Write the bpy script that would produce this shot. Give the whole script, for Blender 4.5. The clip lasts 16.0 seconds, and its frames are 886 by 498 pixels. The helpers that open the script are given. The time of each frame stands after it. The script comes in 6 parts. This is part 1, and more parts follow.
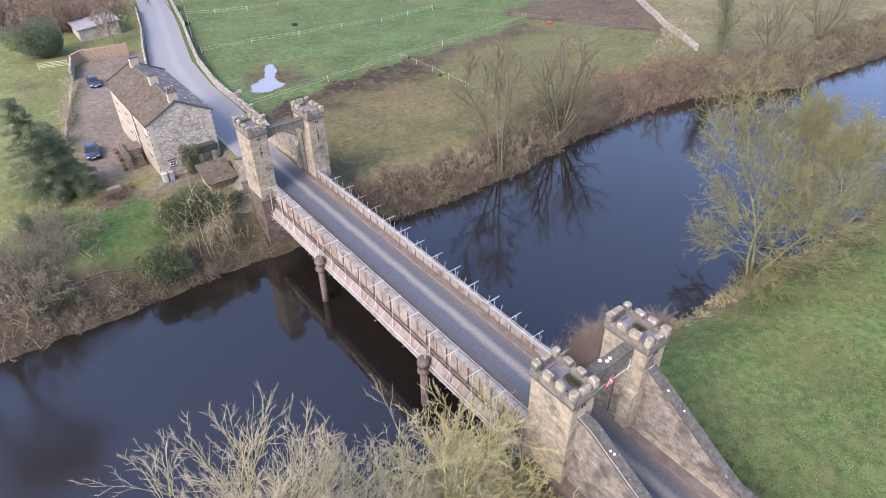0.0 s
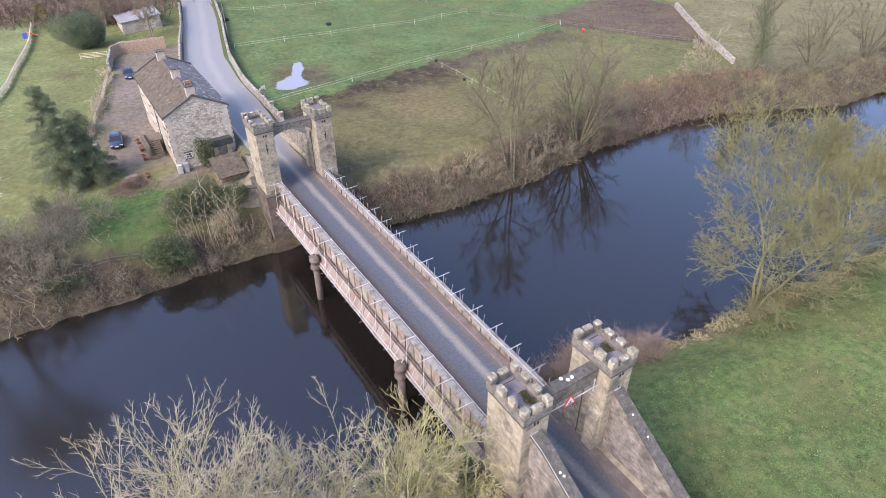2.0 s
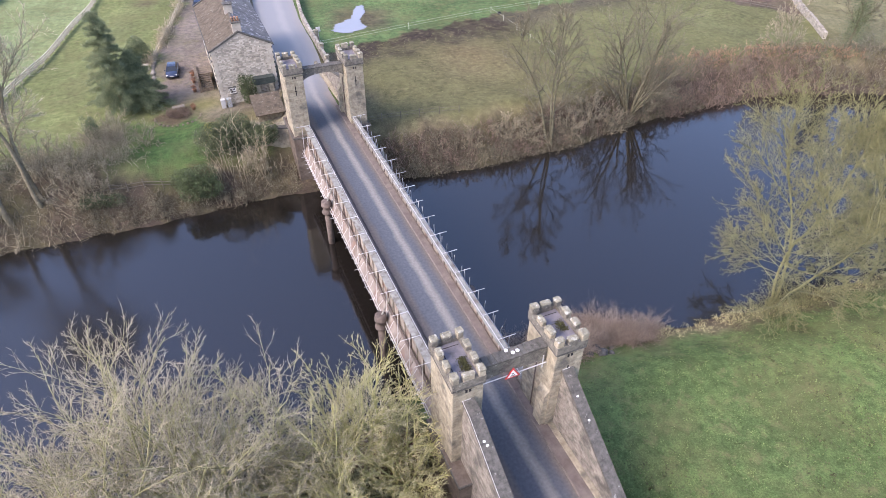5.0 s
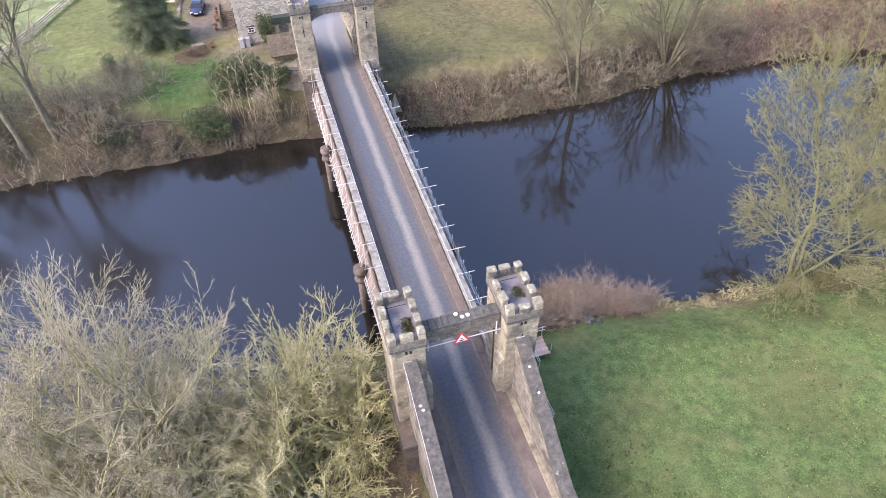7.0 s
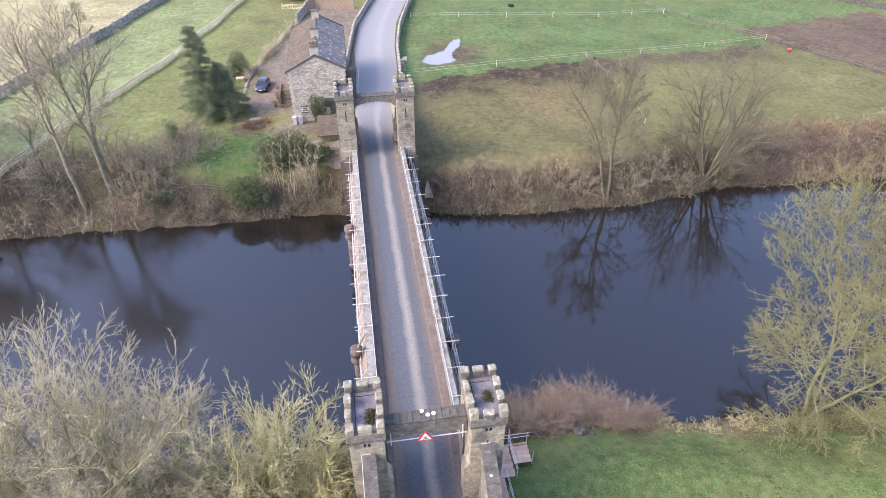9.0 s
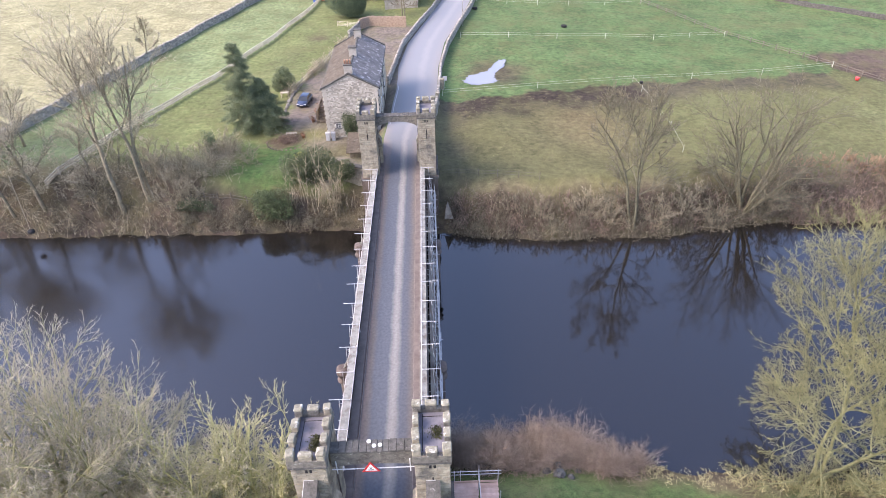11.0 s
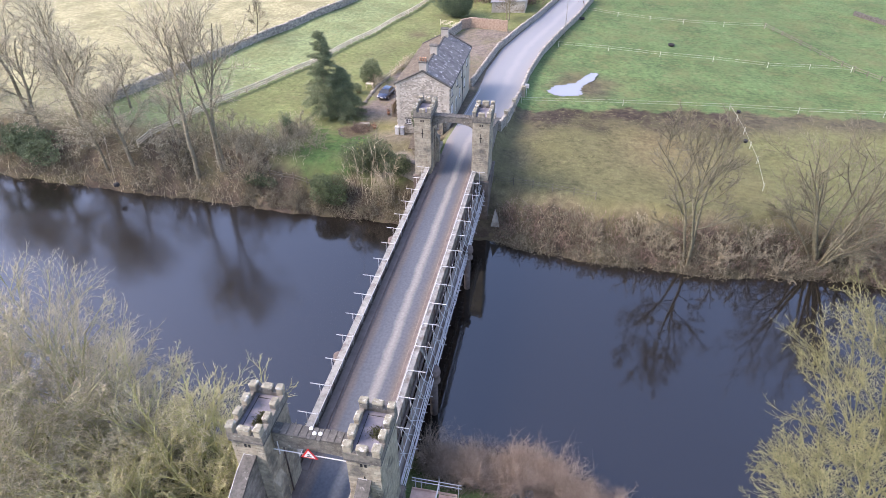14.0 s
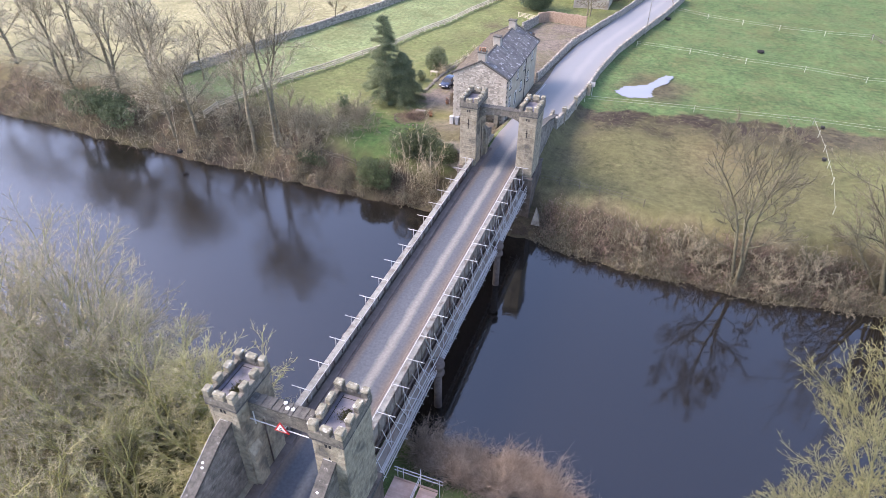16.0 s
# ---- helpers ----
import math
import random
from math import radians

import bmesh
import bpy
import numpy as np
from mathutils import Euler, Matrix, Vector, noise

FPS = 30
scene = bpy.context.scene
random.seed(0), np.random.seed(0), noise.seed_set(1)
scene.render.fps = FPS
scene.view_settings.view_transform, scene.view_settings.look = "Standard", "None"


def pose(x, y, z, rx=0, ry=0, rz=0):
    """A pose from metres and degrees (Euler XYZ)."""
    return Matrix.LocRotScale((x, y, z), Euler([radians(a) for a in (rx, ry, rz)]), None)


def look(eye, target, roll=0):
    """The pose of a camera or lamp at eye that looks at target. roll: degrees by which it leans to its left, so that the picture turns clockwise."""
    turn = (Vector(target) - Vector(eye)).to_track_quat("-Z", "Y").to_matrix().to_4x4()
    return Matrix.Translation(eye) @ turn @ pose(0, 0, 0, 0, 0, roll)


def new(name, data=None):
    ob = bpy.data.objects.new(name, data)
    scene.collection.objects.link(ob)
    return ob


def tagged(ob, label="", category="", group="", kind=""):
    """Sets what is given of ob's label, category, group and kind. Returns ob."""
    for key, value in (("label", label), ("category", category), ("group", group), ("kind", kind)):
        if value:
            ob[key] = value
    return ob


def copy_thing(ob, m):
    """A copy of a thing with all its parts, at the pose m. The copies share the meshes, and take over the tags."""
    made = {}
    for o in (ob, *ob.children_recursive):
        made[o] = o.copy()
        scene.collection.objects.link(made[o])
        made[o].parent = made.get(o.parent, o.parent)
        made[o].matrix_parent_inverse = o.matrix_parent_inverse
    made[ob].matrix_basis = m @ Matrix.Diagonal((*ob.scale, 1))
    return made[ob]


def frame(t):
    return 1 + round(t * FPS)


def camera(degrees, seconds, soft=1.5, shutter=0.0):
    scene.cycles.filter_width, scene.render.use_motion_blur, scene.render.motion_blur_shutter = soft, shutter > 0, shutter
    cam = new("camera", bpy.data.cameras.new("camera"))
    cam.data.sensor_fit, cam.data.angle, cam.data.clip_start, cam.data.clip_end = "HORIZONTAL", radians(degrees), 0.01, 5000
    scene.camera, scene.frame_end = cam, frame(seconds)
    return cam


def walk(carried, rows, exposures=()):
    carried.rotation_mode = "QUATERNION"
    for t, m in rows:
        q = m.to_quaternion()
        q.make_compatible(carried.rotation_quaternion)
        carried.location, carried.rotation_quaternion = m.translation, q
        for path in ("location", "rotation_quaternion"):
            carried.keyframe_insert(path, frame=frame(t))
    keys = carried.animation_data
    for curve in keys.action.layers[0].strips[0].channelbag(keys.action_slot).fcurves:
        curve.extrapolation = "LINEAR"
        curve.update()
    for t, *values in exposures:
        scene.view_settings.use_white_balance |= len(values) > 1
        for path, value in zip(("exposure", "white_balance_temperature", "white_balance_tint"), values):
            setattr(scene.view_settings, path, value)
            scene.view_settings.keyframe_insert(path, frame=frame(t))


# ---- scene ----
cam = camera(71.2, 16.0, soft=0.6)
PATH = [
    (0, (-28.067, -20.095, 41.343), (-27.085, -18.813, 40.162), -0.8),
    (0.5, (-26.826, -20.869, 41.337), (-25.869, -19.567, 40.157), -0.7),
    (1, (-25.682, -21.595, 41.314), (-24.751, -20.274, 40.136), -0.6),
    (1.5, (-24.463, -22.323, 41.324), (-23.565, -20.979, 40.146), -0.4),
    (2, (-23.261, -22.889, 41.369), (-22.388, -21.525, 40.196), -0.4),
    (2.5, (-21.973, -23.601, 41.465), (-21.132, -22.218, 40.29), -0.2),
    (3, (-20.788, -24.228, 41.529), (-19.98, -22.834, 40.345), -0.1),
    (3.5, (-19.451, -24.865, 41.586), (-18.691, -23.468, 40.374), -0.0),
    (4, (-18.159, -25.39, 41.627), (-17.448, -23.99, 40.388), 0.1),
    (4.5, (-16.877, -25.946, 41.658), (-16.219, -24.543, 40.393), 0.1),
    (5, (-15.502, -26.59, 41.628), (-14.899, -25.185, 40.339), 0.2),
    (5.2, (-14.938, -26.838, 41.586), (-14.359, -25.46, 40.257), 0.2),
    (7.3, (-7.05, -27.434, 40.378), (-6.685, -26.058, 38.973), -1.5),
    (7.5, (-6.546, -27.599, 40.529), (-6.188, -26.201, 39.145), -1.4),
    (8, (-5.423, -27.932, 41.184), (-5.089, -26.479, 39.851), -1.0),
    (8.5, (-4.131, -28.016, 41.484), (-3.841, -26.504, 40.207), -0.6),
    (9, (-2.721, -28.059, 41.852), (-2.481, -26.491, 40.634), -0.1),
    (9.2, (-2.077, -27.965, 41.914), (-1.855, -26.375, 40.72), -0.1),
    (11.3, (5.485, -27.609, 42.433), (5.477, -25.991, 41.257), -1.2),
    (11.5, (5.964, -27.865, 42.412), (5.936, -26.244, 41.24), -0.8),
    (12, (7.558, -27.646, 42.427), (7.464, -26.028, 41.254), -0.7),
    (12.5, (9.1, -27.392, 42.361), (8.952, -25.778, 41.189), -0.5),
    (13, (10.634, -27.167, 42.217), (10.441, -25.556, 41.047), -0.4),
    (13.5, (12.052, -26.871, 42.089), (11.81, -25.266, 40.921), -0.3),
    (14, (13.534, -26.347, 42.051), (13.219, -24.755, 40.882), -0.1),
    (14.5, (14.912, -25.789, 41.855), (14.534, -24.209, 40.688), 0.1),
    (15, (16.272, -25.156, 41.568), (15.829, -23.591, 40.405), 0.2),
    (15.5, (17.552, -24.569, 41.434), (17.047, -23.021, 40.272), 0.3),
    (15.7, (18.106, -24.381, 41.35), (17.58, -22.842, 40.186), 0.36),
    (15.8, (18.383, -24.287, 41.308), (17.847, -22.754, 40.141), 0.38),
    (15.9, (18.661, -24.193, 41.266), (18.115, -22.668, 40.094), 0.40),
    (16, (18.938, -24.099, 41.225), (18.385, -22.586, 40.04), 0.4),
]
walk(cam, [(t, look(eye, target, roll)) for t, eye, target, roll in PATH], [(0, 1.70, 6250, 24), (5, 1.76, 6250, 24), (7.5, 1.99, 6350, 24), (16, 1.99, 6350, 24)])

# ---- world, sun ----
world = bpy.data.worlds.new("world")
scene.world = world
world.use_nodes = True
wn = world.node_tree
bg = wn.nodes["Background"]
sky = wn.nodes.new("ShaderNodeTexSky")
sky.sky_type = "NISHITA"
sky.sun_disc = False
SUN_EL, SUN_AZ = 42.0, 254.0          # degrees; azimuth clockwise from +y
sky.sun_elevation = radians(SUN_EL)
sky.sun_rotation = radians(SUN_AZ)
sky.air_density, sky.dust_density, sky.ozone_density = 1.0, 2.6, 1.6
wn.links.new(sky.outputs[0], bg.inputs[0])
bg.inputs[1].default_value = 0.15
sun = new("sun", bpy.data.lights.new("sun", "SUN"))
sun.data.energy, sun.data.angle, sun.data.color = 0.98, radians(24), (1.0, 0.91, 0.78)
sd = Vector((math.sin(radians(SUN_AZ)) * math.cos(radians(SUN_EL)), math.cos(radians(SUN_AZ)) * math.cos(radians(SUN_EL)), math.sin(radians(SUN_EL))))
sun.matrix_world = look(tuple(sd * 300), (0, 0, 0))


# ---- materials ----
def material(name, low, high, scale=1.0, rough=0.85, bump=0.2, fine=12.0, third=None, third_scale=0.25, third_at=0.55, metal=0.0, random_amount=0.0, island=False, spec=0.3):
    """Two-scale mottled surface: low and high colours mixed by noise, fine grain in bump, a third colour in larger stains."""
    m = bpy.data.materials.new(name)
    m.use_nodes = True
    nt = m.node_tree
    n, l = nt.nodes, nt.links
    b = n["Principled BSDF"]
    tc = n.new("ShaderNodeTexCoord")
    geo = n.new("ShaderNodeNewGeometry")
    a = n.new("ShaderNodeTexNoise")
    a.inputs["Scale"].default_value, a.inputs["Detail"].default_value, a.inputs["Roughness"].default_value = scale, 8.0, 0.65
    l.new(geo.outputs["Position"], a.inputs["Vector"])
    ramp = n.new("ShaderNodeValToRGB")
    ramp.color_ramp.elements[0].position, ramp.color_ramp.elements[1].position = 0.32, 0.68
    ramp.color_ramp.elements[0].color, ramp.color_ramp.elements[1].color = (*low, 1), (*high, 1)
    l.new(a.outputs["Fac"], ramp.inputs["Fac"])
    colour = ramp.outputs["Color"]
    if third:
        c = n.new("ShaderNodeTexNoise")
        c.inputs["Scale"].default_value, c.inputs["Detail"].default_value, c.inputs["Roughness"].default_value = third_scale, 6.0, 0.6
        l.new(geo.outputs["Position"], c.inputs["Vector"])
        r2 = n.new("ShaderNodeMapRange")
        r2.inputs["From Min"].default_value, r2.inputs["From Max"].default_value = third_at - 0.06, third_at + 0.1
        l.new(c.outputs["Fac"], r2.inputs["Value"])
        mix = n.new("ShaderNodeMix")
        mix.data_type = "RGBA"
        l.new(r2.outputs["Result"], mix.inputs["Factor"])
        l.new(colour, mix.inputs["A"])
        mix.inputs["B"].default_value = (*third, 1)
        colour = mix.outputs["Result"]
    if random_amount:
        src = geo.outputs["Random Per Island"] if island else n.new("ShaderNodeObjectInfo").outputs["Random"]
        mr = n.new("ShaderNodeMapRange")
        mr.inputs["To Min"].default_value, mr.inputs["To Max"].default_value = 1 - random_amount, 1 + random_amount
        l.new(src, mr.inputs["Value"])
        vm = n.new("ShaderNodeVectorMath")
        vm.operation = "SCALE"
        l.new(colour, vm.inputs[0])
        l.new(mr.outputs["Result"], vm.inputs["Scale"])
        colour = vm.outputs["Vector"]
    l.new(colour, b.inputs["Base Color"])
    b.inputs["Roughness"].default_value = rough
    b.inputs["Metallic"].default_value = metal
    b.inputs["Specular IOR Level"].default_value = spec
    if bump:
        f = n.new("ShaderNodeTexNoise")
        f.inputs["Scale"].default_value, f.inputs["Detail"].default_value = fine, 5.0
        l.new(geo.outputs["Position"], f.inputs["Vector"])
        bp = n.new("ShaderNodeBump")
        bp.inputs["Strength"].default_value, bp.inputs["Distance"].default_value = bump, 0.05
        l.new(f.outputs["Fac"], bp.inputs["Height"])
        l.new(bp.outputs["Normal"], b.inputs["Normal"])
    return m


STONE = material("weathered_sandstone", (0.22, 0.19, 0.132), (0.385, 0.345, 0.255), 2.2, 0.92, 0.7, 14.0, (0.13, 0.12, 0.098), 0.6, 0.57, random_amount=0.12)
STONE_JOINED = material("weathered_sandstone_courses", (0.22, 0.19, 0.132), (0.385, 0.345, 0.255), 2.2, 0.92, 0.7, 14.0, (0.13, 0.12, 0.098), 0.6, 0.57, random_amount=0.12, island=True)
COPING = material("lichened_coping", (0.05, 0.048, 0.042), (0.125, 0.118, 0.102), 2.5, 0.92, 0.6, 10.0, (0.30, 0.295, 0.26), 2.6, 0.68)
RUBBLE = material("house_rubble", (0.31, 0.28, 0.225), (0.44, 0.40, 0.335), 1.2, 0.9, 0.6, 6.0, (0.22, 0.195, 0.155), 0.4, 0.6)
HOUSESTONE = material("pale_house_stone", (0.33, 0.295, 0.235), (0.48, 0.44, 0.365), 0.8, 0.9, 0.6, 9.0, (0.27, 0.24, 0.19), 0.35, 0.6, random_amount=0.34, island=True)
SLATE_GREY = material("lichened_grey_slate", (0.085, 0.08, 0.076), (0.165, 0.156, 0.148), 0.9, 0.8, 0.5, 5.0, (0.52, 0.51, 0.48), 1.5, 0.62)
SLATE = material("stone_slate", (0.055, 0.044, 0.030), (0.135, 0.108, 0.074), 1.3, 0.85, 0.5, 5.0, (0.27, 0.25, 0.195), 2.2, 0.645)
BARK = material("bark", (0.13, 0.115, 0.075), (0.28, 0.245, 0.16), 1.5, 0.95, 0.4, 8.0)
TWIG = material("bare_twigs", (0.24, 0.21, 0.14), (0.42, 0.37, 0.25), 0.6, 0.95, 0.0, random_amount=0.35, island=True)
TWIG_GOLD = material("golden_twigs", (0.36, 0.325, 0.16), (0.57, 0.52, 0.28), 0.5, 0.95, 0.0, random_amount=0.35, island=True)
TWIG_MIX = material("olive_twigs", (0.32, 0.285, 0.17), (0.52, 0.465, 0.29), 0.5, 0.95, 0.0, random_amount=0.35, island=True)
TWIG_RED = material("reddish_twigs", (0.13, 0.093, 0.07), (0.26, 0.195, 0.145), 0.5, 0.95, 0.0, random_amount=0.5, island=True)
TWIG_RUST = material("rust_red_twigs", (0.21, 0.13, 0.08), (0.37, 0.24, 0.15), 0.5, 0.95, 0.0, random_amount=0.5, island=True)
TWIG_OSIER = material("osier_twigs", (0.20, 0.15, 0.11), (0.37, 0.29, 0.215), 0.5, 0.95, 0.0, random_amount=0.45, island=True)
TWIG_PALE = material("pale_grey_twigs", (0.32, 0.285, 0.20), (0.54, 0.485, 0.34), 0.5, 0.95, 0.0, random_amount=0.3, island=True)
METAL = material("galvanised_tube", (0.43, 0.42, 0.41), (0.57, 0.555, 0.54), 3.0, 0.45, 0.0, metal=0.1)
GIRDER = material("rust_streaked_paint", (0.195, 0.16, 0.125), (0.345, 0.315, 0.265), 1.1, 0.8, 0.2, 6.0, (0.17, 0.11, 0.085), 0.7, 0.56)
GIRDER_TOP = material("pale_flange", (0.17, 0.167, 0.145), (0.30, 0.292, 0.255), 2.0, 0.85, 0.2, 8.0, (0.13, 0.11, 0.09), 1.3, 0.56)
SHEET = material("scaffold_sheet", (0.18, 0.148, 0.124), (0.30, 0.265, 0.228), 0.8, 0.85, 0.2, 3.0, (0.20, 0.135, 0.105), 0.5, 0.58)
IRON = material("rusted_iron", (0.07, 0.055, 0.046), (0.155, 0.124, 0.106), 2.0, 0.8, 0.3, 8.0)
KERBSTONE = material("dusty_kerb", (0.12, 0.10, 0.086), (0.21, 0.18, 0.158), 1.5, 0.9, 0.3, 9.0)
PARAPET = material("dark_parapet_stone", (0.085, 0.078, 0.064), (0.215, 0.198, 0.162), 2.6, 0.92, 0.7, 12.0, (0.40, 0.39, 0.34), 3.4, 0.66, random_amount=0.1)
KERB = material("red_brown_verge", (0.105, 0.085, 0.073), (0.175, 0.145, 0.126), 1.0, 0.9, 0.4, 12.0)


# ---- mesh helpers ----
class Build:
    """Collects vertices and faces, then becomes one mesh."""

    def __init__(self):
        self.v, self.f, self.n = [], [], 0

    def add(self, verts, faces):
        self.v.extend(verts)
        self.f.extend([tuple(i + self.n for i in f) for f in faces])
        self.n += len(verts)
        return self

    def box(self, x0, x1, y0, y1, z0, z1, rot=0.0, at=None, c=0.0):
        """A box, chamfered by c along its upright and top edges, turned by rot degrees about at."""
        if c:
            ring = lambda d, z: [(x0 + d + c, y0 + d, z), (x1 - d - c, y0 + d, z), (x1 - d, y0 + d + c, z), (x1 - d, y1 - d - c, z), (x1 - d - c, y1 - d, z), (x0 + d + c, y1 - d, z), (x0 + d, y1 - d - c, z), (x0 + d, y0 + d + c, z)]
            v = ring(0, z0) + ring(0, z1 - c) + ring(c * 0.8, z1)
            f = [(7, 6, 5, 4, 3, 2, 1, 0), tuple(range(16, 24))]
            for k in (0, 8):
                f += [(k + i, k + (i + 1) % 8, k + 8 + (i + 1) % 8, k + 8 + i) for i in range(8)]
        else:
            v = [(x0, y0, z0), (x1, y0, z0), (x1, y1, z0), (x0, y1, z0), (x0, y0, z1), (x1, y0, z1), (x1, y1, z1), (x0, y1, z1)]
            f = [(3, 2, 1, 0), (4, 5, 6, 7), (0, 1, 5, 4), (1, 2, 6, 5), (2, 3, 7, 6), (3, 0, 4, 7)]
        if rot:
            cx, cy = at or ((x0 + x1) / 2, (y0 + y1) / 2)
            s, k = math.sin(radians(rot)), math.cos(radians(rot))
            v = [(cx + (x - cx) * k - (y - cy) * s, cy + (x - cx) * s + (y - cy) * k, z) for x, y, z in v]
        return self.add(v, f)

    def prism(self, outline, lo, hi, axis="z"):
        """A flat outline (counter-clockwise) pulled from lo to hi along an axis."""
        put = {"z": lambda a, b, h: (a, b, h), "y": lambda a, b, h: (a, h, b), "x": lambda a, b, h: (h, a, b)}[axis]
        k = len(outline)
        v = [put(a, b, lo) for a, b in outline] + [put(a, b, hi) for a, b in outline]
        f = [tuple(range(k))[::-1], tuple(range(k, 2 * k))] + [(i, (i + 1) % k, k + (i + 1) % k, k + i) for i in range(k)]
        return self.add(v, f)

    def tube(self, p, q, r0, r1=None, sides=6):
        r1 = r0 if r1 is None else r1
        p, q = Vector(p), Vector(q)
        d = (q - p).normalized()
        u = d.orthogonal().normalized()
        w = d.cross(u)
        v, f = [], []
        for c, r in ((p, r0), (q, r1)):
            v += [tuple(c + r * (math.cos(2 * math.pi * i / sides) * u + math.sin(2 * math.pi * i / sides) * w)) for i in range(sides)]
        f = [(i, (i + 1) % sides, sides + (i + 1) % sides, sides + i) for i in range(sides)]
        f += [tuple(range(sides))[::-1], tuple(range(sides, 2 * sides))]
        return self.add(v, f)

    def lathe(self, profile, x, y, sides=20):
        """Rings of (radius, z) round an upright axis."""
        v = [(x + r * math.cos(2 * math.pi * i / sides), y + r * math.sin(2 * math.pi * i / sides), z) for r, z in profile for i in range(sides)]
        f = [(k * sides + i, k * sides + (i + 1) % sides, (k + 1) * sides + (i + 1) % sides, (k + 1) * sides + i) for k in range(len(profile) - 1) for i in range(sides)]
        f += [tuple(range(sides))[::-1], tuple(range((len(profile) - 1) * sides, len(profile) * sides))]
        return self.add(v, f)

    def mesh(self, name, mat, smooth=False):
        me = bpy.data.meshes.new(name)
        me.from_pydata(self.v, [], self.f)
        if mat:
            me.materials.append(mat)
        if smooth:
            me.polygons.foreach_set("use_smooth", [True] * len(me.polygons))
        me.update()
        return me


def part(name, b, mat, parent=None, label="", smooth=False, kind=""):
    ob = new(name, b.mesh(name, mat, smooth) if isinstance(b, Build) else b)
    ob.parent = parent
    return tagged(ob, label, kind=kind)


def thing(name, label, category, at=(0, 0, 0), group="", kind=""):
    ob = new(name)
    ob.location = at
    ob.empty_display_size = 0.2
    return tagged(ob, label, category, group, kind)


def lerp_line(points, x):
    xs, ys = zip(*points)
    return np.interp(x, xs, ys)


def smoothstep(a, b, x):
    t = np.clip((x - a) / (b - a), 0, 1)
    return t * t * (3 - 2 * t)


# ---- ground, river ----
WATER = -7.8
FAR_SHORE = [(-900, 90), (-300, 62), (-66, 47.8), (-35, 47), (-20, 46.2), (-9, 46.6), (6, 44.5), (20, 42.5), (35, 42.3), (50, 44.5), (66, 44.3), (80, 43.5), (92, 38), (104, 32), (140, 29), (240, 5), (900, -150)]
NEAR_SHORE = [(-900, 45), (-300, 22), (-60, 10), (-30, 6.0), (-18, 6.0), (-10, 7.5), (0, 9), (5, 8.5), (14, 8.5), (25, 5.4), (37, 3.8), (72, 1.6), (120, -6), (240, -35), (900, -230)]
ROAD_MID = [(-400, -60), (-150, -14), (-60, -1), (-20, 0), (60, 0.0), (72, 1.2), (84, 2.1), (97, 2.4), (112, 4.1), (126, 7.4), (140, 10.8), (158, 14.8), (240, 34), (600, 130)]
ROAD_Z = [(-400, -3.2), (-60, -2.6), (-25, -0.7), (-8, 0), (56, 0), (66, -0.6), (90, -2.2), (120, -2.3), (600, -2.3)]


def road_mid(y):
    return lerp_line(ROAD_MID, y)


def road_half(y):
    return lerp_line([(-400, 3.0), (-10, 2.6), (52, 2.6), (62, 2.9), (76, 3.6), (97, 4.1), (130, 4.1), (160, 3.9), (600, 3.4)], y)


def ground_z(x, y):
    yf, yn = lerp_line(FAR_SHORE, x), lerp_line(NEAR_SHORE, x)
    wob = 0.22 * np.sin(x * 0.47 + np.sin(x * 0.19) * 2) + 0.2 * np.sin(x * 1.31 + 1.7 + np.sin(x * 0.4)) + 0.1 * np.sin(x * 3.1)
    df, dn = y - yf + wob, yn - y + wob
    roll = 0.18 * np.sin(x * 0.11 + 1.0) * np.cos(y * 0.09) + 0.10 * np.sin(x * 0.31 + y * 0.23)
    east_fall = -0.021 * np.clip(x - 8, 0, 90)
    far = -8.6 + 1.3 * smoothstep(-2, 1.2, df) + 4.8 * smoothstep(0.3, 8.5, df) + (roll + east_fall) * smoothstep(6, 14, df)
    near = -8.6 + 1.3 * smoothstep(-2, 1.2, dn) + 3.5 * smoothstep(0.2, 9, dn) + 0.7 * smoothstep(9, 40, dn) + roll * smoothstep(6, 14, dn)
    z = np.maximum(far, near)
    # the road's bank beyond the far towers and before the near ones
    off = np.abs(x - road_mid(y)) - road_half(y)
    rz = lerp_line(ROAD_Z, y) - 0.06
    k = (1 - smoothstep(0.2, 2.5, off)) * np.maximum(smoothstep(50, 54, y), 1 - smoothstep(-9, -6, y))
    return z * (1 - k) + rz * k


def axis_steps(lo, hi, fine_lo, fine_hi, step):
    mid = list(np.arange(fine_lo, fine_hi + 0.01, step))
    up, down, d = [], [], step
    v = fine_hi
    while v < hi:
        d *= 1.25
        v += d
        up.append(v)
    v, d = fine_lo, step
    while v > lo:
        d *= 1.25
        v -= d
        down.append(v)
    return np.array(down[::-1] + mid + up)


def sheet(xs, ys, fn):
    X, Y = np.meshgrid(xs, ys)
    Z = fn(X, Y)
    b = Build()
    b.v = np.stack([X, Y, Z], -1).reshape(-1, 3).tolist()
    w = len(xs)
    i = (np.arange(len(ys) - 1)[:, None] * w + np.arange(w - 1)[None]).ravel()
    b.f = np.stack([i, i + 1, i + w + 1, i + w], -1).tolist()
    return b


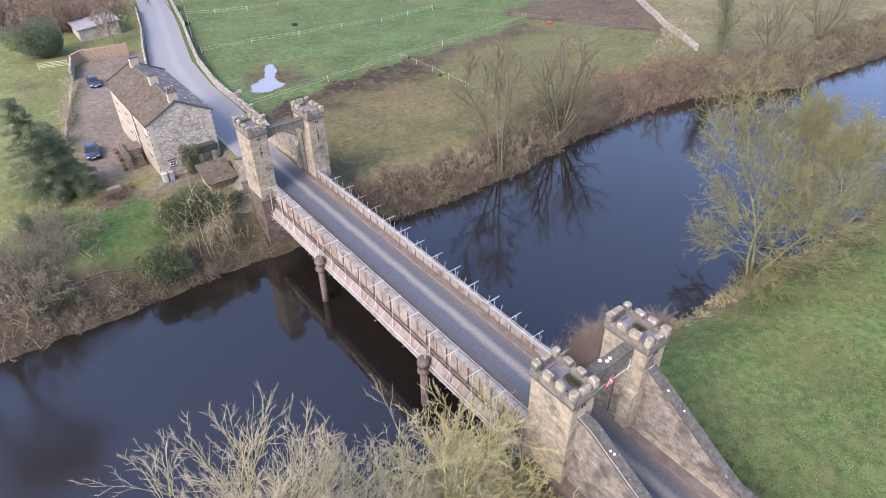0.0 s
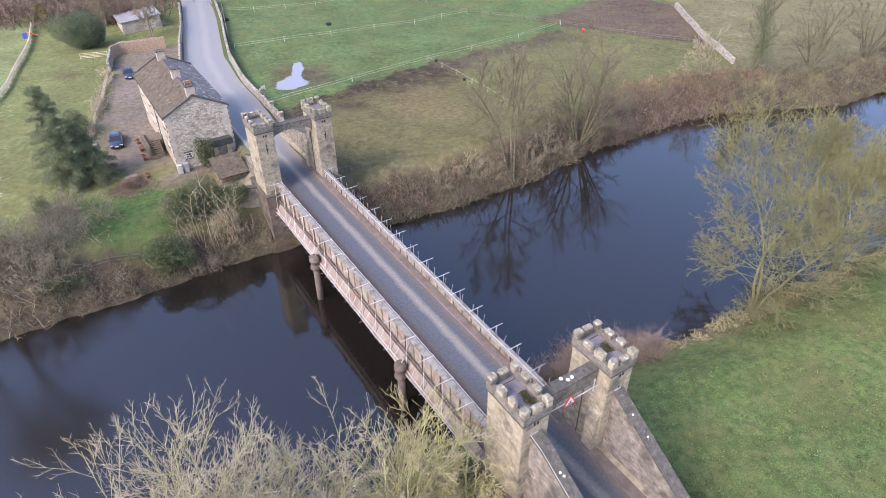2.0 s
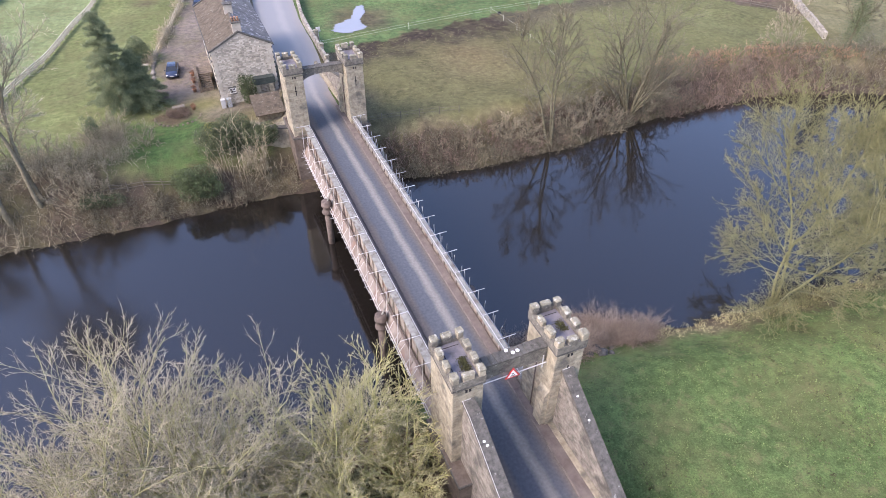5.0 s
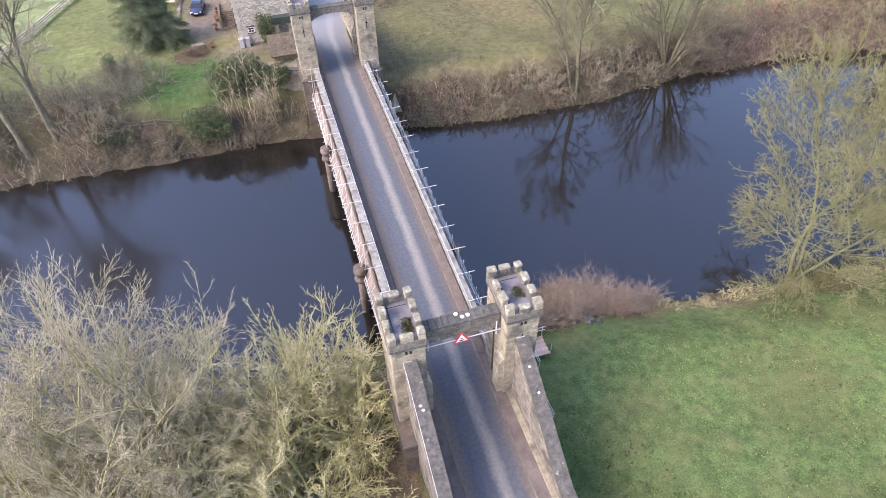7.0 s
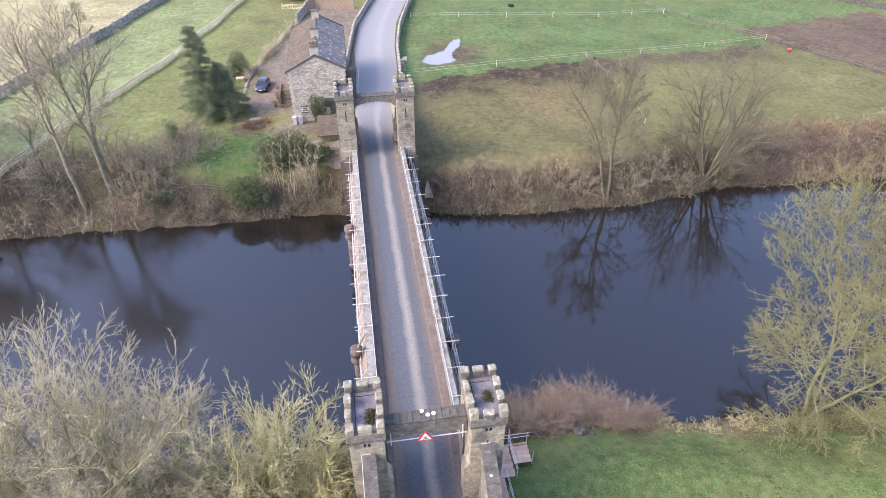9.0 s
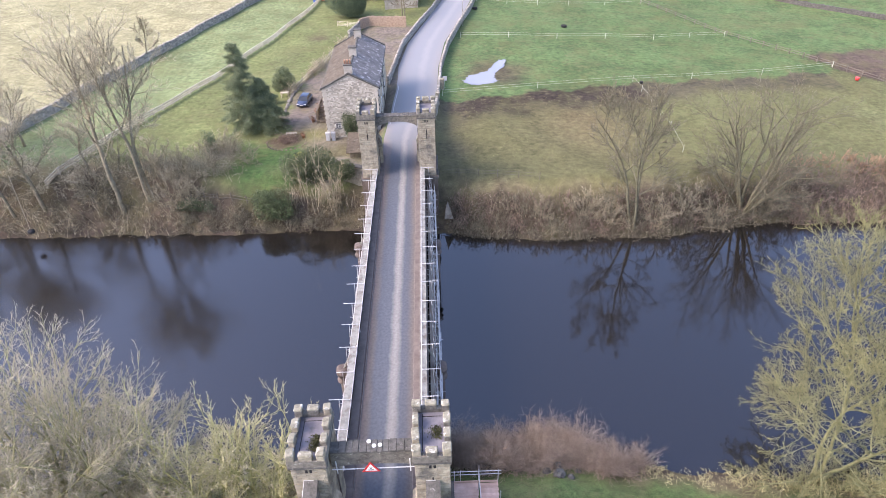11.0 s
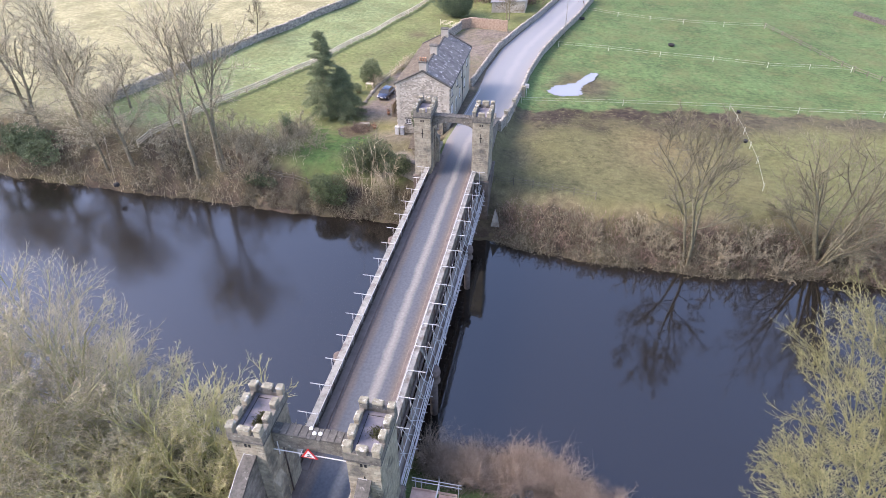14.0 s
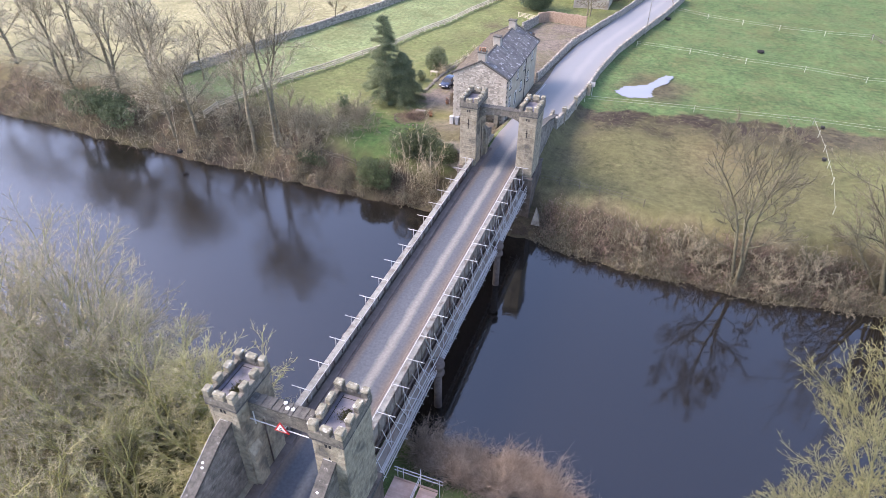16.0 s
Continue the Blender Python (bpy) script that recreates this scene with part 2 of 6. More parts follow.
def cover(x, y):
    """Base colour of the ground by place: pasture, mud, ploughed soil, straw field, gravel, leaf litter."""
    wx, wy = x + 0.8 * np.sin(y * 0.7) + 0.5 * np.sin(y * 1.9 + x), y + 0.8 * np.sin(x * 0.6 + 2) + 0.4 * np.sin(x * 2.1)
    yf, yn = lerp_line(FAR_SHORE, x), lerp_line(NEAR_SHORE, x)
    far_side = y > (yf + yn) / 2
    col = np.empty(x.shape + (3,))
    col[...] = (0.080, 0.118, 0.040)

    def lay(mask, rgb):
        nonlocal col
        m = np.clip(mask, 0, 1)[..., None]
        col = col * (1 - m) + np.array(rgb) * m

    F = far_side * 1.0
    road = road_mid(y)
    fa = lerp_line([(0, 76.0), (5, 77.6), (15, 80.6), (25, 83.2), (43, 86.4), (70, 89.0), (87, 92.0), (140, 97)], x)
    below = smoothstep(-0.3, 0.3, fa - wy)
    east = smoothstep(0, 1, x - road - 3)
    line_e = 44.4 + 0 * y
    west_plot = smoothstep(-0.3, 0.3, line_e - wx)
    line_c = lerp_line([(40, 117), (68, 103), (94.5, 87), (145, 61.5)], y)
    plough = smoothstep(-0.3, 0.3, wx - line_c) * (y > 45) * smoothstep(-1, 1, 101 + (x - 87) * 0.25 - wy)
    lay(F * east * (1 - below), (0.082, 0.126, 0.048))
    lay(F * east * below, (0.112, 0.116, 0.050))
    lay(F * east * below * west_plot, (0.106, 0.102, 0.047))
    patch = np.exp(-(((x - 31) / 7) ** 2 + ((y - 69) / 9) ** 2))
    lay(F * east * below * west_plot * 0.5 * patch, (0.16, 0.115, 0.065))
    band = smoothstep(10.0, 3.0, fa - wy - 1.5 * np.sin(x * 0.09) - 5.0 * np.exp(-((x - 43) / 11) ** 2)) * below
    lay(F * east * band * west_plot, (0.045, 0.035, 0.027))
    lay(F * east * band * (1 - west_plot) * 0.85 * (x < 84), (0.07, 0.058, 0.042))
    lay(F * east * below * smoothstep(7, 2, wx - 5.5) * 0.6, (0.10, 0.085, 0.055))
    lay(F * east * plough * (x < 125), (0.092, 0.068, 0.052))
    wall_e = lerp_line([(30, 86), (51, 97.5), (70, 109.5), (87, 122), (200, 200)], y)
    lay(F * smoothstep(-0.4, 0.4, x - wall_e), (0.145, 0.135, 0.072))
    pud = np.exp(-(((wx - 18) / 6.5) ** 2 + ((wy - 93.5) / 6.5) ** 2) ** 2)
    lay(F * pud, (0.072, 0.062, 0.04))
    # west of the road
    fw = lerp_line([(50, -53.5), (64.4, -49.2), (77, -44.8), (93.4, -38.4), (118, -31.4), (146, -25.5), (300, 10)], y)
    sw = lerp_line([(60, -70), (73.5, -65.7), (101, -58.4), (128, -50), (148, -43.9), (300, 0)], y)
    west = F * smoothstep(0, 1, road - 3 - x)
    lay(west, (0.135, 0.155, 0.06))
    lay(west * smoothstep(-0.4, 0.4, fw - x), (0.165, 0.20, 0.09))
    lay(west * smoothstep(-0.4, 0.4, sw - x), (0.28, 0.26, 0.145))
    lay(west * smoothstep(3, 1, np.abs(wx + 33 - (wy - 80) * 0.28)) * 0.25 * (y > 75), (0.12, 0.12, 0.06))
    yard_l = lerp_line([(60, -17), (66, -19.5), (74, -21.5), (88, -20.5), (115, -13.5), (126, -11.5)], y)
    lay(west * smoothstep(-0.5, 0.5, wx - yard_l) * smoothstep(58, 60, wy) * smoothstep(127, 125, y), (0.155, 0.13, 0.106))
    lay(west * smoothstep(66, 61, wy) * smoothstep(54, 57, wy) * smoothstep(-20, -16, wx), (0.15, 0.13, 0.075))
    lay(west * np.exp(-(((x + 15.5) / 3.5) ** 2 + ((y - 67.5) / 2.5) ** 2)) * 0.8, (0.16, 0.155, 0.05))
    lawn = smoothstep(-26.5, -24.5, wx) * smoothstep(-15.5, -17, wx) * smoothstep(48.5, 50, wy) * smoothstep(66, 63, wy)
    lay(west * smoothstep(-27, -31, wx) * smoothstep(63, 57, wy), (0.125, 0.105, 0.066))
    lay(west * lawn, (0.070, 0.118, 0.036))
    lay(west * smoothstep(-14.5, -13.5, wx) * smoothstep(52.5, 53.5, wy) * smoothstep(60, 58.5, wy), (0.20, 0.18, 0.145))
    bed = smoothstep(3.0, 2.4, np.hypot(wx + 19, wy - 65))
    lay(west * bed, (0.10, 0.07, 0.05))
    lay(west * np.exp(-(((x + 20.6) / 2.2) ** 2 + ((y - 118) / 2.0) ** 2)) * 0.8, (0.09, 0.065, 0.05))
    # banks
    lay(F * smoothstep(8.2, 5.2, wy - yf) * (x > 5), (0.165, 0.14, 0.08))
    lay(F * smoothstep(6.4, 4.2, wy - yf), (0.075, 0.058, 0.042))
    lay(F * smoothstep(8.5, 6, wy - yf) * (x < -30), (0.085, 0.066, 0.047))
    N = 1 - F
    lay(N * smoothstep(3.4, 1.6, yn - wy) * (x > 4), (0.12, 0.10, 0.06))
    lay(N * (x < -4.3), (0.165, 0.155, 0.072))
    lay(N * (x < -4.3) * smoothstep(-12, -6, wx) * smoothstep(1, -3, wy) * 0.8, (0.15, 0.105, 0.07))
    lay(N * (x < -4.3) * np.exp(-(((x + 9.5) / 3.0) ** 2 + ((y - 2.2) / 3.0) ** 2)), (0.19, 0.10, 0.075))
    lay(smoothstep(1.2, 0.2, np.minimum(np.abs(y - yf), np.abs(y - yn))), (0.055, 0.043, 0.033))
    return col


def ground_material():
    m = bpy.data.materials.new("ground_cover")
    m.use_nodes = True
    n, l = m.node_tree.nodes, m.node_tree.links
    b = n["Principled BSDF"]
    att = n.new("ShaderNodeAttribute")
    att.attribute_name = "cover"
    geo = n.new("ShaderNodeNewGeometry")
    colour = att.outputs["Color"]
    for sc, det, lo, hi in ((0.12, 4.0, 0.76, 1.24), (1.3, 7.0, 0.60, 1.40), (7.0, 4.0, 0.62, 1.38)):
        t = n.new("ShaderNodeTexNoise")
        t.inputs["Scale"].default_value, t.inputs["Detail"].default_value, t.inputs["Roughness"].default_value = sc, det, 0.65
        l.new(geo.outputs["Position"], t.inputs["Vector"])
        r = n.new("ShaderNodeMapRange")
        r.inputs["From Min"].default_value, r.inputs["From Max"].default_value = 0.3, 0.7
        r.inputs["To Min"].default_value, r.inputs["To Max"].default_value = lo, hi
        l.new(t.outputs["Fac"], r.inputs["Value"])
        v = n.new("ShaderNodeVectorMath")
        v.operation = "SCALE"
        l.new(colour, v.inputs[0])
        l.new(r.outputs["Result"], v.inputs["Scale"])
        colour = v.outputs["Vector"]
    # dry straw flecks
    t = n.new("ShaderNodeTexNoise")
    t.inputs["Scale"].default_value, t.inputs["Detail"].default_value, t.inputs["Roughness"].default_value = 0.55, 9.0, 0.72
    l.new(geo.outputs["Position"], t.inputs["Vector"])
    r = n.new("ShaderNodeMapRange")
    r.inputs["From Min"].default_value, r.inputs["From Max"].default_value = 0.53, 0.66
    r.inputs["To Max"].default_value = 0.45
    l.new(t.outputs["Fac"], r.inputs["Value"])
    mix = n.new("ShaderNodeMix")
    mix.data_type = "RGBA"
    l.new(r.outputs["Result"], mix.inputs["Factor"])
    l.new(colour, mix.inputs["A"])
    mix.inputs["B"].default_value = (0.19, 0.165, 0.085, 1)
    # worn olive patches
    t = n.new("ShaderNodeTexNoise")
    t.inputs["Scale"].default_value, t.inputs["Detail"].default_value, t.inputs["Roughness"].default_value = 0.16, 7.0, 0.68
    l.new(geo.outputs["Position"], t.inputs["Vector"])
    r = n.new("ShaderNodeMapRange")
    r.inputs["From Min"].default_value, r.inputs["From Max"].default_value = 0.45, 0.68
    r.inputs["To Max"].default_value = 0.55
    l.new(t.outputs["Fac"], r.inputs["Value"])
    mix3 = n.new("ShaderNodeMix")
    mix3.data_type = "RGBA"
    l.new(r.outputs["Result"], mix3.inputs["Factor"])
    l.new(mix.outputs["Result"], mix3.inputs["A"])
    mix3.inputs["B"].default_value = (0.13, 0.125, 0.055, 1)
    mix = mix3
    # small dark clods and tufts
    t = n.new("ShaderNodeTexNoise")
    t.inputs["Scale"].default_value, t.inputs["Detail"].default_value, t.inputs["Roughness"].default_value = 2.6, 3.0, 0.6
    l.new(geo.outputs["Position"], t.inputs["Vector"])
    r = n.new("ShaderNodeMapRange")
    r.inputs["From Min"].default_value, r.inputs["From Max"].default_value = 0.58, 0.70
    r.inputs["To Max"].default_value = 0.5
    l.new(t.outputs["Fac"], r.inputs["Value"])
    mix2 = n.new("ShaderNodeMix")
    mix2.data_type = "RGBA"
    l.new(r.outputs["Result"], mix2.inputs["Factor"])
    l.new(mix.outputs["Result"], mix2.inputs["A"])
    mix2.inputs["B"].default_value = (0.05, 0.055, 0.025, 1)
    l.new(mix2.outputs["Result"], b.inputs["Base Color"])
    b.inputs["Roughness"].default_value = 0.95
    b.inputs["Specular IOR Level"].default_value = 0.1
    f = n.new("ShaderNodeTexNoise")
    f.inputs["Scale"].default_value, f.inputs["Detail"].default_value = 5.0, 8.0
    l.new(geo.outputs["Position"], f.inputs["Vector"])
    bp = n.new("ShaderNodeBump")
    bp.inputs["Strength"].default_value, bp.inputs["Distance"].default_value = 0.7, 0.12
    l.new(f.outputs["Fac"], bp.inputs["Height"])
    l.new(bp.outputs["Normal"], b.inputs["Normal"])
    return m


GRASS = ground_material()
ground = part("ground", sheet(axis_steps(-4000, 4000, -80, 130, 0.8), axis_steps(-4000, 4000, -30, 165, 0.8), ground_z), GRASS, None, "winter pasture, muddy plots and river banks", True, "structure")
co = np.empty(len(ground.data.vertices) * 3, np.float32)
ground.data.vertices.foreach_get("co", co)
co = co.reshape(-1, 3).astype(float)
rgba = np.ones((len(co), 4), np.float32)
rgba[:, :3] = cover(co[:, 0], co[:, 1])
ground.data.attributes.new("cover", "FLOAT_COLOR", "POINT").data.foreach_set("color", rgba.ravel())
WATERMAT = bpy.data.materials.new("river_water")
WATERMAT.use_nodes = True
wb = WATERMAT.node_tree.nodes["Principled BSDF"]
wb.inputs["Base Color"].default_value = (0.010, 0.0085, 0.007, 1)
wb.inputs["Roughness"].default_value = 0.045
wb.inputs["IOR"].default_value = 1.53
wb.inputs["Specular IOR Level"].default_value = 0.9
wnz = WATERMAT.node_tree.nodes.new("ShaderNodeTexNoise")
wnz.inputs["Scale"].default_value, wnz.inputs["Detail"].default_value = 2.0, 4.0
wgeo = WATERMAT.node_tree.nodes.new("ShaderNodeNewGeometry")
WATERMAT.node_tree.links.new(wgeo.outputs["Position"], wnz.inputs["Vector"])
wbp = WATERMAT.node_tree.nodes.new("ShaderNodeBump")
wbp.inputs["Strength"].default_value, wbp.inputs["Distance"].default_value = 0.11, 0.05
WATERMAT.node_tree.links.new(wnz.outputs["Fac"], wbp.inputs["Height"])
WATERMAT.node_tree.links.new(wbp.outputs["Normal"], wb.inputs["Normal"])
# calm and wind-ruffled reaches
wlarge = WATERMAT.node_tree.nodes.new("ShaderNodeTexNoise")
wlarge.inputs["Scale"].default_value, wlarge.inputs["Detail"].default_value, wlarge.inputs["Distortion"].default_value = 0.07, 3.0, 0.6
WATERMAT.node_tree.links.new(wgeo.outputs["Position"], wlarge.inputs["Vector"])
wrough = WATERMAT.node_tree.nodes.new("ShaderNodeMapRange")
wrough.inputs["From Min"].default_value, wrough.inputs["From Max"].default_value = 0.42, 0.62
wrough.inputs["To Min"].default_value, wrough.inputs["To Max"].default_value = 0.015, 0.08
WATERMAT.node_tree.links.new(wlarge.outputs["Fac"], wrough.inputs["Value"])
wsep = WATERMAT.node_tree.nodes.new("ShaderNodeSeparateXYZ")
WATERMAT.node_tree.links.new(wgeo.outputs["Position"], wsep.inputs[0])
wwest = WATERMAT.node_tree.nodes.new("ShaderNodeMapRange")
wwest.inputs["From Min"].default_value, wwest.inputs["From Max"].default_value = 2.0, -28.0
wwest.inputs["To Max"].default_value = 0.10
WATERMAT.node_tree.links.new(wsep.outputs["X"], wwest.inputs["Value"])
wsum = WATERMAT.node_tree.nodes.new("ShaderNodeMath")
WATERMAT.node_tree.links.new(wrough.outputs["Result"], wsum.inputs[0])
WATERMAT.node_tree.links.new(wwest.outputs["Result"], wsum.inputs[1])
WATERMAT.node_tree.links.new(wsum.outputs[0], wb.inputs["Roughness"])
water = part("water", sheet(np.linspace(-900, 900, 61), np.linspace(-300, 120, 15), lambda x, y: 0 * x + WATER), WATERMAT, None, "dark peaty river, nearly still", False, "structure")


def road_material():
    """Grey tarmac: pale dry crown, darker wheel tracks, worn by the place across the road."""
    m = bpy.data.materials.new("worn_road")
    m.use_nodes = True
    n, l = m.node_tree.nodes, m.node_tree.links
    b = n["Principled BSDF"]
    att = n.new("ShaderNodeAttribute")
    att.attribute_name = "across"
    geo = n.new("ShaderNodeNewGeometry")
    nz = n.new("ShaderNodeTexNoise")
    nz.inputs["Scale"].default_value, nz.inputs["Detail"].default_value = 0.35, 6.0
    l.new(geo.outputs["Position"], nz.inputs["Vector"])
    add = n.new("ShaderNodeMath")
    add.operation = "MULTIPLY_ADD"
    l.new(nz.outputs["Fac"], add.inputs[0])
    add.inputs[1].default_value = 0.12
    l.new(att.outputs["Fac"], add.inputs[2])
    ramp = n.new("ShaderNodeValToRGB")
    cr = ramp.color_ramp
    cr.elements[0].position, cr.elements[0].color = 0.0, (0.17, 0.13, 0.105, 1)
    cr.elements[1].position, cr.elements[1].color = 1.0, (0.17, 0.135, 0.11, 1)
    for p, c in ((0.10, (0.125, 0.108, 0.093)), (0.19, (0.083, 0.09, 0.10)), (0.44, (0.085, 0.093, 0.104)), (0.52, (0.18, 0.172, 0.155)), (0.575, (0.215, 0.203, 0.18)), (0.63, (0.18, 0.172, 0.155)), (0.71, (0.085, 0.093, 0.104)), (0.82, (0.09, 0.093, 0.099)), (0.92, (0.125, 0.108, 0.093))):
        e = cr.elements.new(p)
        e.color = (*c, 1)
    l.new(add.outputs[0], ramp.inputs["Fac"])
    g = n.new("ShaderNodeTexNoise")
    g.inputs["Scale"].default_value, g.inputs["Detail"].default_value = 4.0, 8.0
    l.new(geo.outputs["Position"], g.inputs["Vector"])
    r = n.new("ShaderNodeMapRange")
    r.inputs["From Min"].default_value, r.inputs["From Max"].default_value = 0.3, 0.7
    r.inputs["To Min"].default_value, r.inputs["To Max"].default_value = 0.85, 1.15
    l.new(g.outputs["Fac"], r.inputs["Value"])
    v = n.new("ShaderNodeVectorMath")
    v.operation = "SCALE"
    l.new(ramp.outputs["Color"], v.inputs[0])
    l.new(r.outputs["Result"], v.inputs["Scale"])
    # dry tarmac and grazing sky sheen, put into the colour beyond the far gate
    sep = n.new("ShaderNodeSeparateXYZ")
    l.new(geo.outputs["Position"], sep.inputs[0])
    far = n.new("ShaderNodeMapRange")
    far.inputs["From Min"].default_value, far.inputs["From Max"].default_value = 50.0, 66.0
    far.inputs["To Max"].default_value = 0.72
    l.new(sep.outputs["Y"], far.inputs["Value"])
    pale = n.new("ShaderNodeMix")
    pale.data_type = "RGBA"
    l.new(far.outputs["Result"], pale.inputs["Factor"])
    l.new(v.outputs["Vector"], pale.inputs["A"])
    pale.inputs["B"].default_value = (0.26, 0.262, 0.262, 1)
    l.new(pale.outputs["Result"], b.inputs["Base Color"])
    b.inputs["Roughness"].default_value = 0.74
    b.inputs["Specular IOR Level"].default_value = 0.28
    f = n.new("ShaderNodeTexNoise")
    f.inputs["Scale"].default_value, f.inputs["Detail"].default_value = 40.0, 3.0
    l.new(geo.outputs["Position"], f.inputs["Vector"])
    bp = n.new("ShaderNodeBump")
    bp.inputs["Strength"].default_value, bp.inputs["Distance"].default_value = 0.3, 0.02
    l.new(f.outputs["Fac"], bp.inputs["Height"])
    l.new(bp.outputs["Normal"], b.inputs["Normal"])
    return m


def road_strip(name, y0, y1, step, label):
    ys = np.arange(y0, y1 + 0.01, step)
    b = Build()
    m, h, z = road_mid(ys), road_half(ys), lerp_line(ROAD_Z, ys) + 0.05
    ts = np.linspace(-1, 1, 13)
    b.v = [(m[i] + h[i] * t, ys[i], z[i] - 0.04 * t * t) for i in range(len(ys)) for t in ts]
    k = len(ts)
    b.f = [(i * k + j, i * k + j + 1, (i + 1) * k + j + 1, (i + 1) * k + j) for i in range(len(ys) - 1) for j in range(k - 1)]
    ob = part(name, b, road_material(), None, label, True, "structure")
    # lateral place of the wear bands
    half = np.where((ys > -30) & (ys < 60), 2.3, h)
    across = np.array([0.42 + 0.5 * h[i] * t / half[i] for i in range(len(ys)) for t in ts], np.float32)
    ob.data.attributes.new("across", "FLOAT", "POINT").data.foreach_set("value", across)
    return ob


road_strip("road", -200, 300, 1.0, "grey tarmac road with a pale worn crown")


# ---- bridge ----
def bridge():
    t = thing("bridge", "long narrow iron girder bridge on cylinder piers", "bridge")
    part("deck", Build().box(-3.2, 3.2, -0.2, 48.0, -0.9, -0.06), IRON, t)
    for side in (-1, 1):
        x = 3.25 * side - 0.1
        g = part("girder", Build().box(x - 0.06, x + 0.06, 0.0, 47.9, -2.05, 1.1), GIRDER, t, "rust-stained pale plate girder")
        part("top_flange", Build().box(x - 0.33, x + 0.33, 0.0, 47.9, 1.1, 1.2, c=0.02), GIRDER_TOP, g)
        # dark line between web and sheet, built as a tube
        part("outer_tube", Build().tube((x + 0.3 * side, 0.1, -1.2), (x + 0.3 * side, 47.8, -1.2), 0.13, 0.13, 8), IRON, g, "dark tube low along the outer side of the girder")
        part("bottom_flange", Build().box(x - 0.28, x + 0.28, 0.0, 47.9, -2.15, -2.05), IRON, g)
        for k in range(31):
            y = 0.9 + 1.54 * k
            part("stiffener", Build().box(*sorted((x + 0.06 * side, x + 0.2 * side)), y - 0.03, y + 0.03, -2.05, 1.1), IRON if k % 2 and side < 0 else GIRDER, g)
            part("stiffener", Build().box(*sorted((x - 0.06 * side, x - 0.16 * side)), y - 0.03, y + 0.03, 0.16, 1.1), IRON, g)
        part("verge", Build().box(min(2.3 * side, 3.05 * side) - 0.05, max(2.3 * side, 3.05 * side) - 0.05, -0.1, 47.95, -0.06, 0.16, c=0.03), KERB, t)
    for y in (13.7, 33.9):
        for side in (-1, 1):
            p = part("pier", Build().lathe([(0.4, -9.5), (0.38, -3.2)], 4.7 * side, y), IRON, t, "", True)
            part("cap", Build().lathe([(0.4, -3.3), (0.64, -3.1), (0.64, -2.9), (0.5, -2.8), (0.5, -2.2), (0.64, -2.1), (0.64, -1.85), (0.58, -1.8), (0.58, -1.5), (0.3, -1.45)], 4.7 * side, y), IRON, p, "", True)
            part("strut", Build().tube((4.6 * side, y, -1.6), (3.4 * side, y, 1.0), 0.09), GIRDER_TOP, p)
    return t


bridge()


BLOCK = Build().box(-0.5, 0.5, -0.5, 0.5, -0.5, 0.5, c=0.05).mesh("stone", STONE)
WALLSTONE = material("dark_weathered_stone", (0.13, 0.118, 0.098), (0.30, 0.272, 0.228), 1.6, 0.93, 0.7, 12.0, (0.09, 0.085, 0.072), 0.5, 0.55, random_amount=0.15)
WALLSTONE_JOINED = material("dark_weathered_courses", (0.13, 0.118, 0.098), (0.30, 0.272, 0.228), 1.6, 0.93, 0.7, 12.0, (0.09, 0.085, 0.072), 0.5, 0.55, random_amount=0.15, island=True)
BLOCK_DARK = Build().box(-0.5, 0.5, -0.5, 0.5, -0.5, 0.5, c=0.05).mesh("stone", WALLSTONE)
JOINT = material("grey_mortar", (0.19, 0.17, 0.135), (0.32, 0.29, 0.235), 2.0, 0.95, 0.3, 10.0)
SLIT = material("slit_shadow", (0.015, 0.015, 0.015), (0.025, 0.025, 0.025), 2.0, 0.95, 0.0)


def courses(parent, axis, at, u0, u1, z0, z1, seed, course=0.33, long=0.62, depth=0.14, single_above=1e9, limit=300, top=None, used=None, dark=False, mat=None):
    """Stone blocks in courses on an upright face. axis: the way the face looks along; at: where it stands.
    Blocks above single_above are objects of their own, the rest one joined part. top(u): the height that ends the wall."""
    rng = random.Random(seed)
    joined = Build()
    used = used if used is not None else [0]
    z, row = z1 - course * 0.5, 0
    while z > z0:
        h = course * rng.uniform(0.88, 1.0)
        u = u0 - rng.uniform(0, long * 0.6)
        while u < u1 - 0.03:
            w = long * rng.uniform(0.6, 1.45)
            a, b = max(u, u0), min(u + w, u1)
            u += w
            if b - a < 0.08 or (top and z + h / 2 > min(top(a), top(b))):
                continue
            d = depth + rng.uniform(-0.016, 0.02)
            c = ((a + b) / 2, at, z) if axis == "y" else (at, (a + b) / 2, z)
            size = (b - a - 0.018, d, h - 0.016) if axis == "y" else (d, b - a - 0.018, h - 0.016)
            if z > single_above and used[0] < limit:
                ob = new("stone", BLOCK_DARK if dark else BLOCK)
                ob.location, ob.scale, ob.parent = c, size, parent
                used[0] += 1
            else:
                joined.box(c[0] - size[0] / 2, c[0] + size[0] / 2, c[1] - size[1] / 2, c[1] + size[1] / 2, c[2] - size[2] / 2, c[2] + size[2] / 2)
        z -= course
        row += 1
    if joined.n:
        part("coursed_masonry", joined, mat or (WALLSTONE_JOINED if dark else STONE_JOINED), parent, kind="stuff")


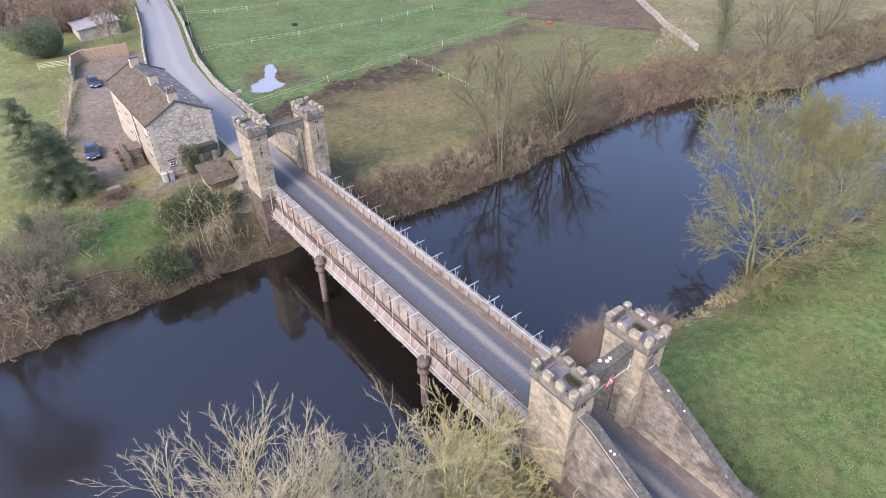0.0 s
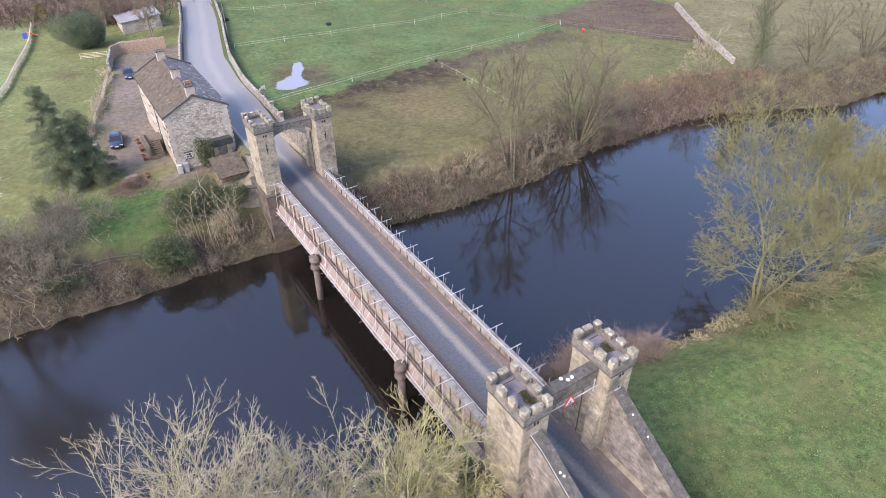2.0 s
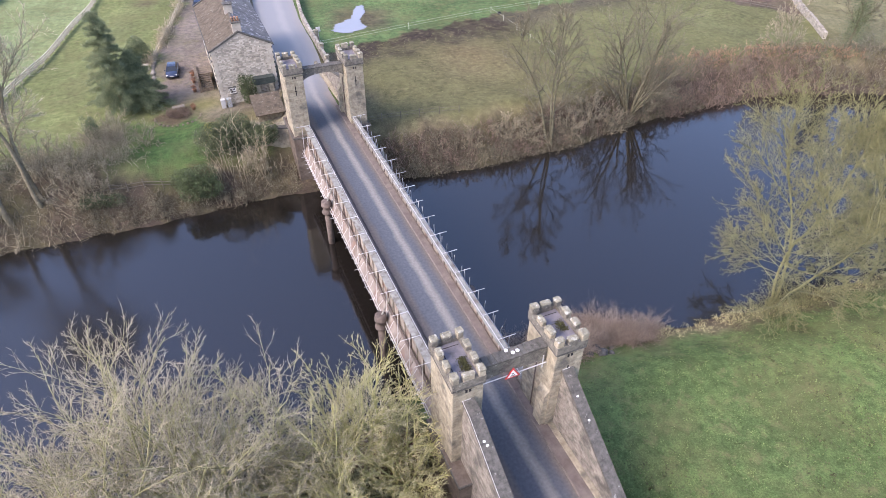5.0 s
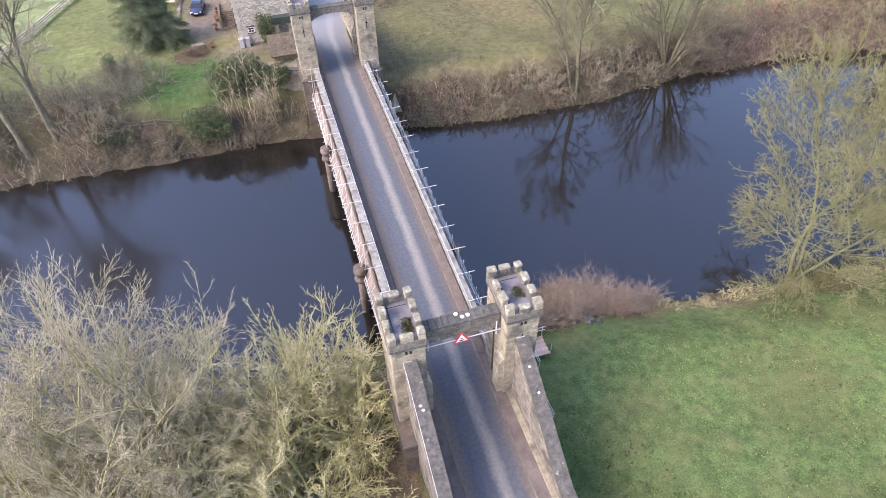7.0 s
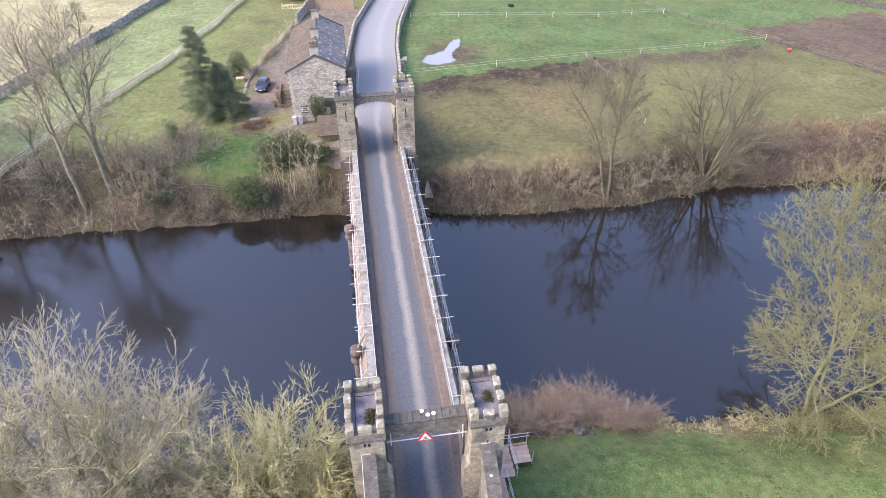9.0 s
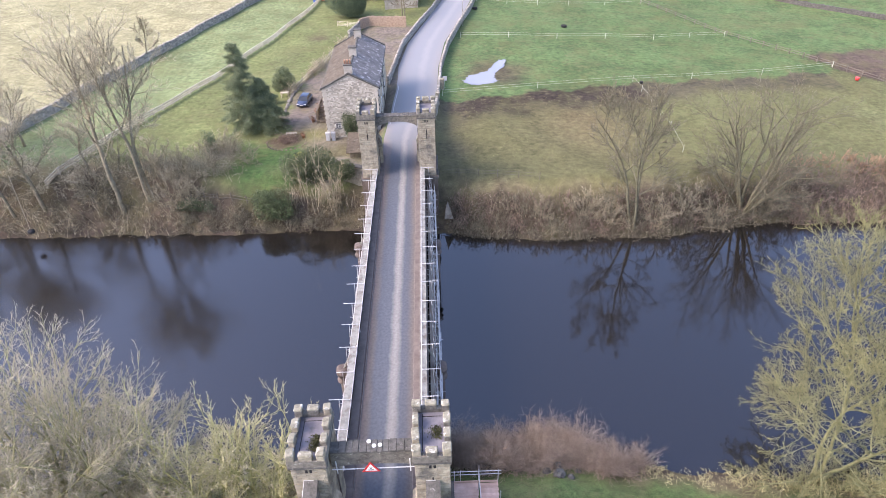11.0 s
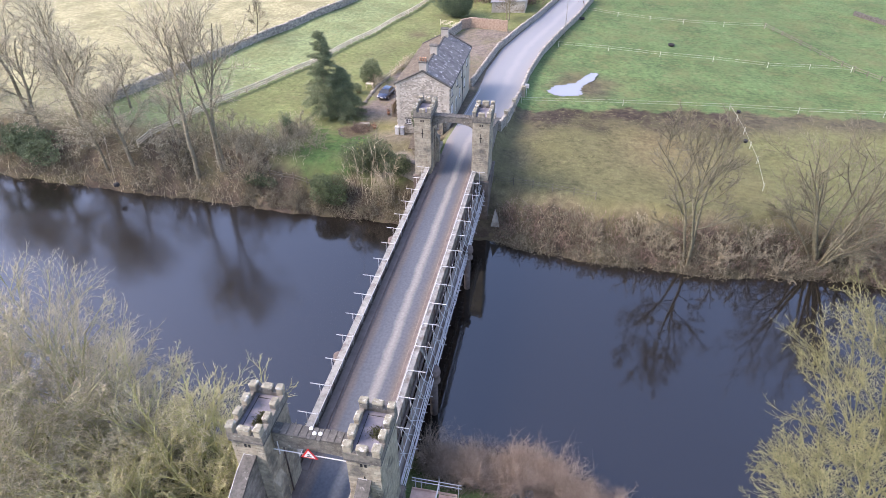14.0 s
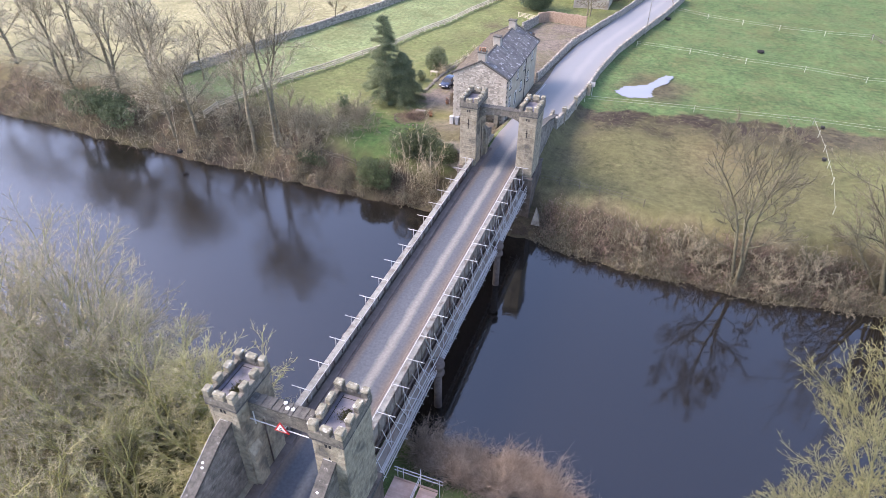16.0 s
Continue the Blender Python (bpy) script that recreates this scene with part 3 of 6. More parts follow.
def tower(x0, x1, y0, y1, top, label, near, side):
    t = thing("gate_tower", label, "tower", group="castellated gate towers")
    i = 0.17
    part("core", Build().box(x0 + i + 0.05, x1 - i - 0.05, y0 + i + 0.05, y1 - i - 0.05, -8.5, top - 1.1), JOINT, t)
    used = [0]
    low = top - 1.32
    for axis, at, u0, u1 in (("y", y0 + i, x0 + i - 0.05, x1 - i + 0.05), ("y", y1 - i, x0 + i - 0.05, x1 - i + 0.05), ("x", x0 + i, y0 + i - 0.04, y1 - i + 0.04), ("x", x1 - i, y0 + i - 0.04, y1 - i + 0.04)):
        courses(t, axis, at, u0, u1, -7.5 if near else -6.5, low, int(at * 10) + 7 + int(u0 * 10), 0.29, 0.46, 0.13, 5.4 if near else 1e9, 280, None, used)
    # corbel course and parapet
    part("corbel_course", Build().box(x0 - 0.01, x1 + 0.01, y0 - 0.01, y1 + 0.01, top - 1.36, top - 1.2, c=0.04), COPING, t)
    for a, b, c, d in ((x0, x1, y0, y0 + 0.36), (x0, x1, y1 - 0.36, y1), (x0, x0 + 0.36, y0 + 0.36, y1 - 0.36), (x1 - 0.36, x1, y0 + 0.36, y1 - 0.36)):
        part("parapet_wall", Build().box(a, b, c, d, top - 1.2, top - 0.56, c=0.02), PARAPET, t)
    part("roof", Build().box(x0 + 0.36, x1 - 0.36, y0 + 0.36, y1 - 0.36, top - 1.2, top - 0.92), LEAD, t, "flat grey lead roof with damp patches")
    if near:
        xa = x1 - 0.72 if side < 0 else x1 - 0.7
        rng = np.random.default_rng(int(x0 * 10) + 99)
        n = 900 if side < 0 else 420
        pts = np.column_stack([xa - 0.05 - np.abs(rng.normal(size=n)) * (0.24 if side < 0 else 0.42) * np.sin(np.arange(n) * 0.02) ** 2 + rng.normal(size=n) * 0.1, y0 + 0.7 + (y1 - y0 - 1.6) * (0.1 + 0.5 * rng.beta(1.5, 1.5, n) if side < 0 else 0.3 + 0.5 * rng.beta(2.0, 2.0, n)), top - 0.9 + rng.uniform(0, 0.14, n)])
        part("roof_seam", Build().box(x0 + 0.62, x0 + 0.66, y0 + 0.7, y1 - 0.5, top - 0.925, top - 0.895).box(x0 + 0.66, x1 - 0.5, y1 - 0.72, y1 - 0.68, top - 0.925, top - 0.895), SLIT, t)
        part("moss", named(leaves(pts, 0.12, rng), "moss", MOSS), None, t, "dark moss along the roof edge", kind="stuff")
    for ix, iy in [(0, 0), (0, 1), (0, 2), (0, 3), (1, 0), (1, 3), (2, 0), (2, 1), (2, 2), (2, 3)]:
        r = random.Random(ix * 7 + iy * 13 + int(y0) + int(x0 * 10))
        cx, cy = x0 + 0.27 + ix * (x1 - x0 - 0.54) / 2, y0 + 0.27 + iy * (y1 - y0 - 0.54) / 3
        wx, wy = (0.44, 0.80) if iy in (1, 2) else ((0.86, 0.44) if ix == 1 else (0.56, 0.60))
        cx = x0 + wx / 2 if ix == 0 else (x1 - wx / 2 if ix == 2 else cx)
        cy = y0 + wy / 2 if iy == 0 else (y1 - wy / 2 if iy == 3 else cy)
        h = top + r.uniform(-0.06, 0.03) + (0.1 if ix != 1 and iy in (0, 3) else 0)
        ang, sx, sy = r.uniform(-4, 4), r.uniform(0.84, 1.06), r.uniform(0.78, 1.06)
        wx, wy = wx * sx, wy * sy
        m = part("merlon", Build().box(cx - wx / 2, cx + wx / 2, cy - wy / 2, cy + wy / 2, top - 0.57, h - 0.13, ang * 0.4, (cx, cy), c=0.05), PARAPET if r.random() < 0.5 else STONE, t)
        part("cap", Build().box(cx - wx / 2 - 0.03, cx + wx / 2 + 0.03, cy - wy / 2 - 0.03, cy + wy / 2 + 0.03, h - 0.13, h + r.uniform(-0.04, 0.04), ang, (cx, cy), c=0.075), CAPSTONE, m, "white-lichened cap")
    # arrow slits on the faces along the bridge
    for yy in (y0 + i - 0.07, y1 - i + 0.07):
        xm = (x0 + x1) / 2
        part("arrow_slit", Build().box(xm - 0.05, xm + 0.05, yy - 0.012, yy + 0.012, top - 4.2, top - 2.9).box(xm - 0.17, xm + 0.17, yy - 0.012, yy + 0.012, top - 3.6, top - 3.5), SLIT, t)
        part("gun_loop", Build().box(xm - 0.22, xm - 0.06, yy - 0.012, yy + 0.012, top - 1.9, top - 1.62).box(xm + 0.06, xm + 0.22, yy - 0.012, yy + 0.012, top - 1.9, top - 1.62), SLIT, t)
    # buttress pilaster and drain pipe on the road side
    xi = x1 - i if side < 0 else x0 + i
    a, b = sorted((xi - 0.02 * side, xi - 0.42 * side))
    ye = y0 if near else y1 - 0.9
    part("pilaster", Build().prism([(a, -0.2), (b, -0.2), (b, 4.3), (a, 3.6)] if side > 0 else [(a, -0.2), (b, -0.2), (b, 3.6), (a, 4.3)], ye + 0.25, ye + 1.3, "y"), STONE, t)
    part("drain_pipe", Build().tube((xi - 0.12 * side, (y0 + y1) / 2 + 0.2, 0.1), (xi - 0.12 * side, (y0 + y1) / 2 + 0.2, 6.0), 0.055), IRON, t)
    return t


def gate_lintel(y0, y1, rise):
    t = thing("gate_lintel", "dark lichened stone beam arching between the towers", "lintel")
    n = 12
    lo = [(-2.72 + 5.44 * k / n, 6.75 + rise * math.sin(math.pi * k / n) ** 0.6) for k in range(n + 1)]
    part("beam", Build().prism(lo + [(2.72, 8.2), (-2.72, 8.2)], y0, y1, "y"), PARAPET, t)
    rng = random.Random(int(y0))
    x = -2.72
    while x < 2.7:
        w = rng.uniform(0.28, 0.55)
        part("coping_stone", Build().box(x, min(x + w - 0.006, 2.72), y0 - 0.03 + rng.uniform(-0.02, 0.02), y1 + 0.03 + rng.uniform(-0.03, 0.03), 8.2, 8.34 + rng.uniform(-0.03, 0.03), c=0.04), COPING, t)
        x += w
    for x, y in ((0.15, 0.4), (0.55, 0.45), (-0.2, 0.75)):
        if y0 < 0:
            part("lichen_patch", Build().lathe([(0.13, 8.31), (0.15, 8.385), (0.09, 8.405)], x, y0 + y, 9), LICHEN, t)
    return t


CAPSTONE = material("lichened_capstone", (0.12, 0.112, 0.08), (0.29, 0.27, 0.195), 3.2, 0.9, 0.6, 10.0, (0.58, 0.57, 0.51), 2.4, 0.61)
MOSS = material("dark_moss", (0.035, 0.038, 0.016), (0.085, 0.085, 0.035), 2.0, 0.9, 0.0, random_amount=0.3, island=True)
LICHEN = material("white_lichen", (0.60, 0.60, 0.56), (0.75, 0.75, 0.70), 6.0, 0.95, 0.2)
LEAD = material("grey_lead", (0.12, 0.113, 0.125), (0.20, 0.19, 0.205), 1.3, 0.6, 0.2, 6.0, (0.05, 0.055, 0.03), 0.7, 0.66)
MORTAR_PALE = material("pale_mortar", (0.33, 0.325, 0.30), (0.50, 0.49, 0.46), 5.0, 0.95, 0.3, 12.0)
# ---- gate walls, kerbs ----
def sloped_wall(side, profile, label):
    """A wing wall beside the approach: its top falls away from the tower, with a wide coping."""
    t = thing("wing_wall", label, "wall", group="wing walls")
    x0, x1 = sorted((3.55 * side, 4.3 * side))
    base = -6.5
    out = [(profile[0][0], base)] + [(profile[-1][0], base)] + [(y, z) for y, z in profile[::-1]]
    part("masonry", Build().prism(out, x0 + 0.06, x1 - 0.06, "x"), JOINT, t)
    ys, zs = zip(*sorted(profile))
    height = lambda u: float(np.interp(u, ys, zs)) + 0.02
    lo_y, hi_y = max(min(ys), -16), max(ys)
    used = [0]
    for xf in (x0 + 0.06, x1 - 0.06):
        courses(t, "x", xf, lo_y, hi_y, -0.3 if abs(xf) < 3.9 else -5.0, max(zs), int(xf * 100), 0.24, 0.42, 0.13, 4.2 if abs(xf) < 3.9 and hi_y < 0 else 1e9, 290, height, used, True)
    for (ya, za), (yb, zb) in zip(profile, profile[1:]):
        n = max(1, round(math.hypot(yb - ya, zb - za) / 0.95))
        for i in range(n):
            a, b = i / n, (i + 0.985) / n
            y0, y1, z0, z1 = ya + (yb - ya) * a, ya + (yb - ya) * b, za + (zb - za) * a, za + (zb - za) * b
            dz = random.uniform(-0.015, 0.02)
            part("coping_stone", Build().prism([(y0, z0 - 0.02), (y1, z1 - 0.02), (y1, z1 + 0.19 + dz), (y0, z0 + 0.19 + dz)][::-1], x0 - 0.09, x1 + 0.09, "x"), COPING, t)
    # pale mortar line along the outer edge of the coping, lichen cushions on it
    if hi_y < 0:
        xo = x0 - 0.085
        for (ya, za), (yb, zb) in zip(profile[:2], profile[1:3]) if side < 0 else ():
            part("mortar_line", Build().prism([(ya, za + 0.17), (yb, zb + 0.17), (yb, zb + 0.212), (ya, za + 0.212)][::-1], xo, xo + 0.04, "x"), MORTAR_PALE, t)
        part("mortar_line", Build().box(x0 - 0.06, x1 - 0.2, profile[0][0] - 0.06, profile[0][0] - 0.02, profile[0][1] + 0.17, profile[0][1] + 0.212), MORTAR_PALE, t)
        for k, f in enumerate((0.17, 0.20) if side < 0 else (0.14, 0.33)):
            yy, xx = profile[1][0] + (profile[2][0] - profile[1][0]) * f, x0 + 0.3 + 0.12 * k
            zz = height(yy) + 0.13
            part("lichen_patch", Build().lathe([(0.11, zz - 0.06), (0.12, zz + 0.03), (0.05, zz + 0.06)], xx, yy, 7), LICHEN, t)
    # plinth along the foot of the road side
    lo, hi = sorted((3.1 * side, 3.56 * side))
    part("plinth", Build().box(lo, hi, profile[-1][0], profile[0][0], -1.2, 0.28, c=0.05), STONE, t)
    return t


sloped_wall(-1, [(-4.0, 6.9), (-5.2, 6.6), (-14.0, 2.0), (-34, 0.9)], "tall sandstone wing wall falling from the tower, dark lichened coping")
sloped_wall(1, [(-4.0, 6.4), (-4.6, 6.0), (-12.6, 1.1), (-34, 0.7)], "tall sandstone wing wall falling from the tower, dark lichened coping")
sloped_wall(1, [(70.0, -0.6), (62.0, 2.0), (55.5, 3.6), (52.1, 4.4)][::-1], "stone wing wall stepping down beside the far road")
sloped_wall(-1, [(58.0, 1.2), (54.5, 2.6), (52.1, 4.4)][::-1], "stone wing wall beside the far tower and house yard")


def footway(y0, y1, side, label):
    a, b = sorted((2.27 * side, 3.12 * side))
    return part("pavement", Build().box(a, b, y0, y1, -0.05, 0.17, c=0.03), KERB, None, label, kind="structure")


for side in (-1, 1):
    footway(-34, -0.12, side, "narrow red-brown kerbed footway")
    footway(47.96, 54, side, "narrow red-brown kerbed footway")
    a, b_ = sorted((2.19 * side, 2.265 * side))
    for k, (y0, y1) in enumerate(((-34, 54),)):
        part("kerb", Build().box(a, b_, y0, y1, -0.05, 0.15, c=0.02), KERBSTONE, None, "pale worn kerb line", kind="structure")


# abutments, garden terrace
DAMPSTONE = material("damp_brown_masonry", (0.085, 0.066, 0.052), (0.17, 0.14, 0.112), 1.4, 0.92, 0.7, 10.0, (0.06, 0.05, 0.04), 0.4, 0.55)


def abutment(name, x0, x1, y0, y1, z0, z1, label):
    t = thing(name, label, "abutment")
    part("masonry", Build().box(x0, x1, y0, y1, z0, z1, c=0.04), DAMPSTONE, t)
    part("string_course", Build().box(x0 - 0.08, x1 + 0.08, y0 - 0.08, y1 + 0.08, z1 - 0.3, z1 - 0.05, c=0.03), COPING, t)
    return t


abutment("abutment", -5.3, 5.3, -6.0, 0.25, -9.0, -0.12, "stone bridge abutment rising from the river bank")
abutment("abutment", -5.3, 5.3, 47.55, 54.0, -9.0, -0.12, "stone bridge abutment on the far bank")
terrace = thing("terrace_wall", "stone terrace wall below the cottage garden", "wall")
part("masonry", Build().prism([(-14.5, 55.2), (-5.3, 51.6), (-5.3, 52.3), (-14.2, 55.9)], -6.0, -0.75), STONE, terrace)
part("coping", Build().prism([(-14.6, 55.1), (-5.3, 51.5), (-5.3, 52.4), (-14.3, 56.0)], -0.75, -0.6), COPING, terrace)


# ---- scaffolding hung on the girders ----
BOARD = material("scaffold_boards", (0.36, 0.24, 0.18), (0.52, 0.37, 0.29), 1.2, 0.85, 0.3, 10.0, random_amount=0.15)


def scaffold(side):
    t = thing("scaffolding", "hung tube scaffold with pale sheeted walkway", "scaffold", group="bridge scaffolds")
    rng = random.Random(5 + side)
    x_in, x_out = 3.75 * side, (4.45 if side < 0 else 4.6) * side
    y = 1.2
    while y < 47.5:
        part("transom", Build().tube((2.95 * side, y, 1.42), (4.7 * side + rng.uniform(-0.2, 0.15), y, 1.44), 0.035), METAL, t)
        part("hanger", Build().tube((4.0 * side, y, 1.5), (4.2 * side, y, -2.9), 0.03), METAL, t)
        part("clamp_post", Build().tube((3.02 * side, y, 0.35), (3.02 * side, y, 1.6), 0.026), METAL, t)
        dz, ye = rng.uniform(-0.03, 0.03), min(y + 3.03, 47.4)
        x_low = x_in + 0.6 * side
        slope = [(x_in, -1.5 + dz), (x_low, -2.75 + dz), (x_low - 0.04 * side, -2.76 + dz), (x_in - 0.04 * side, -1.51 + dz)]
        part("sheet", Build().prism(slope if side < 0 else slope[::-1], y + 0.02, ye, "y"), SHEET, t)
        y += 3.08
    y = 0.6
    while y < 47.4:
        part("bearer", Build().tube((3.4 * side, y, -2.68), ((4.5 if side < 0 else 4.75) * side + rng.uniform(0, 0.35) * side, y, -2.68), 0.03), METAL, t)
        y += 0.98
    part("handrail", Build().tube((2.98 * side, 0.3, 1.34), (2.98 * side, 47.6, 1.34), 0.03), METAL, t)
    rails = [(4.45, -2.6), (4.4, -2.1), (4.1, -2.6)] if side < 0 else [(4.8, -2.5), (4.78, -2.1), (4.72, -1.6), (4.62, -2.3), (4.66, -1.2), (4.4, -2.5), (4.3, -0.7)]
    for rx, rz in rails:
        y = 0.4
        while y < 47:
            L = rng.uniform(5.5, 6.5)
            part("ledger", Build().tube((rx * side + rng.uniform(-0.05, 0.05), y, rz + rng.uniform(-0.05, 0.05)), (rx * side + rng.uniform(-0.05, 0.05), min(y + L + 0.3, 47.6), rz + rng.uniform(-0.05, 0.05)), 0.036), METAL, t)
            y += L
    if side > 0:
        for k in range(12):
            part("toe_board", Build().box(4.5, 4.54, 0.6 + 3.9 * k, 4.4 + 3.9 * k, -2.62, -2.4 + rng.uniform(-0.02, 0.02)), GIRDER_TOP, t)
        y = 1.0
        while y < 45:
            part("brace", Build().tube((4.1, y, 1.2), (4.65, y + rng.uniform(0.6, 1.6), -2.6), 0.036), METAL, t)
            part("brace", Build().tube((4.2, y + 2.2, -0.4), (4.7, y + rng.uniform(3.2, 4.2), -2.5), 0.036), METAL, t)
            y += rng.uniform(1.3, 2.2)
    else:
        y = 1.6
        while y < 46:
            part("brace", Build().tube((-3.85, y, -1.42), (-4.5, y + rng.uniform(-0.2, 0.2), -2.5), 0.026), METAL, t)
            y += 1.54
    return t


scaffold(-1)
scaffold(1)


def access_platform():
    t = thing("access_platform", "boarded scaffold landing with tube handrails beside tower", "scaffold")
    for i in range(12):
        part("board", Build().box(5.3, 7.42 if i % 3 else 7.36, -0.75 + i * 0.235, -0.75 + i * 0.235 + 0.225, -3.25, -3.2), BOARD, t)
        if i > 4:
            part("board", Build().box(7.56, 9.02 + 0.05 * (i % 2), -0.75 + i * 0.235, -0.75 + i * 0.235 + 0.225, -3.35, -3.3), BOARD, t)
    for i in range(4):
        part("walk_board", Build().box(5.5 + i * 0.24, 5.5 + i * 0.24 + 0.225, -5.6, -0.8, -3.25, -3.2), BOARD, t)
    for x, y in [(5.5, 2.42), (6.0, 2.42), (9.1, 2.42), (9.1, 0.5), (7.5, -0.7), (6.6, -1.9), (6.6, -3.7), (6.6, -5.5)]:
        part("post", Build().tube((x, y, -5.6), (x, y, -2.1), 0.03), METAL, t)
    part("post", Build().tube((7.5, 2.36, -5.6), (7.5, 2.36, -1.35), 0.03), METAL, t)
    for z in (-2.2, -2.62):
        part("rail", Build().tube((5.25, 2.42, z), (9.35, 2.42, z), 0.03), METAL, t)
        part("rail", Build().tube((7.5, 2.5, z + 0.06), (7.5, -0.8, z + 0.06), 0.03), METAL, t)
        part("rail", Build().tube((6.6, -0.6, z), (6.6, -5.7, z), 0.03), METAL, t)
    part("toe_board", Build().box(5.3, 9.05, 2.1, 2.14, -3.3, -3.05), BOARD, t)
    return t


access_platform()


# ---- trees ----
def tubes(segs, sides=3):
    """One joined mesh of tapered tubes from rows of x0 y0 z0 x1 y1 z1 r0 r1."""
    s = np.asarray(segs, float)
    p, q, r0, r1 = s[:, :3], s[:, 3:6], s[:, 6], s[:, 7]
    d = q - p
    d /= np.maximum(np.linalg.norm(d, axis=1, keepdims=True), 1e-9)
    ref = np.where(np.abs(d[:, 2:3]) > 0.9, np.array([[1.0, 0, 0]]), np.array([[0, 0, 1.0]]))
    u = np.cross(d, ref)
    u /= np.maximum(np.linalg.norm(u, axis=1, keepdims=True), 1e-9)
    w = np.cross(d, u)
    a = 2 * np.pi * np.arange(sides) / sides
    ring = np.cos(a)[None, :, None] * u[:, None] + np.sin(a)[None, :, None] * w[:, None]
    v = np.concatenate([p[:, None] + ring * r0[:, None, None], q[:, None] + ring * r1[:, None, None]], 1).reshape(-1, 3)
    base = np.arange(len(s))[:, None] * 2 * sides
    f = np.concatenate([base + np.array([[i, (i + 1) % sides, sides + (i + 1) % sides, sides + i]]) for i in range(sides)], 0)
    return raw_mesh(v, f)


def twig_mesh(segs, tips):
    """Thin tapered tubes and pointed end twigs, joined in one mesh."""
    s = np.concatenate([np.asarray(segs, float).reshape(-1, 8), np.asarray(tips, float).reshape(-1, 8)])
    cut = len(segs)
    p, q = s[:, :3], s[:, 3:6]
    d = q - p
    d /= np.maximum(np.linalg.norm(d, axis=1, keepdims=True), 1e-9)
    ref = np.where(np.abs(d[:, 2:3]) > 0.9, np.array([[1.0, 0, 0]]), np.array([[0, 0, 1.0]]))
    u = np.cross(d, ref)
    u /= np.maximum(np.linalg.norm(u, axis=1, keepdims=True), 1e-9)
    w = np.cross(d, u)
    a = 2 * np.pi * np.arange(3) / 3
    ring = np.cos(a)[None, :, None] * u[:, None] + np.sin(a)[None, :, None] * w[:, None]
    low = p[:, None] + ring * s[:, 6, None, None]
    high = (q[:, None] + ring * s[:, 7, None, None])[:cut]
    v = np.concatenate([np.concatenate([low[:cut], high], 1).reshape(-1, 3), np.concatenate([low[cut:], q[cut:, None]], 1).reshape(-1, 3)])
    base = np.arange(cut)[:, None] * 6
    f = [base + np.array([t]) for t in ((0, 1, 4), (0, 4, 3), (1, 2, 5), (1, 5, 4), (2, 0, 3), (2, 3, 5))]
    base = 6 * cut + np.arange(len(s) - cut)[:, None] * 4
    f += [base + np.array([t]) for t in ((0, 1, 3), (1, 2, 3), (2, 0, 3))]
    return raw_mesh(v, np.concatenate(f))


def raw_mesh(v, f):
    me = bpy.data.meshes.new("mesh")
    k = f.shape[1]
    me.vertices.add(len(v))
    me.vertices.foreach_set("co", np.ascontiguousarray(v, np.float32).ravel())
    me.loops.add(f.size)
    me.loops.foreach_set("vertex_index", np.ascontiguousarray(f, np.int32).ravel())
    me.polygons.add(len(f))
    me.polygons.foreach_set("loop_start", np.arange(0, f.size, k, dtype=np.int32))
    me.update(calc_edges=True)
    return me


def leaves(points, size, rng, droop=0.3):
    """Small bent leaf quads at the given points."""
    n = len(points)
    d = rng.normal(size=(n, 3))
    d[:, 2] -= droop
    d /= np.linalg.norm(d, axis=1, keepdims=True)
    e = np.cross(d, rng.normal(size=(n, 3)))
    e /= np.linalg.norm(e, axis=1, keepdims=True)
    s = size * rng.uniform(0.6, 1.4, (n, 1))
    v = np.stack([points - e * s * 0.35, points + d * s * 0.5 - e * s * 0.1, points + d * s, points + d * s * 0.5 + e * s * 0.45], 1).reshape(-1, 3)
    return raw_mesh(v, np.arange(4 * n).reshape(-1, 4))


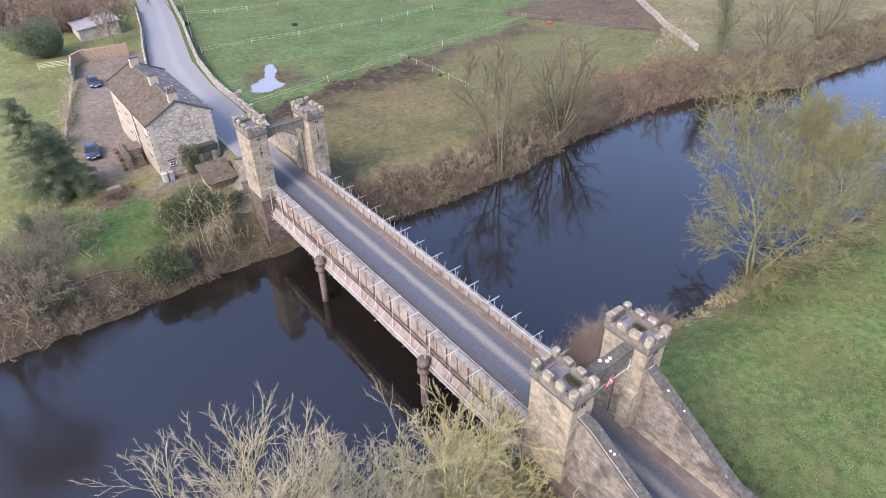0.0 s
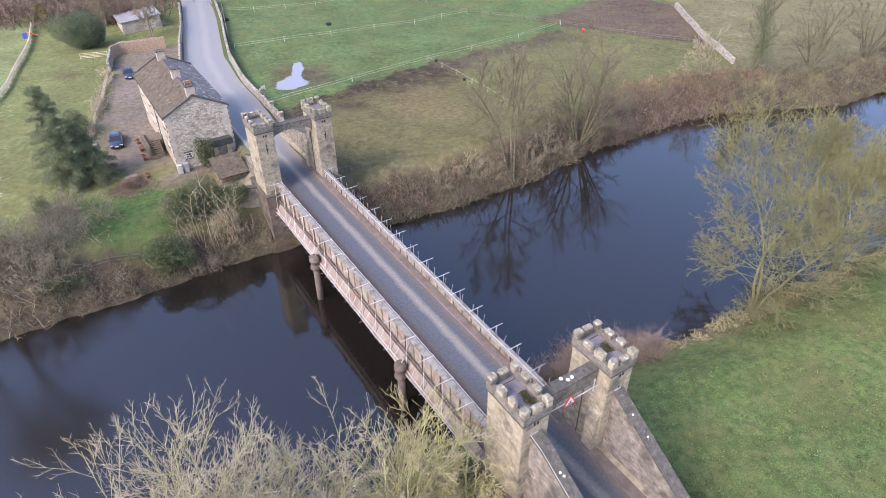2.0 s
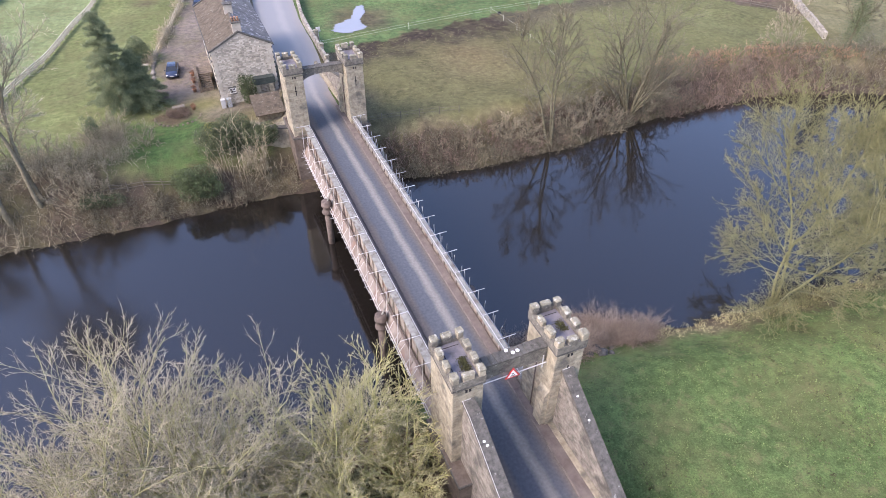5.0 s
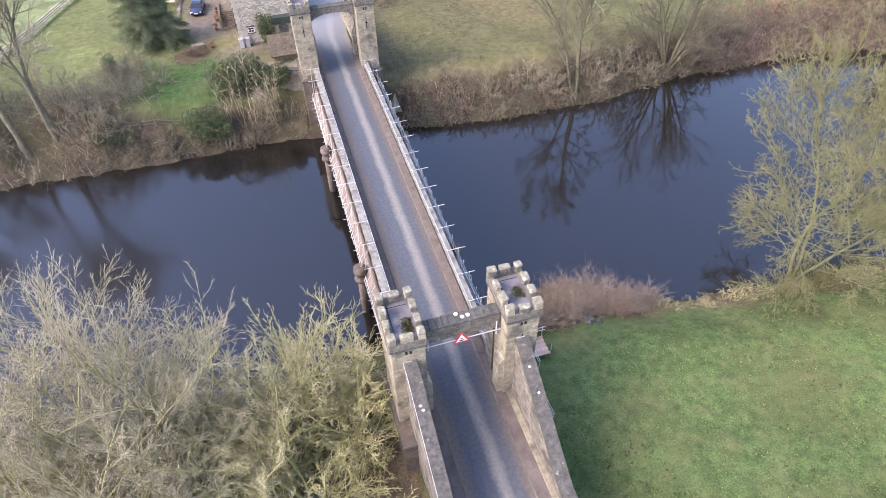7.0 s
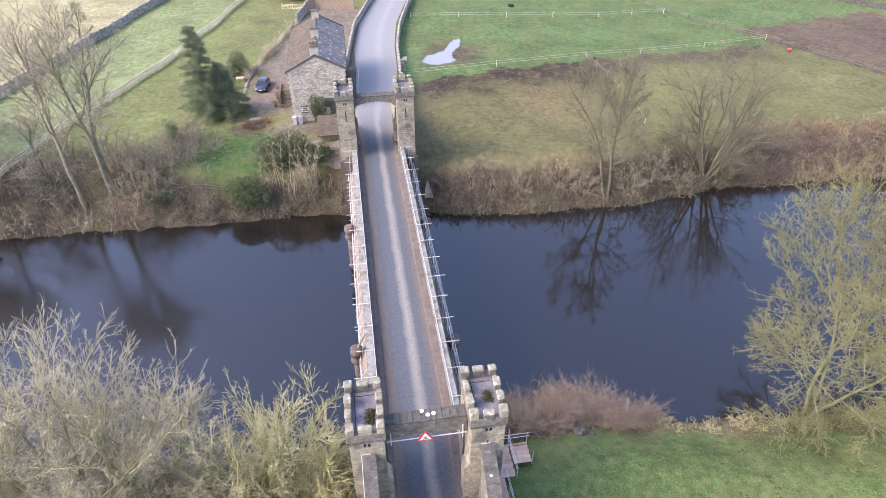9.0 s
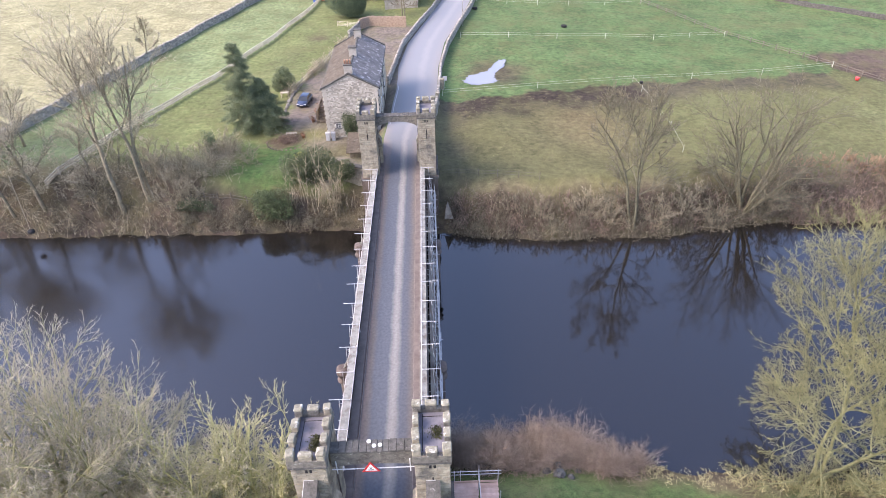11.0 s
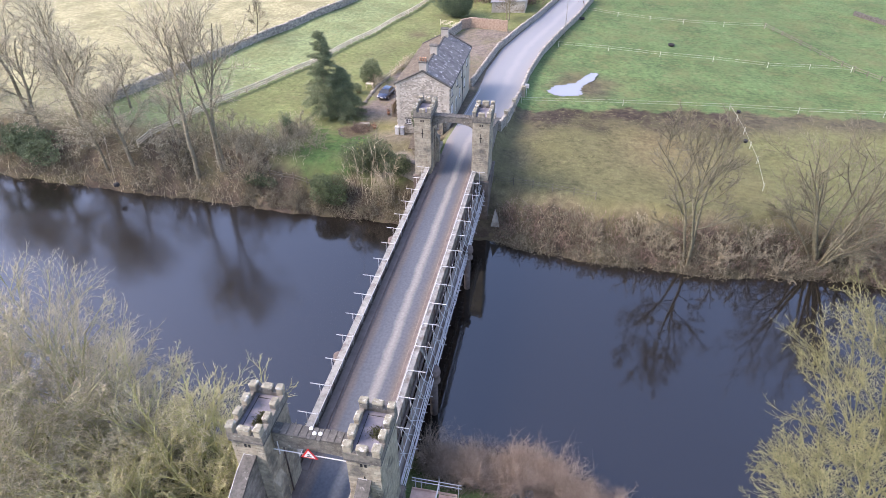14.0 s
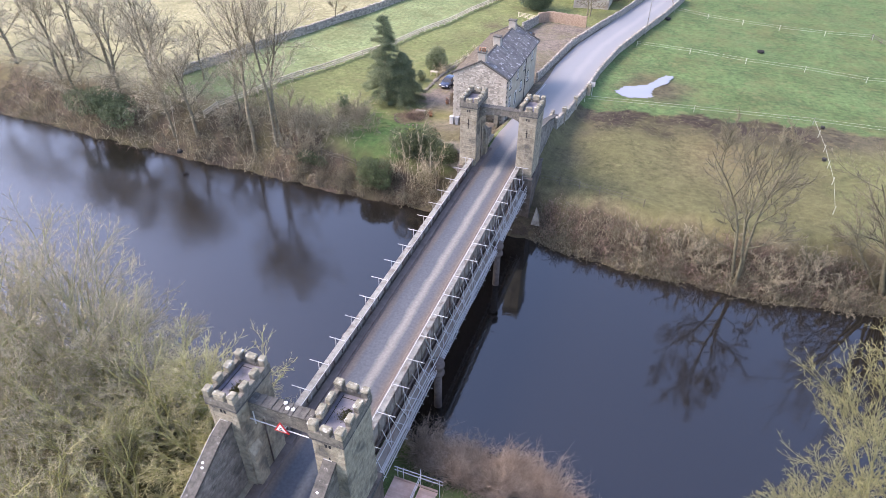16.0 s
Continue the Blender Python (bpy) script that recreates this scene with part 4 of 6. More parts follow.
def grow(seed, height, spread, leaders=9, counts=(8, 6, 5, 5), trunk_r=0.3, fork=0.0, trunks=1, reach=0.35, low=20.0, twig=0.022, tip=0.016, curl=0.08, rise=0.04, angle=(20, 44), lean=0.06, ratios=(0.46, 0.5, 0.46, 0.5), bare=0.3, girth=0.011, bias=1.0, fill=0.76, wide=(26, 62)):
    """Branch rows of a leafless tree. Leaders leave the ground (fork 0) or the trunks above fork and reach for a dome;
    each carries limbs, branches, twigs and tips that keep close to the way of their parent and lean outwards."""
    rng = np.random.default_rng(seed)
    rows = [[], [], [], [], []]
    least = (0.05, 0.03, twig, twig * 0.8, tip * 0.5)

    def run(p, d, length, r, level, pieces, lift):
        pts, dirs, rad = [p], [], []
        for i in range(pieces):
            d = d + rng.normal(size=d.shape) * curl * (0.8, 1.0, 1.3, 1.5, 1.0)[level]
            d[:, 2] += lift
            d /= np.linalg.norm(d, axis=1, keepdims=True)
            q = pts[-1] + d * (length / pieces)[:, None]
            r0, r1 = np.maximum(r * (1 - 0.75 * i / pieces), least[level]), np.maximum(r * (1 - 0.75 * (i + 1) / pieces), least[level] * 0.8)
            rows[level].append(np.column_stack([pts[-1], q, r0, r1]))
            pts.append(q), dirs.append(d), rad.append(r0)
        return np.stack(pts, 1), np.stack(dirs, 1), np.stack(rad, 1), length

    def children(parent, n, ratio, level, lo, pieces, angle=angle, fall=0.35):
        pts, dirs, rad, length = parent
        m, k = dirs.shape[:2]
        t = lo + (1 - lo) * (np.arange(n)[None] + rng.uniform(0.1, 0.95, (m, n))) / n
        i = np.minimum((t * k).astype(int), k - 1)
        f = (t * k - i)[..., None]
        row = np.arange(m)[:, None]
        at = pts[row, i] * (1 - f) + pts[row, i + 1] * f
        d, r = dirs[row, i], rad[row, i]
        u = np.cross(d, np.where(np.abs(d[..., 2:]) > 0.9, np.array([1.0, 0, 0]), np.array([0, 0, 1.0])))
        u /= np.linalg.norm(u, axis=-1, keepdims=True)
        w = np.cross(d, u)
        az = (np.arange(n)[None] * 2.4 + rng.uniform(0, 6.3, (m, 1)) + rng.normal(size=(m, n)) * 0.4)[..., None]
        a = np.radians(rng.uniform(*angle, (m, n)))[..., None]
        nd = d * np.cos(a) + (u * np.cos(az) + w * np.sin(az)) * np.sin(a)
        away = at - np.array([0, 0, height * 0.3])
        nd = nd + 0.22 * away / np.maximum(np.linalg.norm(away, axis=-1, keepdims=True), 0.1)
        nd /= np.linalg.norm(nd, axis=-1, keepdims=True)
        L = ratio * length[:, None] * rng.uniform(0.6, 1.15, (m, n)) * (1.1 - fall * t)
        return run(at.reshape(-1, 3), nd.reshape(-1, 3), L.ravel(), np.minimum(r * 0.66, 0.013 * L + 0.012).ravel(), level, pieces, rise)

    starts, ways = [], []
    if fork > 0:
        az = 2 * np.pi * (np.arange(trunks) + rng.uniform(0, 0.5, trunks)) / trunks
        k = lean * rng.uniform(0.6, 1.3, trunks)
        d = np.column_stack([k * np.cos(az), k * np.sin(az), np.ones(trunks)])
        foot = np.column_stack([0.4 * (trunks > 1) * np.cos(az), 0.4 * (trunks > 1) * np.sin(az), np.full(trunks, -0.4)])
        pts, dirs, rad, _ = run(foot, d, np.full(trunks, height * 0.84), np.full(trunks, trunk_r), 0, 12, 0.0)
    made = []
    for s in range(trunks if fork > 0 else 1):
        g = (np.arange(leaders) + rng.uniform(0.15, 0.85, leaders)) / leaders
        el = np.radians(low + (86 - low) * g ** bias)
        az = np.arange(leaders) * 2.39996 + rng.uniform(-0.35, 0.35, leaders) + s * 1.7
        way = np.column_stack([np.cos(az) * np.cos(el), np.sin(az) * np.cos(el), np.sin(el)])
        if fork > 0:
            t = (fork + (min(fork + reach, 0.97) - fork) * g) * 12
            i = np.minimum(t.astype(int), 11)
            at = pts[s, i] + (pts[s, i + 1] - pts[s, i]) * (t - i)[:, None]
            r = np.minimum(rad[s, i] * 0.62, 0.2)
        else:
            at = np.column_stack([0.35 * np.cos(az), 0.35 * np.sin(az), np.full(leaders, -0.4)])
            r = np.full(leaders, trunk_r)
        top = np.maximum(height - at[:, 2], 1.5)
        L = fill * rng.uniform(0.85, 1.1, leaders) / np.sqrt((np.cos(el) / spread) ** 2 + (np.sin(el) / top) ** 2)
        made.append(run(at, way, L, np.minimum(r, girth * L + 0.02), 0, 9, rise * 0.7))
    lead = tuple(np.concatenate([m[k] for m in made]) for k in range(4))
    l1 = children(lead, counts[0], ratios[0], 1, bare, 6, wide, 0.15)
    l2 = children(l1, counts[1], ratios[1], 2, 0.18, 4, angle, 0.25)
    l3 = children(l2, counts[2], ratios[2], 3, 0.15, 3)
    children(l3, counts[3], ratios[3], 4, 0.15, 1)
    rows = [np.concatenate(r) for r in rows]
    rows[4][:, 6] = tip
    return np.concatenate(rows[:2]), rows[2], rows[3], rows[4]


def tree(name, label, at, wood_fine, bark, twigs, turn=0.0, scale=1.0, group="", ivy=0, seed=1, thick=0.3):
    t = thing(name, label, "tree", at, group)
    t.rotation_euler = (0, 0, radians(turn))
    t.scale = (scale,) * 3
    wood, mid, fine, tips = wood_fine
    part("trunk", named(tubes(wood, 7), "trunk", bark), None, t)
    part("limbwork", named(tubes(mid, 4), "limbwork", bark), None, t, kind="stuff")
    part("crown", named(twig_mesh(fine, tips), "crown", twigs), None, t)
    if ivy:
        rng = np.random.default_rng(seed)
        w = np.array(wood[:ivy])
        k = rng.integers(0, len(w), 5200)
        f = rng.uniform(0, 1, (5200, 1))
        pts = w[k, :3] * (1 - f) + w[k, 3:6] * f + rng.normal(size=(5200, 3)) * (w[k, 6:7] + thick)
        part("ivy", named(leaves(pts, 0.22, rng), "ivy", IVY), None, t, "dark green ivy")
    return t


def named(me, name, mat):
    me.name = name
    me.materials.append(mat)
    return me


MOSSY = material("mossy_bark", (0.26, 0.25, 0.09), (0.46, 0.44, 0.19), 1.5, 0.95, 0.4, 8.0)
WILLOWTWIG = material("willow_twigs", (0.135, 0.132, 0.056), (0.24, 0.232, 0.105), 0.5, 0.95, 0.0, random_amount=0.3, island=True)
TWIG_NEAR = material("pale_tan_twigs", (0.265, 0.232, 0.155), (0.45, 0.40, 0.275), 0.5, 0.95, 0.0, random_amount=0.35, island=True)
BARK_NEAR = material("pale_mossy_bark", (0.20, 0.192, 0.085), (0.37, 0.352, 0.175), 1.5, 0.95, 0.4, 8.0)
BARK_OLIVE = material("olive_bark", (0.08, 0.074, 0.046), (0.165, 0.153, 0.095), 1.5, 0.95, 0.4, 8.0)
TWIG_DARK = material("dark_twigs", (0.10, 0.088, 0.06), (0.21, 0.187, 0.125), 0.5, 0.95, 0.0, random_amount=0.5, island=True)
WILLOWBARK = material("willow_bark", (0.10, 0.10, 0.046), (0.21, 0.205, 0.10), 1.5, 0.95, 0.4, 8.0)
IVY = material("ivy_leaves", (0.045, 0.06, 0.027), (0.12, 0.145, 0.065), 1.5, 0.6, 0.0, random_amount=0.35, island=True)
LAUREL = material("laurel_leaves", (0.042, 0.06, 0.025), (0.11, 0.14, 0.06), 1.2, 0.55, 0.0, random_amount=0.4, island=True)
NEEDLE = material("conifer_needles", (0.10, 0.128, 0.07), (0.215, 0.25, 0.13), 0.8, 0.8, 0.0, random_amount=0.35, island=True)
BANKGREEN = material("dull_green_leaves", (0.07, 0.095, 0.045), (0.17, 0.20, 0.10), 1.2, 0.6, 0.0, random_amount=0.4, island=True)
RUSSET = material("russet_leaves", (0.14, 0.07, 0.045), (0.26, 0.14, 0.08), 1.0, 0.85, 0.0, random_amount=0.3, island=True)
CEDAR = material("cedar_needles", (0.05, 0.076, 0.045), (0.125, 0.16, 0.088), 0.8, 0.8, 0.0, random_amount=0.35, island=True)
YELLOW = material("yellow_leaves", (0.20, 0.20, 0.05), (0.34, 0.32, 0.09), 1.0, 0.8, 0.0, random_amount=0.3, island=True)


def gz(x, y):
    return float(ground_z(np.array([x]), np.array([y]))[0])



# ---- gate towers ----
for side in (-1, 1):
    for y0, y1, near in ((-4.1, 0.0, True), (47.8, 52.2, False)):
        a, b_ = sorted((2.7 * side, 5.18 * side))
        tower(a, b_, y0, y1, 9.75, "square sandstone tower with lichened battlements" + (" beside the field" if near and side > 0 else " beside the bank trees" if near else " beside the cottage" if side < 0 else " beside the muddy plot"), near, side)
gate_lintel(-2.9, -2.0, 0.25)
gate_lintel(49.2, 50.2, 0.75)


# bare trees of the near bank
BARE = "leafless many-stemmed tree with pale twigs on the river bank"
for x, y, seed, h, r, n in ((-20.9, 1.6, 61, 22.0, 8.0, 26), (-26.4, 1.2, 12, 22.0, 8.6, 26), (-25.0, -6.5, 15, 19.5, 8.4, 22), (-19.6, -6.0, 17, 16.0, 7.2, 20), (-31.5, -2.5, 18, 19.0, 8.0, 20)):
    tree("bare_tree", BARE, (x, y, gz(x, y)), grow(seed, h, r, n, (7, 7, 6, 5), 0.2, low=14, twig=0.017, tip=0.014, ratios=(0.5, 0.5, 0.46, 0.5), rise=0.012, bias=1.0, angle=(22, 50), fill=0.68), BARK_NEAR, TWIG_NEAR, group="bare bank trees")
tree("bare_tree", "leafless mossy tree close beside the gate tower", (-10.2, 1.4, gz(-10.2, 1.4)), grow(13, 14.0, 5.6, 18, (7, 6, 5, 4), 0.15, low=18, curl=0.11, twig=0.016, tip=0.013, ratios=(0.44, 0.5, 0.48, 0.5), rise=0.02), MOSSY, TWIG_GOLD, group="bare bank trees")
tree("bare_tree", "leafless mossy tree on the bank below the tower", (-13.2, -0.8, gz(-13.2, -0.8)), grow(14, 15.6, 6.2, 18, (7, 6, 5, 5), 0.16, low=16, curl=0.11, twig=0.016, tip=0.013, ratios=(0.44, 0.5, 0.48, 0.5), rise=0.02), MOSSY, TWIG_MIX, group="bare bank trees")
tree("bare_tree", "leafless mossy tree below the wing wall", (-12.5, -7.5, gz(-12.5, -7.5)), grow(16, 13.0, 6.0, 16, (7, 6, 5, 5), 0.16, low=12, curl=0.11, twig=0.016, tip=0.013, ratios=(0.44, 0.5, 0.48, 0.5), rise=0.02), MOSSY, TWIG_GOLD, group="bare bank trees")
tree("bare_tree", "low mossy thorn tree at the foot of the wing wall", (-16.5, -11.0, gz(-16.5, -11)), grow(19, 11.5, 6.0, 16, (7, 6, 5, 5), 0.16, low=10, curl=0.11, twig=0.016, tip=0.013, ratios=(0.44, 0.5, 0.48, 0.5), rise=0.02), MOSSY, TWIG_MIX, group="bare bank trees")
tree("bare_tree", "leafless moss-green thorn leaning on the gate tower", (-7.9, -2.6, gz(-7.9, -2.6)), grow(20, 12.0, 4.0, 15, (7, 6, 5, 4), 0.13, low=25, curl=0.12, twig=0.016, tip=0.013, ratios=(0.44, 0.5, 0.48, 0.5), rise=0.02), MOSSY, TWIG_GOLD, group="bare bank trees")
# willows on the near bank
tree("willow_tree", "tall yellow-green willow rising over the river bank", (38.0, 4.0, gz(38.0, 4.0)), grow(21, 25.0, 9.4, 18, (8, 7, 6, 6), 0.18, 0.14, 3, 0.8, low=2, twig=0.012, tip=0.0125, curl=0.13, rise=0.03, lean=0.08, angle=(24, 58), girth=0.005, ratios=(0.46, 0.48, 0.44, 0.5), bare=0.35), WILLOWBARK, WILLOWTWIG, group="bank willows")
tree("willow_tree", "lower yellow-green willow on the field edge", (50.0, 2.2, gz(50, 2.2)), grow(22, 18.5, 8.4, 18, (8, 7, 6, 6), 0.16, 0.12, 2, 0.8, low=2, twig=0.012, tip=0.0125, curl=0.13, rise=0.03, lean=0.1, angle=(24, 58), girth=0.005, ratios=(0.46, 0.48, 0.44, 0.5), bare=0.35), WILLOWBARK, WILLOWTWIG, group="bank willows")
# far bank
tree("bank_tree", "slender leafless tree on the far bank", (32.3, 43.6, gz(32.3, 43.6)), grow(31, 21.0, 6.4, 8, (7, 6, 5, 6), 0.22, 0.22, 3, 0.75, low=25, twig=0.019, tip=0.013, curl=0.1, lean=0.12, ratios=(0.4, 0.48, 0.46, 0.5)), BARK_OLIVE, TWIG_DARK, group="far bank trees")
tree("bank_tree", "many-stemmed leafless tree leaning over the water", (49.0, 46.4, gz(49, 46.4)), grow(32, 20.5, 10.5, 14, (7, 6, 5, 5), 0.26, low=38, twig=0.019, tip=0.013, curl=0.09, ratios=(0.42, 0.5, 0.46, 0.5), girth=0.016), BARK_OLIVE, TWIG_DARK, group="far bank trees")
tree("bank_tree", "ivy-clad leafless tree beside the field wall", (97.0, 46.5, gz(97, 46.5)), grow(33, 16.0, 5.2, 9, (6, 5, 5, 4), 0.35, 0.22, 1, 0.7, low=30, twig=0.03, tip=0.02), BARK_OLIVE, TWIG_DARK, group="far bank trees", ivy=24, seed=3, thick=0.75)
tree("bank_tree", "leafless multi-stemmed tree above the river bend", (109, 42.0, gz(109, 42)), grow(34, 17.0, 6.5, 9, (6, 5, 5, 4), 0.3, low=42, twig=0.03, tip=0.02, girth=0.017), BARK_OLIVE, TWIG_DARK, group="far bank trees")
tree("bank_tree", "leafless multi-stemmed tree above the river bend", (122, 38.0, gz(122, 38)), grow(35, 18.0, 7.0, 9, (6, 5, 5, 4), 0.3, low=42, twig=0.03, tip=0.02, girth=0.017), BARK_OLIVE, TWIG_DARK, group="far bank trees")
tree("bank_tree", "pale twiggy sapling at the end of the field wall", (84.5, 49.8, gz(84.5, 49.8)), grow(36, 9.5, 4.4, 8, (6, 5, 5, 4), 0.12, low=30, twig=0.024), BARK, TWIG, group="far bank trees")
# tall trees along the far bank beyond the garden
tall = grow(41, 27.5, 7.4, 8, (8, 6, 5, 5), 0.40, 0.36, 1, 0.4, low=46, twig=0.02, tip=0.014, curl=0.1, rise=0.02, ratios=(0.5, 0.52, 0.46, 0.5), girth=0.010, bare=0.25, angle=(20, 48))
tall_b = grow(42, 27.0, 6.0, 6, (8, 6, 5, 5), 0.30, 0.36, 2, 0.4, low=48, twig=0.02, tip=0.014, curl=0.1, rise=0.02, lean=0.05, ratios=(0.5, 0.52, 0.46, 0.5), girth=0.010, bare=0.25, angle=(20, 48))
wide = grow(43, 17.0, 7.6, 9, (8, 6, 5, 5), 0.34, 0.2, 1, 0.5, low=22, twig=0.02, tip=0.014, curl=0.13, rise=0.02, ratios=(0.5, 0.52, 0.46, 0.5), bare=0.25, angle=(22, 52))
first = tree("tall_tree", "tall leafless tree with high crown on the far bank", (-41.0, 50.6, gz(-41, 50.6)), tall, BARK, TWIG_PALE, group="tall bank trees")
second = tree("tall_tree", "tall leafless tree with high crown on the far bank", (-37.0, 51.8, gz(-37, 51.8)), tall_b, BARK, TWIG_PALE, group="tall bank trees")
third = tree("bank_tree", "broad leafless tree with crooked limbs over the water", (-52.5, 51.0, gz(-52.5, 51)), wide, BARK, TWIG_PALE, group="far bank trees")
for x, y, turn, sc, src in [(-61, 54, 80, 1.2, third), (-72, 55, 200, 1.1, third), (-66, 58, 30, 0.85, first), (-88, 57, 250, 1.1, third), (-80, 62, 120, 0.9, first), (-47, 56, 70, 0.6, third), (-102, 60, 20, 1.1, third), (-57, 50.5, 10, 0.8, third), (-78, 52, 45, 1.0, third), (-92, 66, 160, 1.0, second), (-62, 66, 100, 0.7, third), (-118, 64, 60, 1.2, third), (-70, 64, 15, 0.8, third)]:
    copy_thing(src, Matrix.Translation((x, y, gz(x, y))) @ Matrix.Rotation(radians(turn), 4, "Z") @ Matrix.Scale(sc, 4))
shrub = grow(46, 7.0, 3.6, 8, (6, 5, 5, 4), 0.09, low=25, twig=0.022, curl=0.11)
first_shrub = tree("bank_shrub", "grey leafless shrub tree on the garden bank", (-33, 50.5, gz(-33, 50.5)), shrub, BARK, TWIG, group="bank shrubs")
for k, (x, y, sc) in enumerate(((-30.5, 50.8, 0.7), (-36, 54.5, 1.0), (-34, 57, 0.6), (-45, 52, 1.0), (-10.5, 49.8, 0.6), (-29, 56, 0.8), (-32, 53.5, 0.9), (-39, 57, 0.9), (-27.5, 61.5, 0.7), (-23.5, 57.5, 0.6), (-44, 58.5, 0.8), (26, 45.5, 0.8), (40, 45.5, 0.9), (56, 47.5, 0.8), (44, 44.0, 0.7), (20, 45.0, 0.6), (36, 44.0, 0.8), (29, 44.2, 0.7), (52, 46.0, 0.8))):
    copy_thing(first_shrub, Matrix.Translation((x, y, gz(x, y))) @ Matrix.Rotation(k * 1.1, 4, "Z") @ Matrix.Scale(sc, 4))
tree("field_tree", "small round leafless tree by the field wall", (-56.5, 107.0, gz(-56.5, 107)), grow(44, 9.5, 3.4, 9, (6, 5, 5, 4), 0.2, 0.28, 1, 0.6, low=25, twig=0.03), BARK, TWIG)
tree("yard_tree", "pale leafless tree behind the yard wall", (-1.5, 134.5, gz(-1.5, 134.5)), grow(45, 10.0, 3.8, 8, (6, 5, 5, 4), 0.2, 0.2, 2, 0.6, low=30, twig=0.03), BARK, TWIG_RED)
for k, (x, y) in enumerate(((-9, 150), (-28, 178), (-14, 176), (3, 170), (-40, 182))):
    copy_thing(bpy.data.objects["yard_tree"], Matrix.Translation((x, y, gz(x, y))) @ Matrix.Rotation(k * 1.3, 4, "Z"))


# ---- thickets ----
def thicket(name, label, seed, count, place, height, mat, spread=0.8, r=0.014, twigs=3):
    """Arching bare stems with side twigs, at the places that place(rng, count) gives."""
    rng = np.random.default_rng(seed)
    xy = place(rng, count)
    n = len(xy)
    z = ground_z(xy[:, 0], xy[:, 1])
    p = np.column_stack([xy, z - 0.1])
    h = height * rng.uniform(0.45, 1.2, (n, 1)) * np.clip(0.72 + 0.4 * np.sin(xy[:, :1] * 0.55 + seed) * np.cos(xy[:, 1:] * 0.8) + 0.4 * np.sin(xy[:, :1] * 1.7 + seed * 2.0), 0.3, 1.35)
    d = np.column_stack([rng.normal(size=(n, 2)) * spread * 0.5, np.ones(n)])
    d /= np.linalg.norm(d, axis=1, keepdims=True)
    rows, ends = [], []
    pts = [p]
    for i in range(4):
        d = d + rng.normal(size=(n, 3)) * 0.28 * spread - np.array([0, 0, 0.12 * i])
        d /= np.linalg.norm(d, axis=1, keepdims=True)
        q = pts[-1] + d * h / 3.2
        rows.append(np.column_stack([pts[-1], q, np.full(n, r * (1.6 - 0.32 * i)), np.full(n, r * (1.28 - 0.32 * i))]))
        pts.append(q)
        for _ in range(twigs if i else 1):
            f = rng.uniform(0, 1, (n, 1))
            a = pts[-2] * (1 - f) + q * f
            e = d * 0.6 + rng.normal(size=(n, 3)) * 0.75
            e[:, 2] += 0.25
            ends.append(np.column_stack([a, a + e * h * rng.uniform(0.10, 0.24, (n, 1)), np.full(n, r * 1.1), np.full(n, r * 0.3)]))
    return part(name, named(twig_mesh(np.concatenate(rows), np.concatenate(ends)), name, mat), None, None, label, kind="stuff")


def along_far(x0, x1, lo, hi):
    def place(rng, n):
        x = rng.uniform(x0, x1, n)
        return np.column_stack([x, lerp_line(FAR_SHORE, x) + lo + (hi - lo) * rng.beta(1.2, 1.5, n)])
    return place


def along_near(x0, x1, lo, hi):
    def place(rng, n):
        x = rng.uniform(x0, x1, n)
        return np.column_stack([x, lerp_line(NEAR_SHORE, x) - lo - (hi - lo) * rng.beta(1.2, 1.5, n)])
    return place


def blob(cx, cy, rx, ry):
    def place(rng, n):
        a, q = rng.uniform(0, 2 * np.pi, n), np.sqrt(rng.uniform(0, 1, n))
        return np.column_stack([cx + rx * q * np.cos(a), cy + ry * q * np.sin(a)])
    return place


def along_line(points, width):
    def place(rng, n):
        k = rng.uniform(0, len(points) - 1.001, n)
        i = k.astype(int)
        p = np.array(points, float)
        return p[i] + (p[i + 1] - p[i]) * (k - i)[:, None] + rng.normal(size=(n, 2)) * width
    return place


thicket("brambles", "tangled brown brambles on the far bank", 61, 4200, along_far(7, 62, -0.8, 5.4), 1.6, TWIG_DARK, r=0.022)
thicket("brambles", "pale dead stems on the far bank", 62, 300, along_far(7, 60, -0.8, 5.5), 1.7, TWIG, r=0.018)
thicket("brambles", "reddish bramble canes on the far bank", 72, 2400, along_far(7, 60, 0.3, 5.4), 1.5, TWIG_RED, r=0.022)
thicket("brambles", "dark purplish-brown scrub along the river bend", 63, 2100, along_far(55, 88, -1.0, 7.5), 2.0, TWIG_RED, r=0.028)
thicket("brambles", "russet bracken stems behind the bend scrub", 73, 600, along_far(58, 96, 5.5, 10.0), 1.3, TWIG_RUST, r=0.03)
thicket("bare_woods", "brown leafless woods beyond the yard", 74, 1500, along_line([(-75, 190), (-45, 178), (-20, 168), (8, 166)], 7.0), 7.0, TWIG_RED, 0.7, r=0.07, twigs=5)
thicket("bare_woods", "grey-brown saplings behind the outbuilding", 75, 350, along_line([(-12, 152), (-4, 153), (2, 152)], 1.6), 5.0, TWIG_RED, 0.7, r=0.05, twigs=5)
thicket("dead_bush", "reddish bush beside the gate tower", 76, 420, blob(-8.2, 1.4, 2.0, 1.8), 1.7, TWIG_RUST, 0.9)
thicket("brambles", "brown scrub beyond the river bend", 64, 2300, along_far(84, 150, 0.5, 10), 2.2, TWIG_DARK, r=0.035)
thicket("brambles", "tangled brown scrub below the garden", 65, 1900, along_far(-32, -5.6, 0.0, 4.0), 1.4, TWIG_DARK, r=0.024)
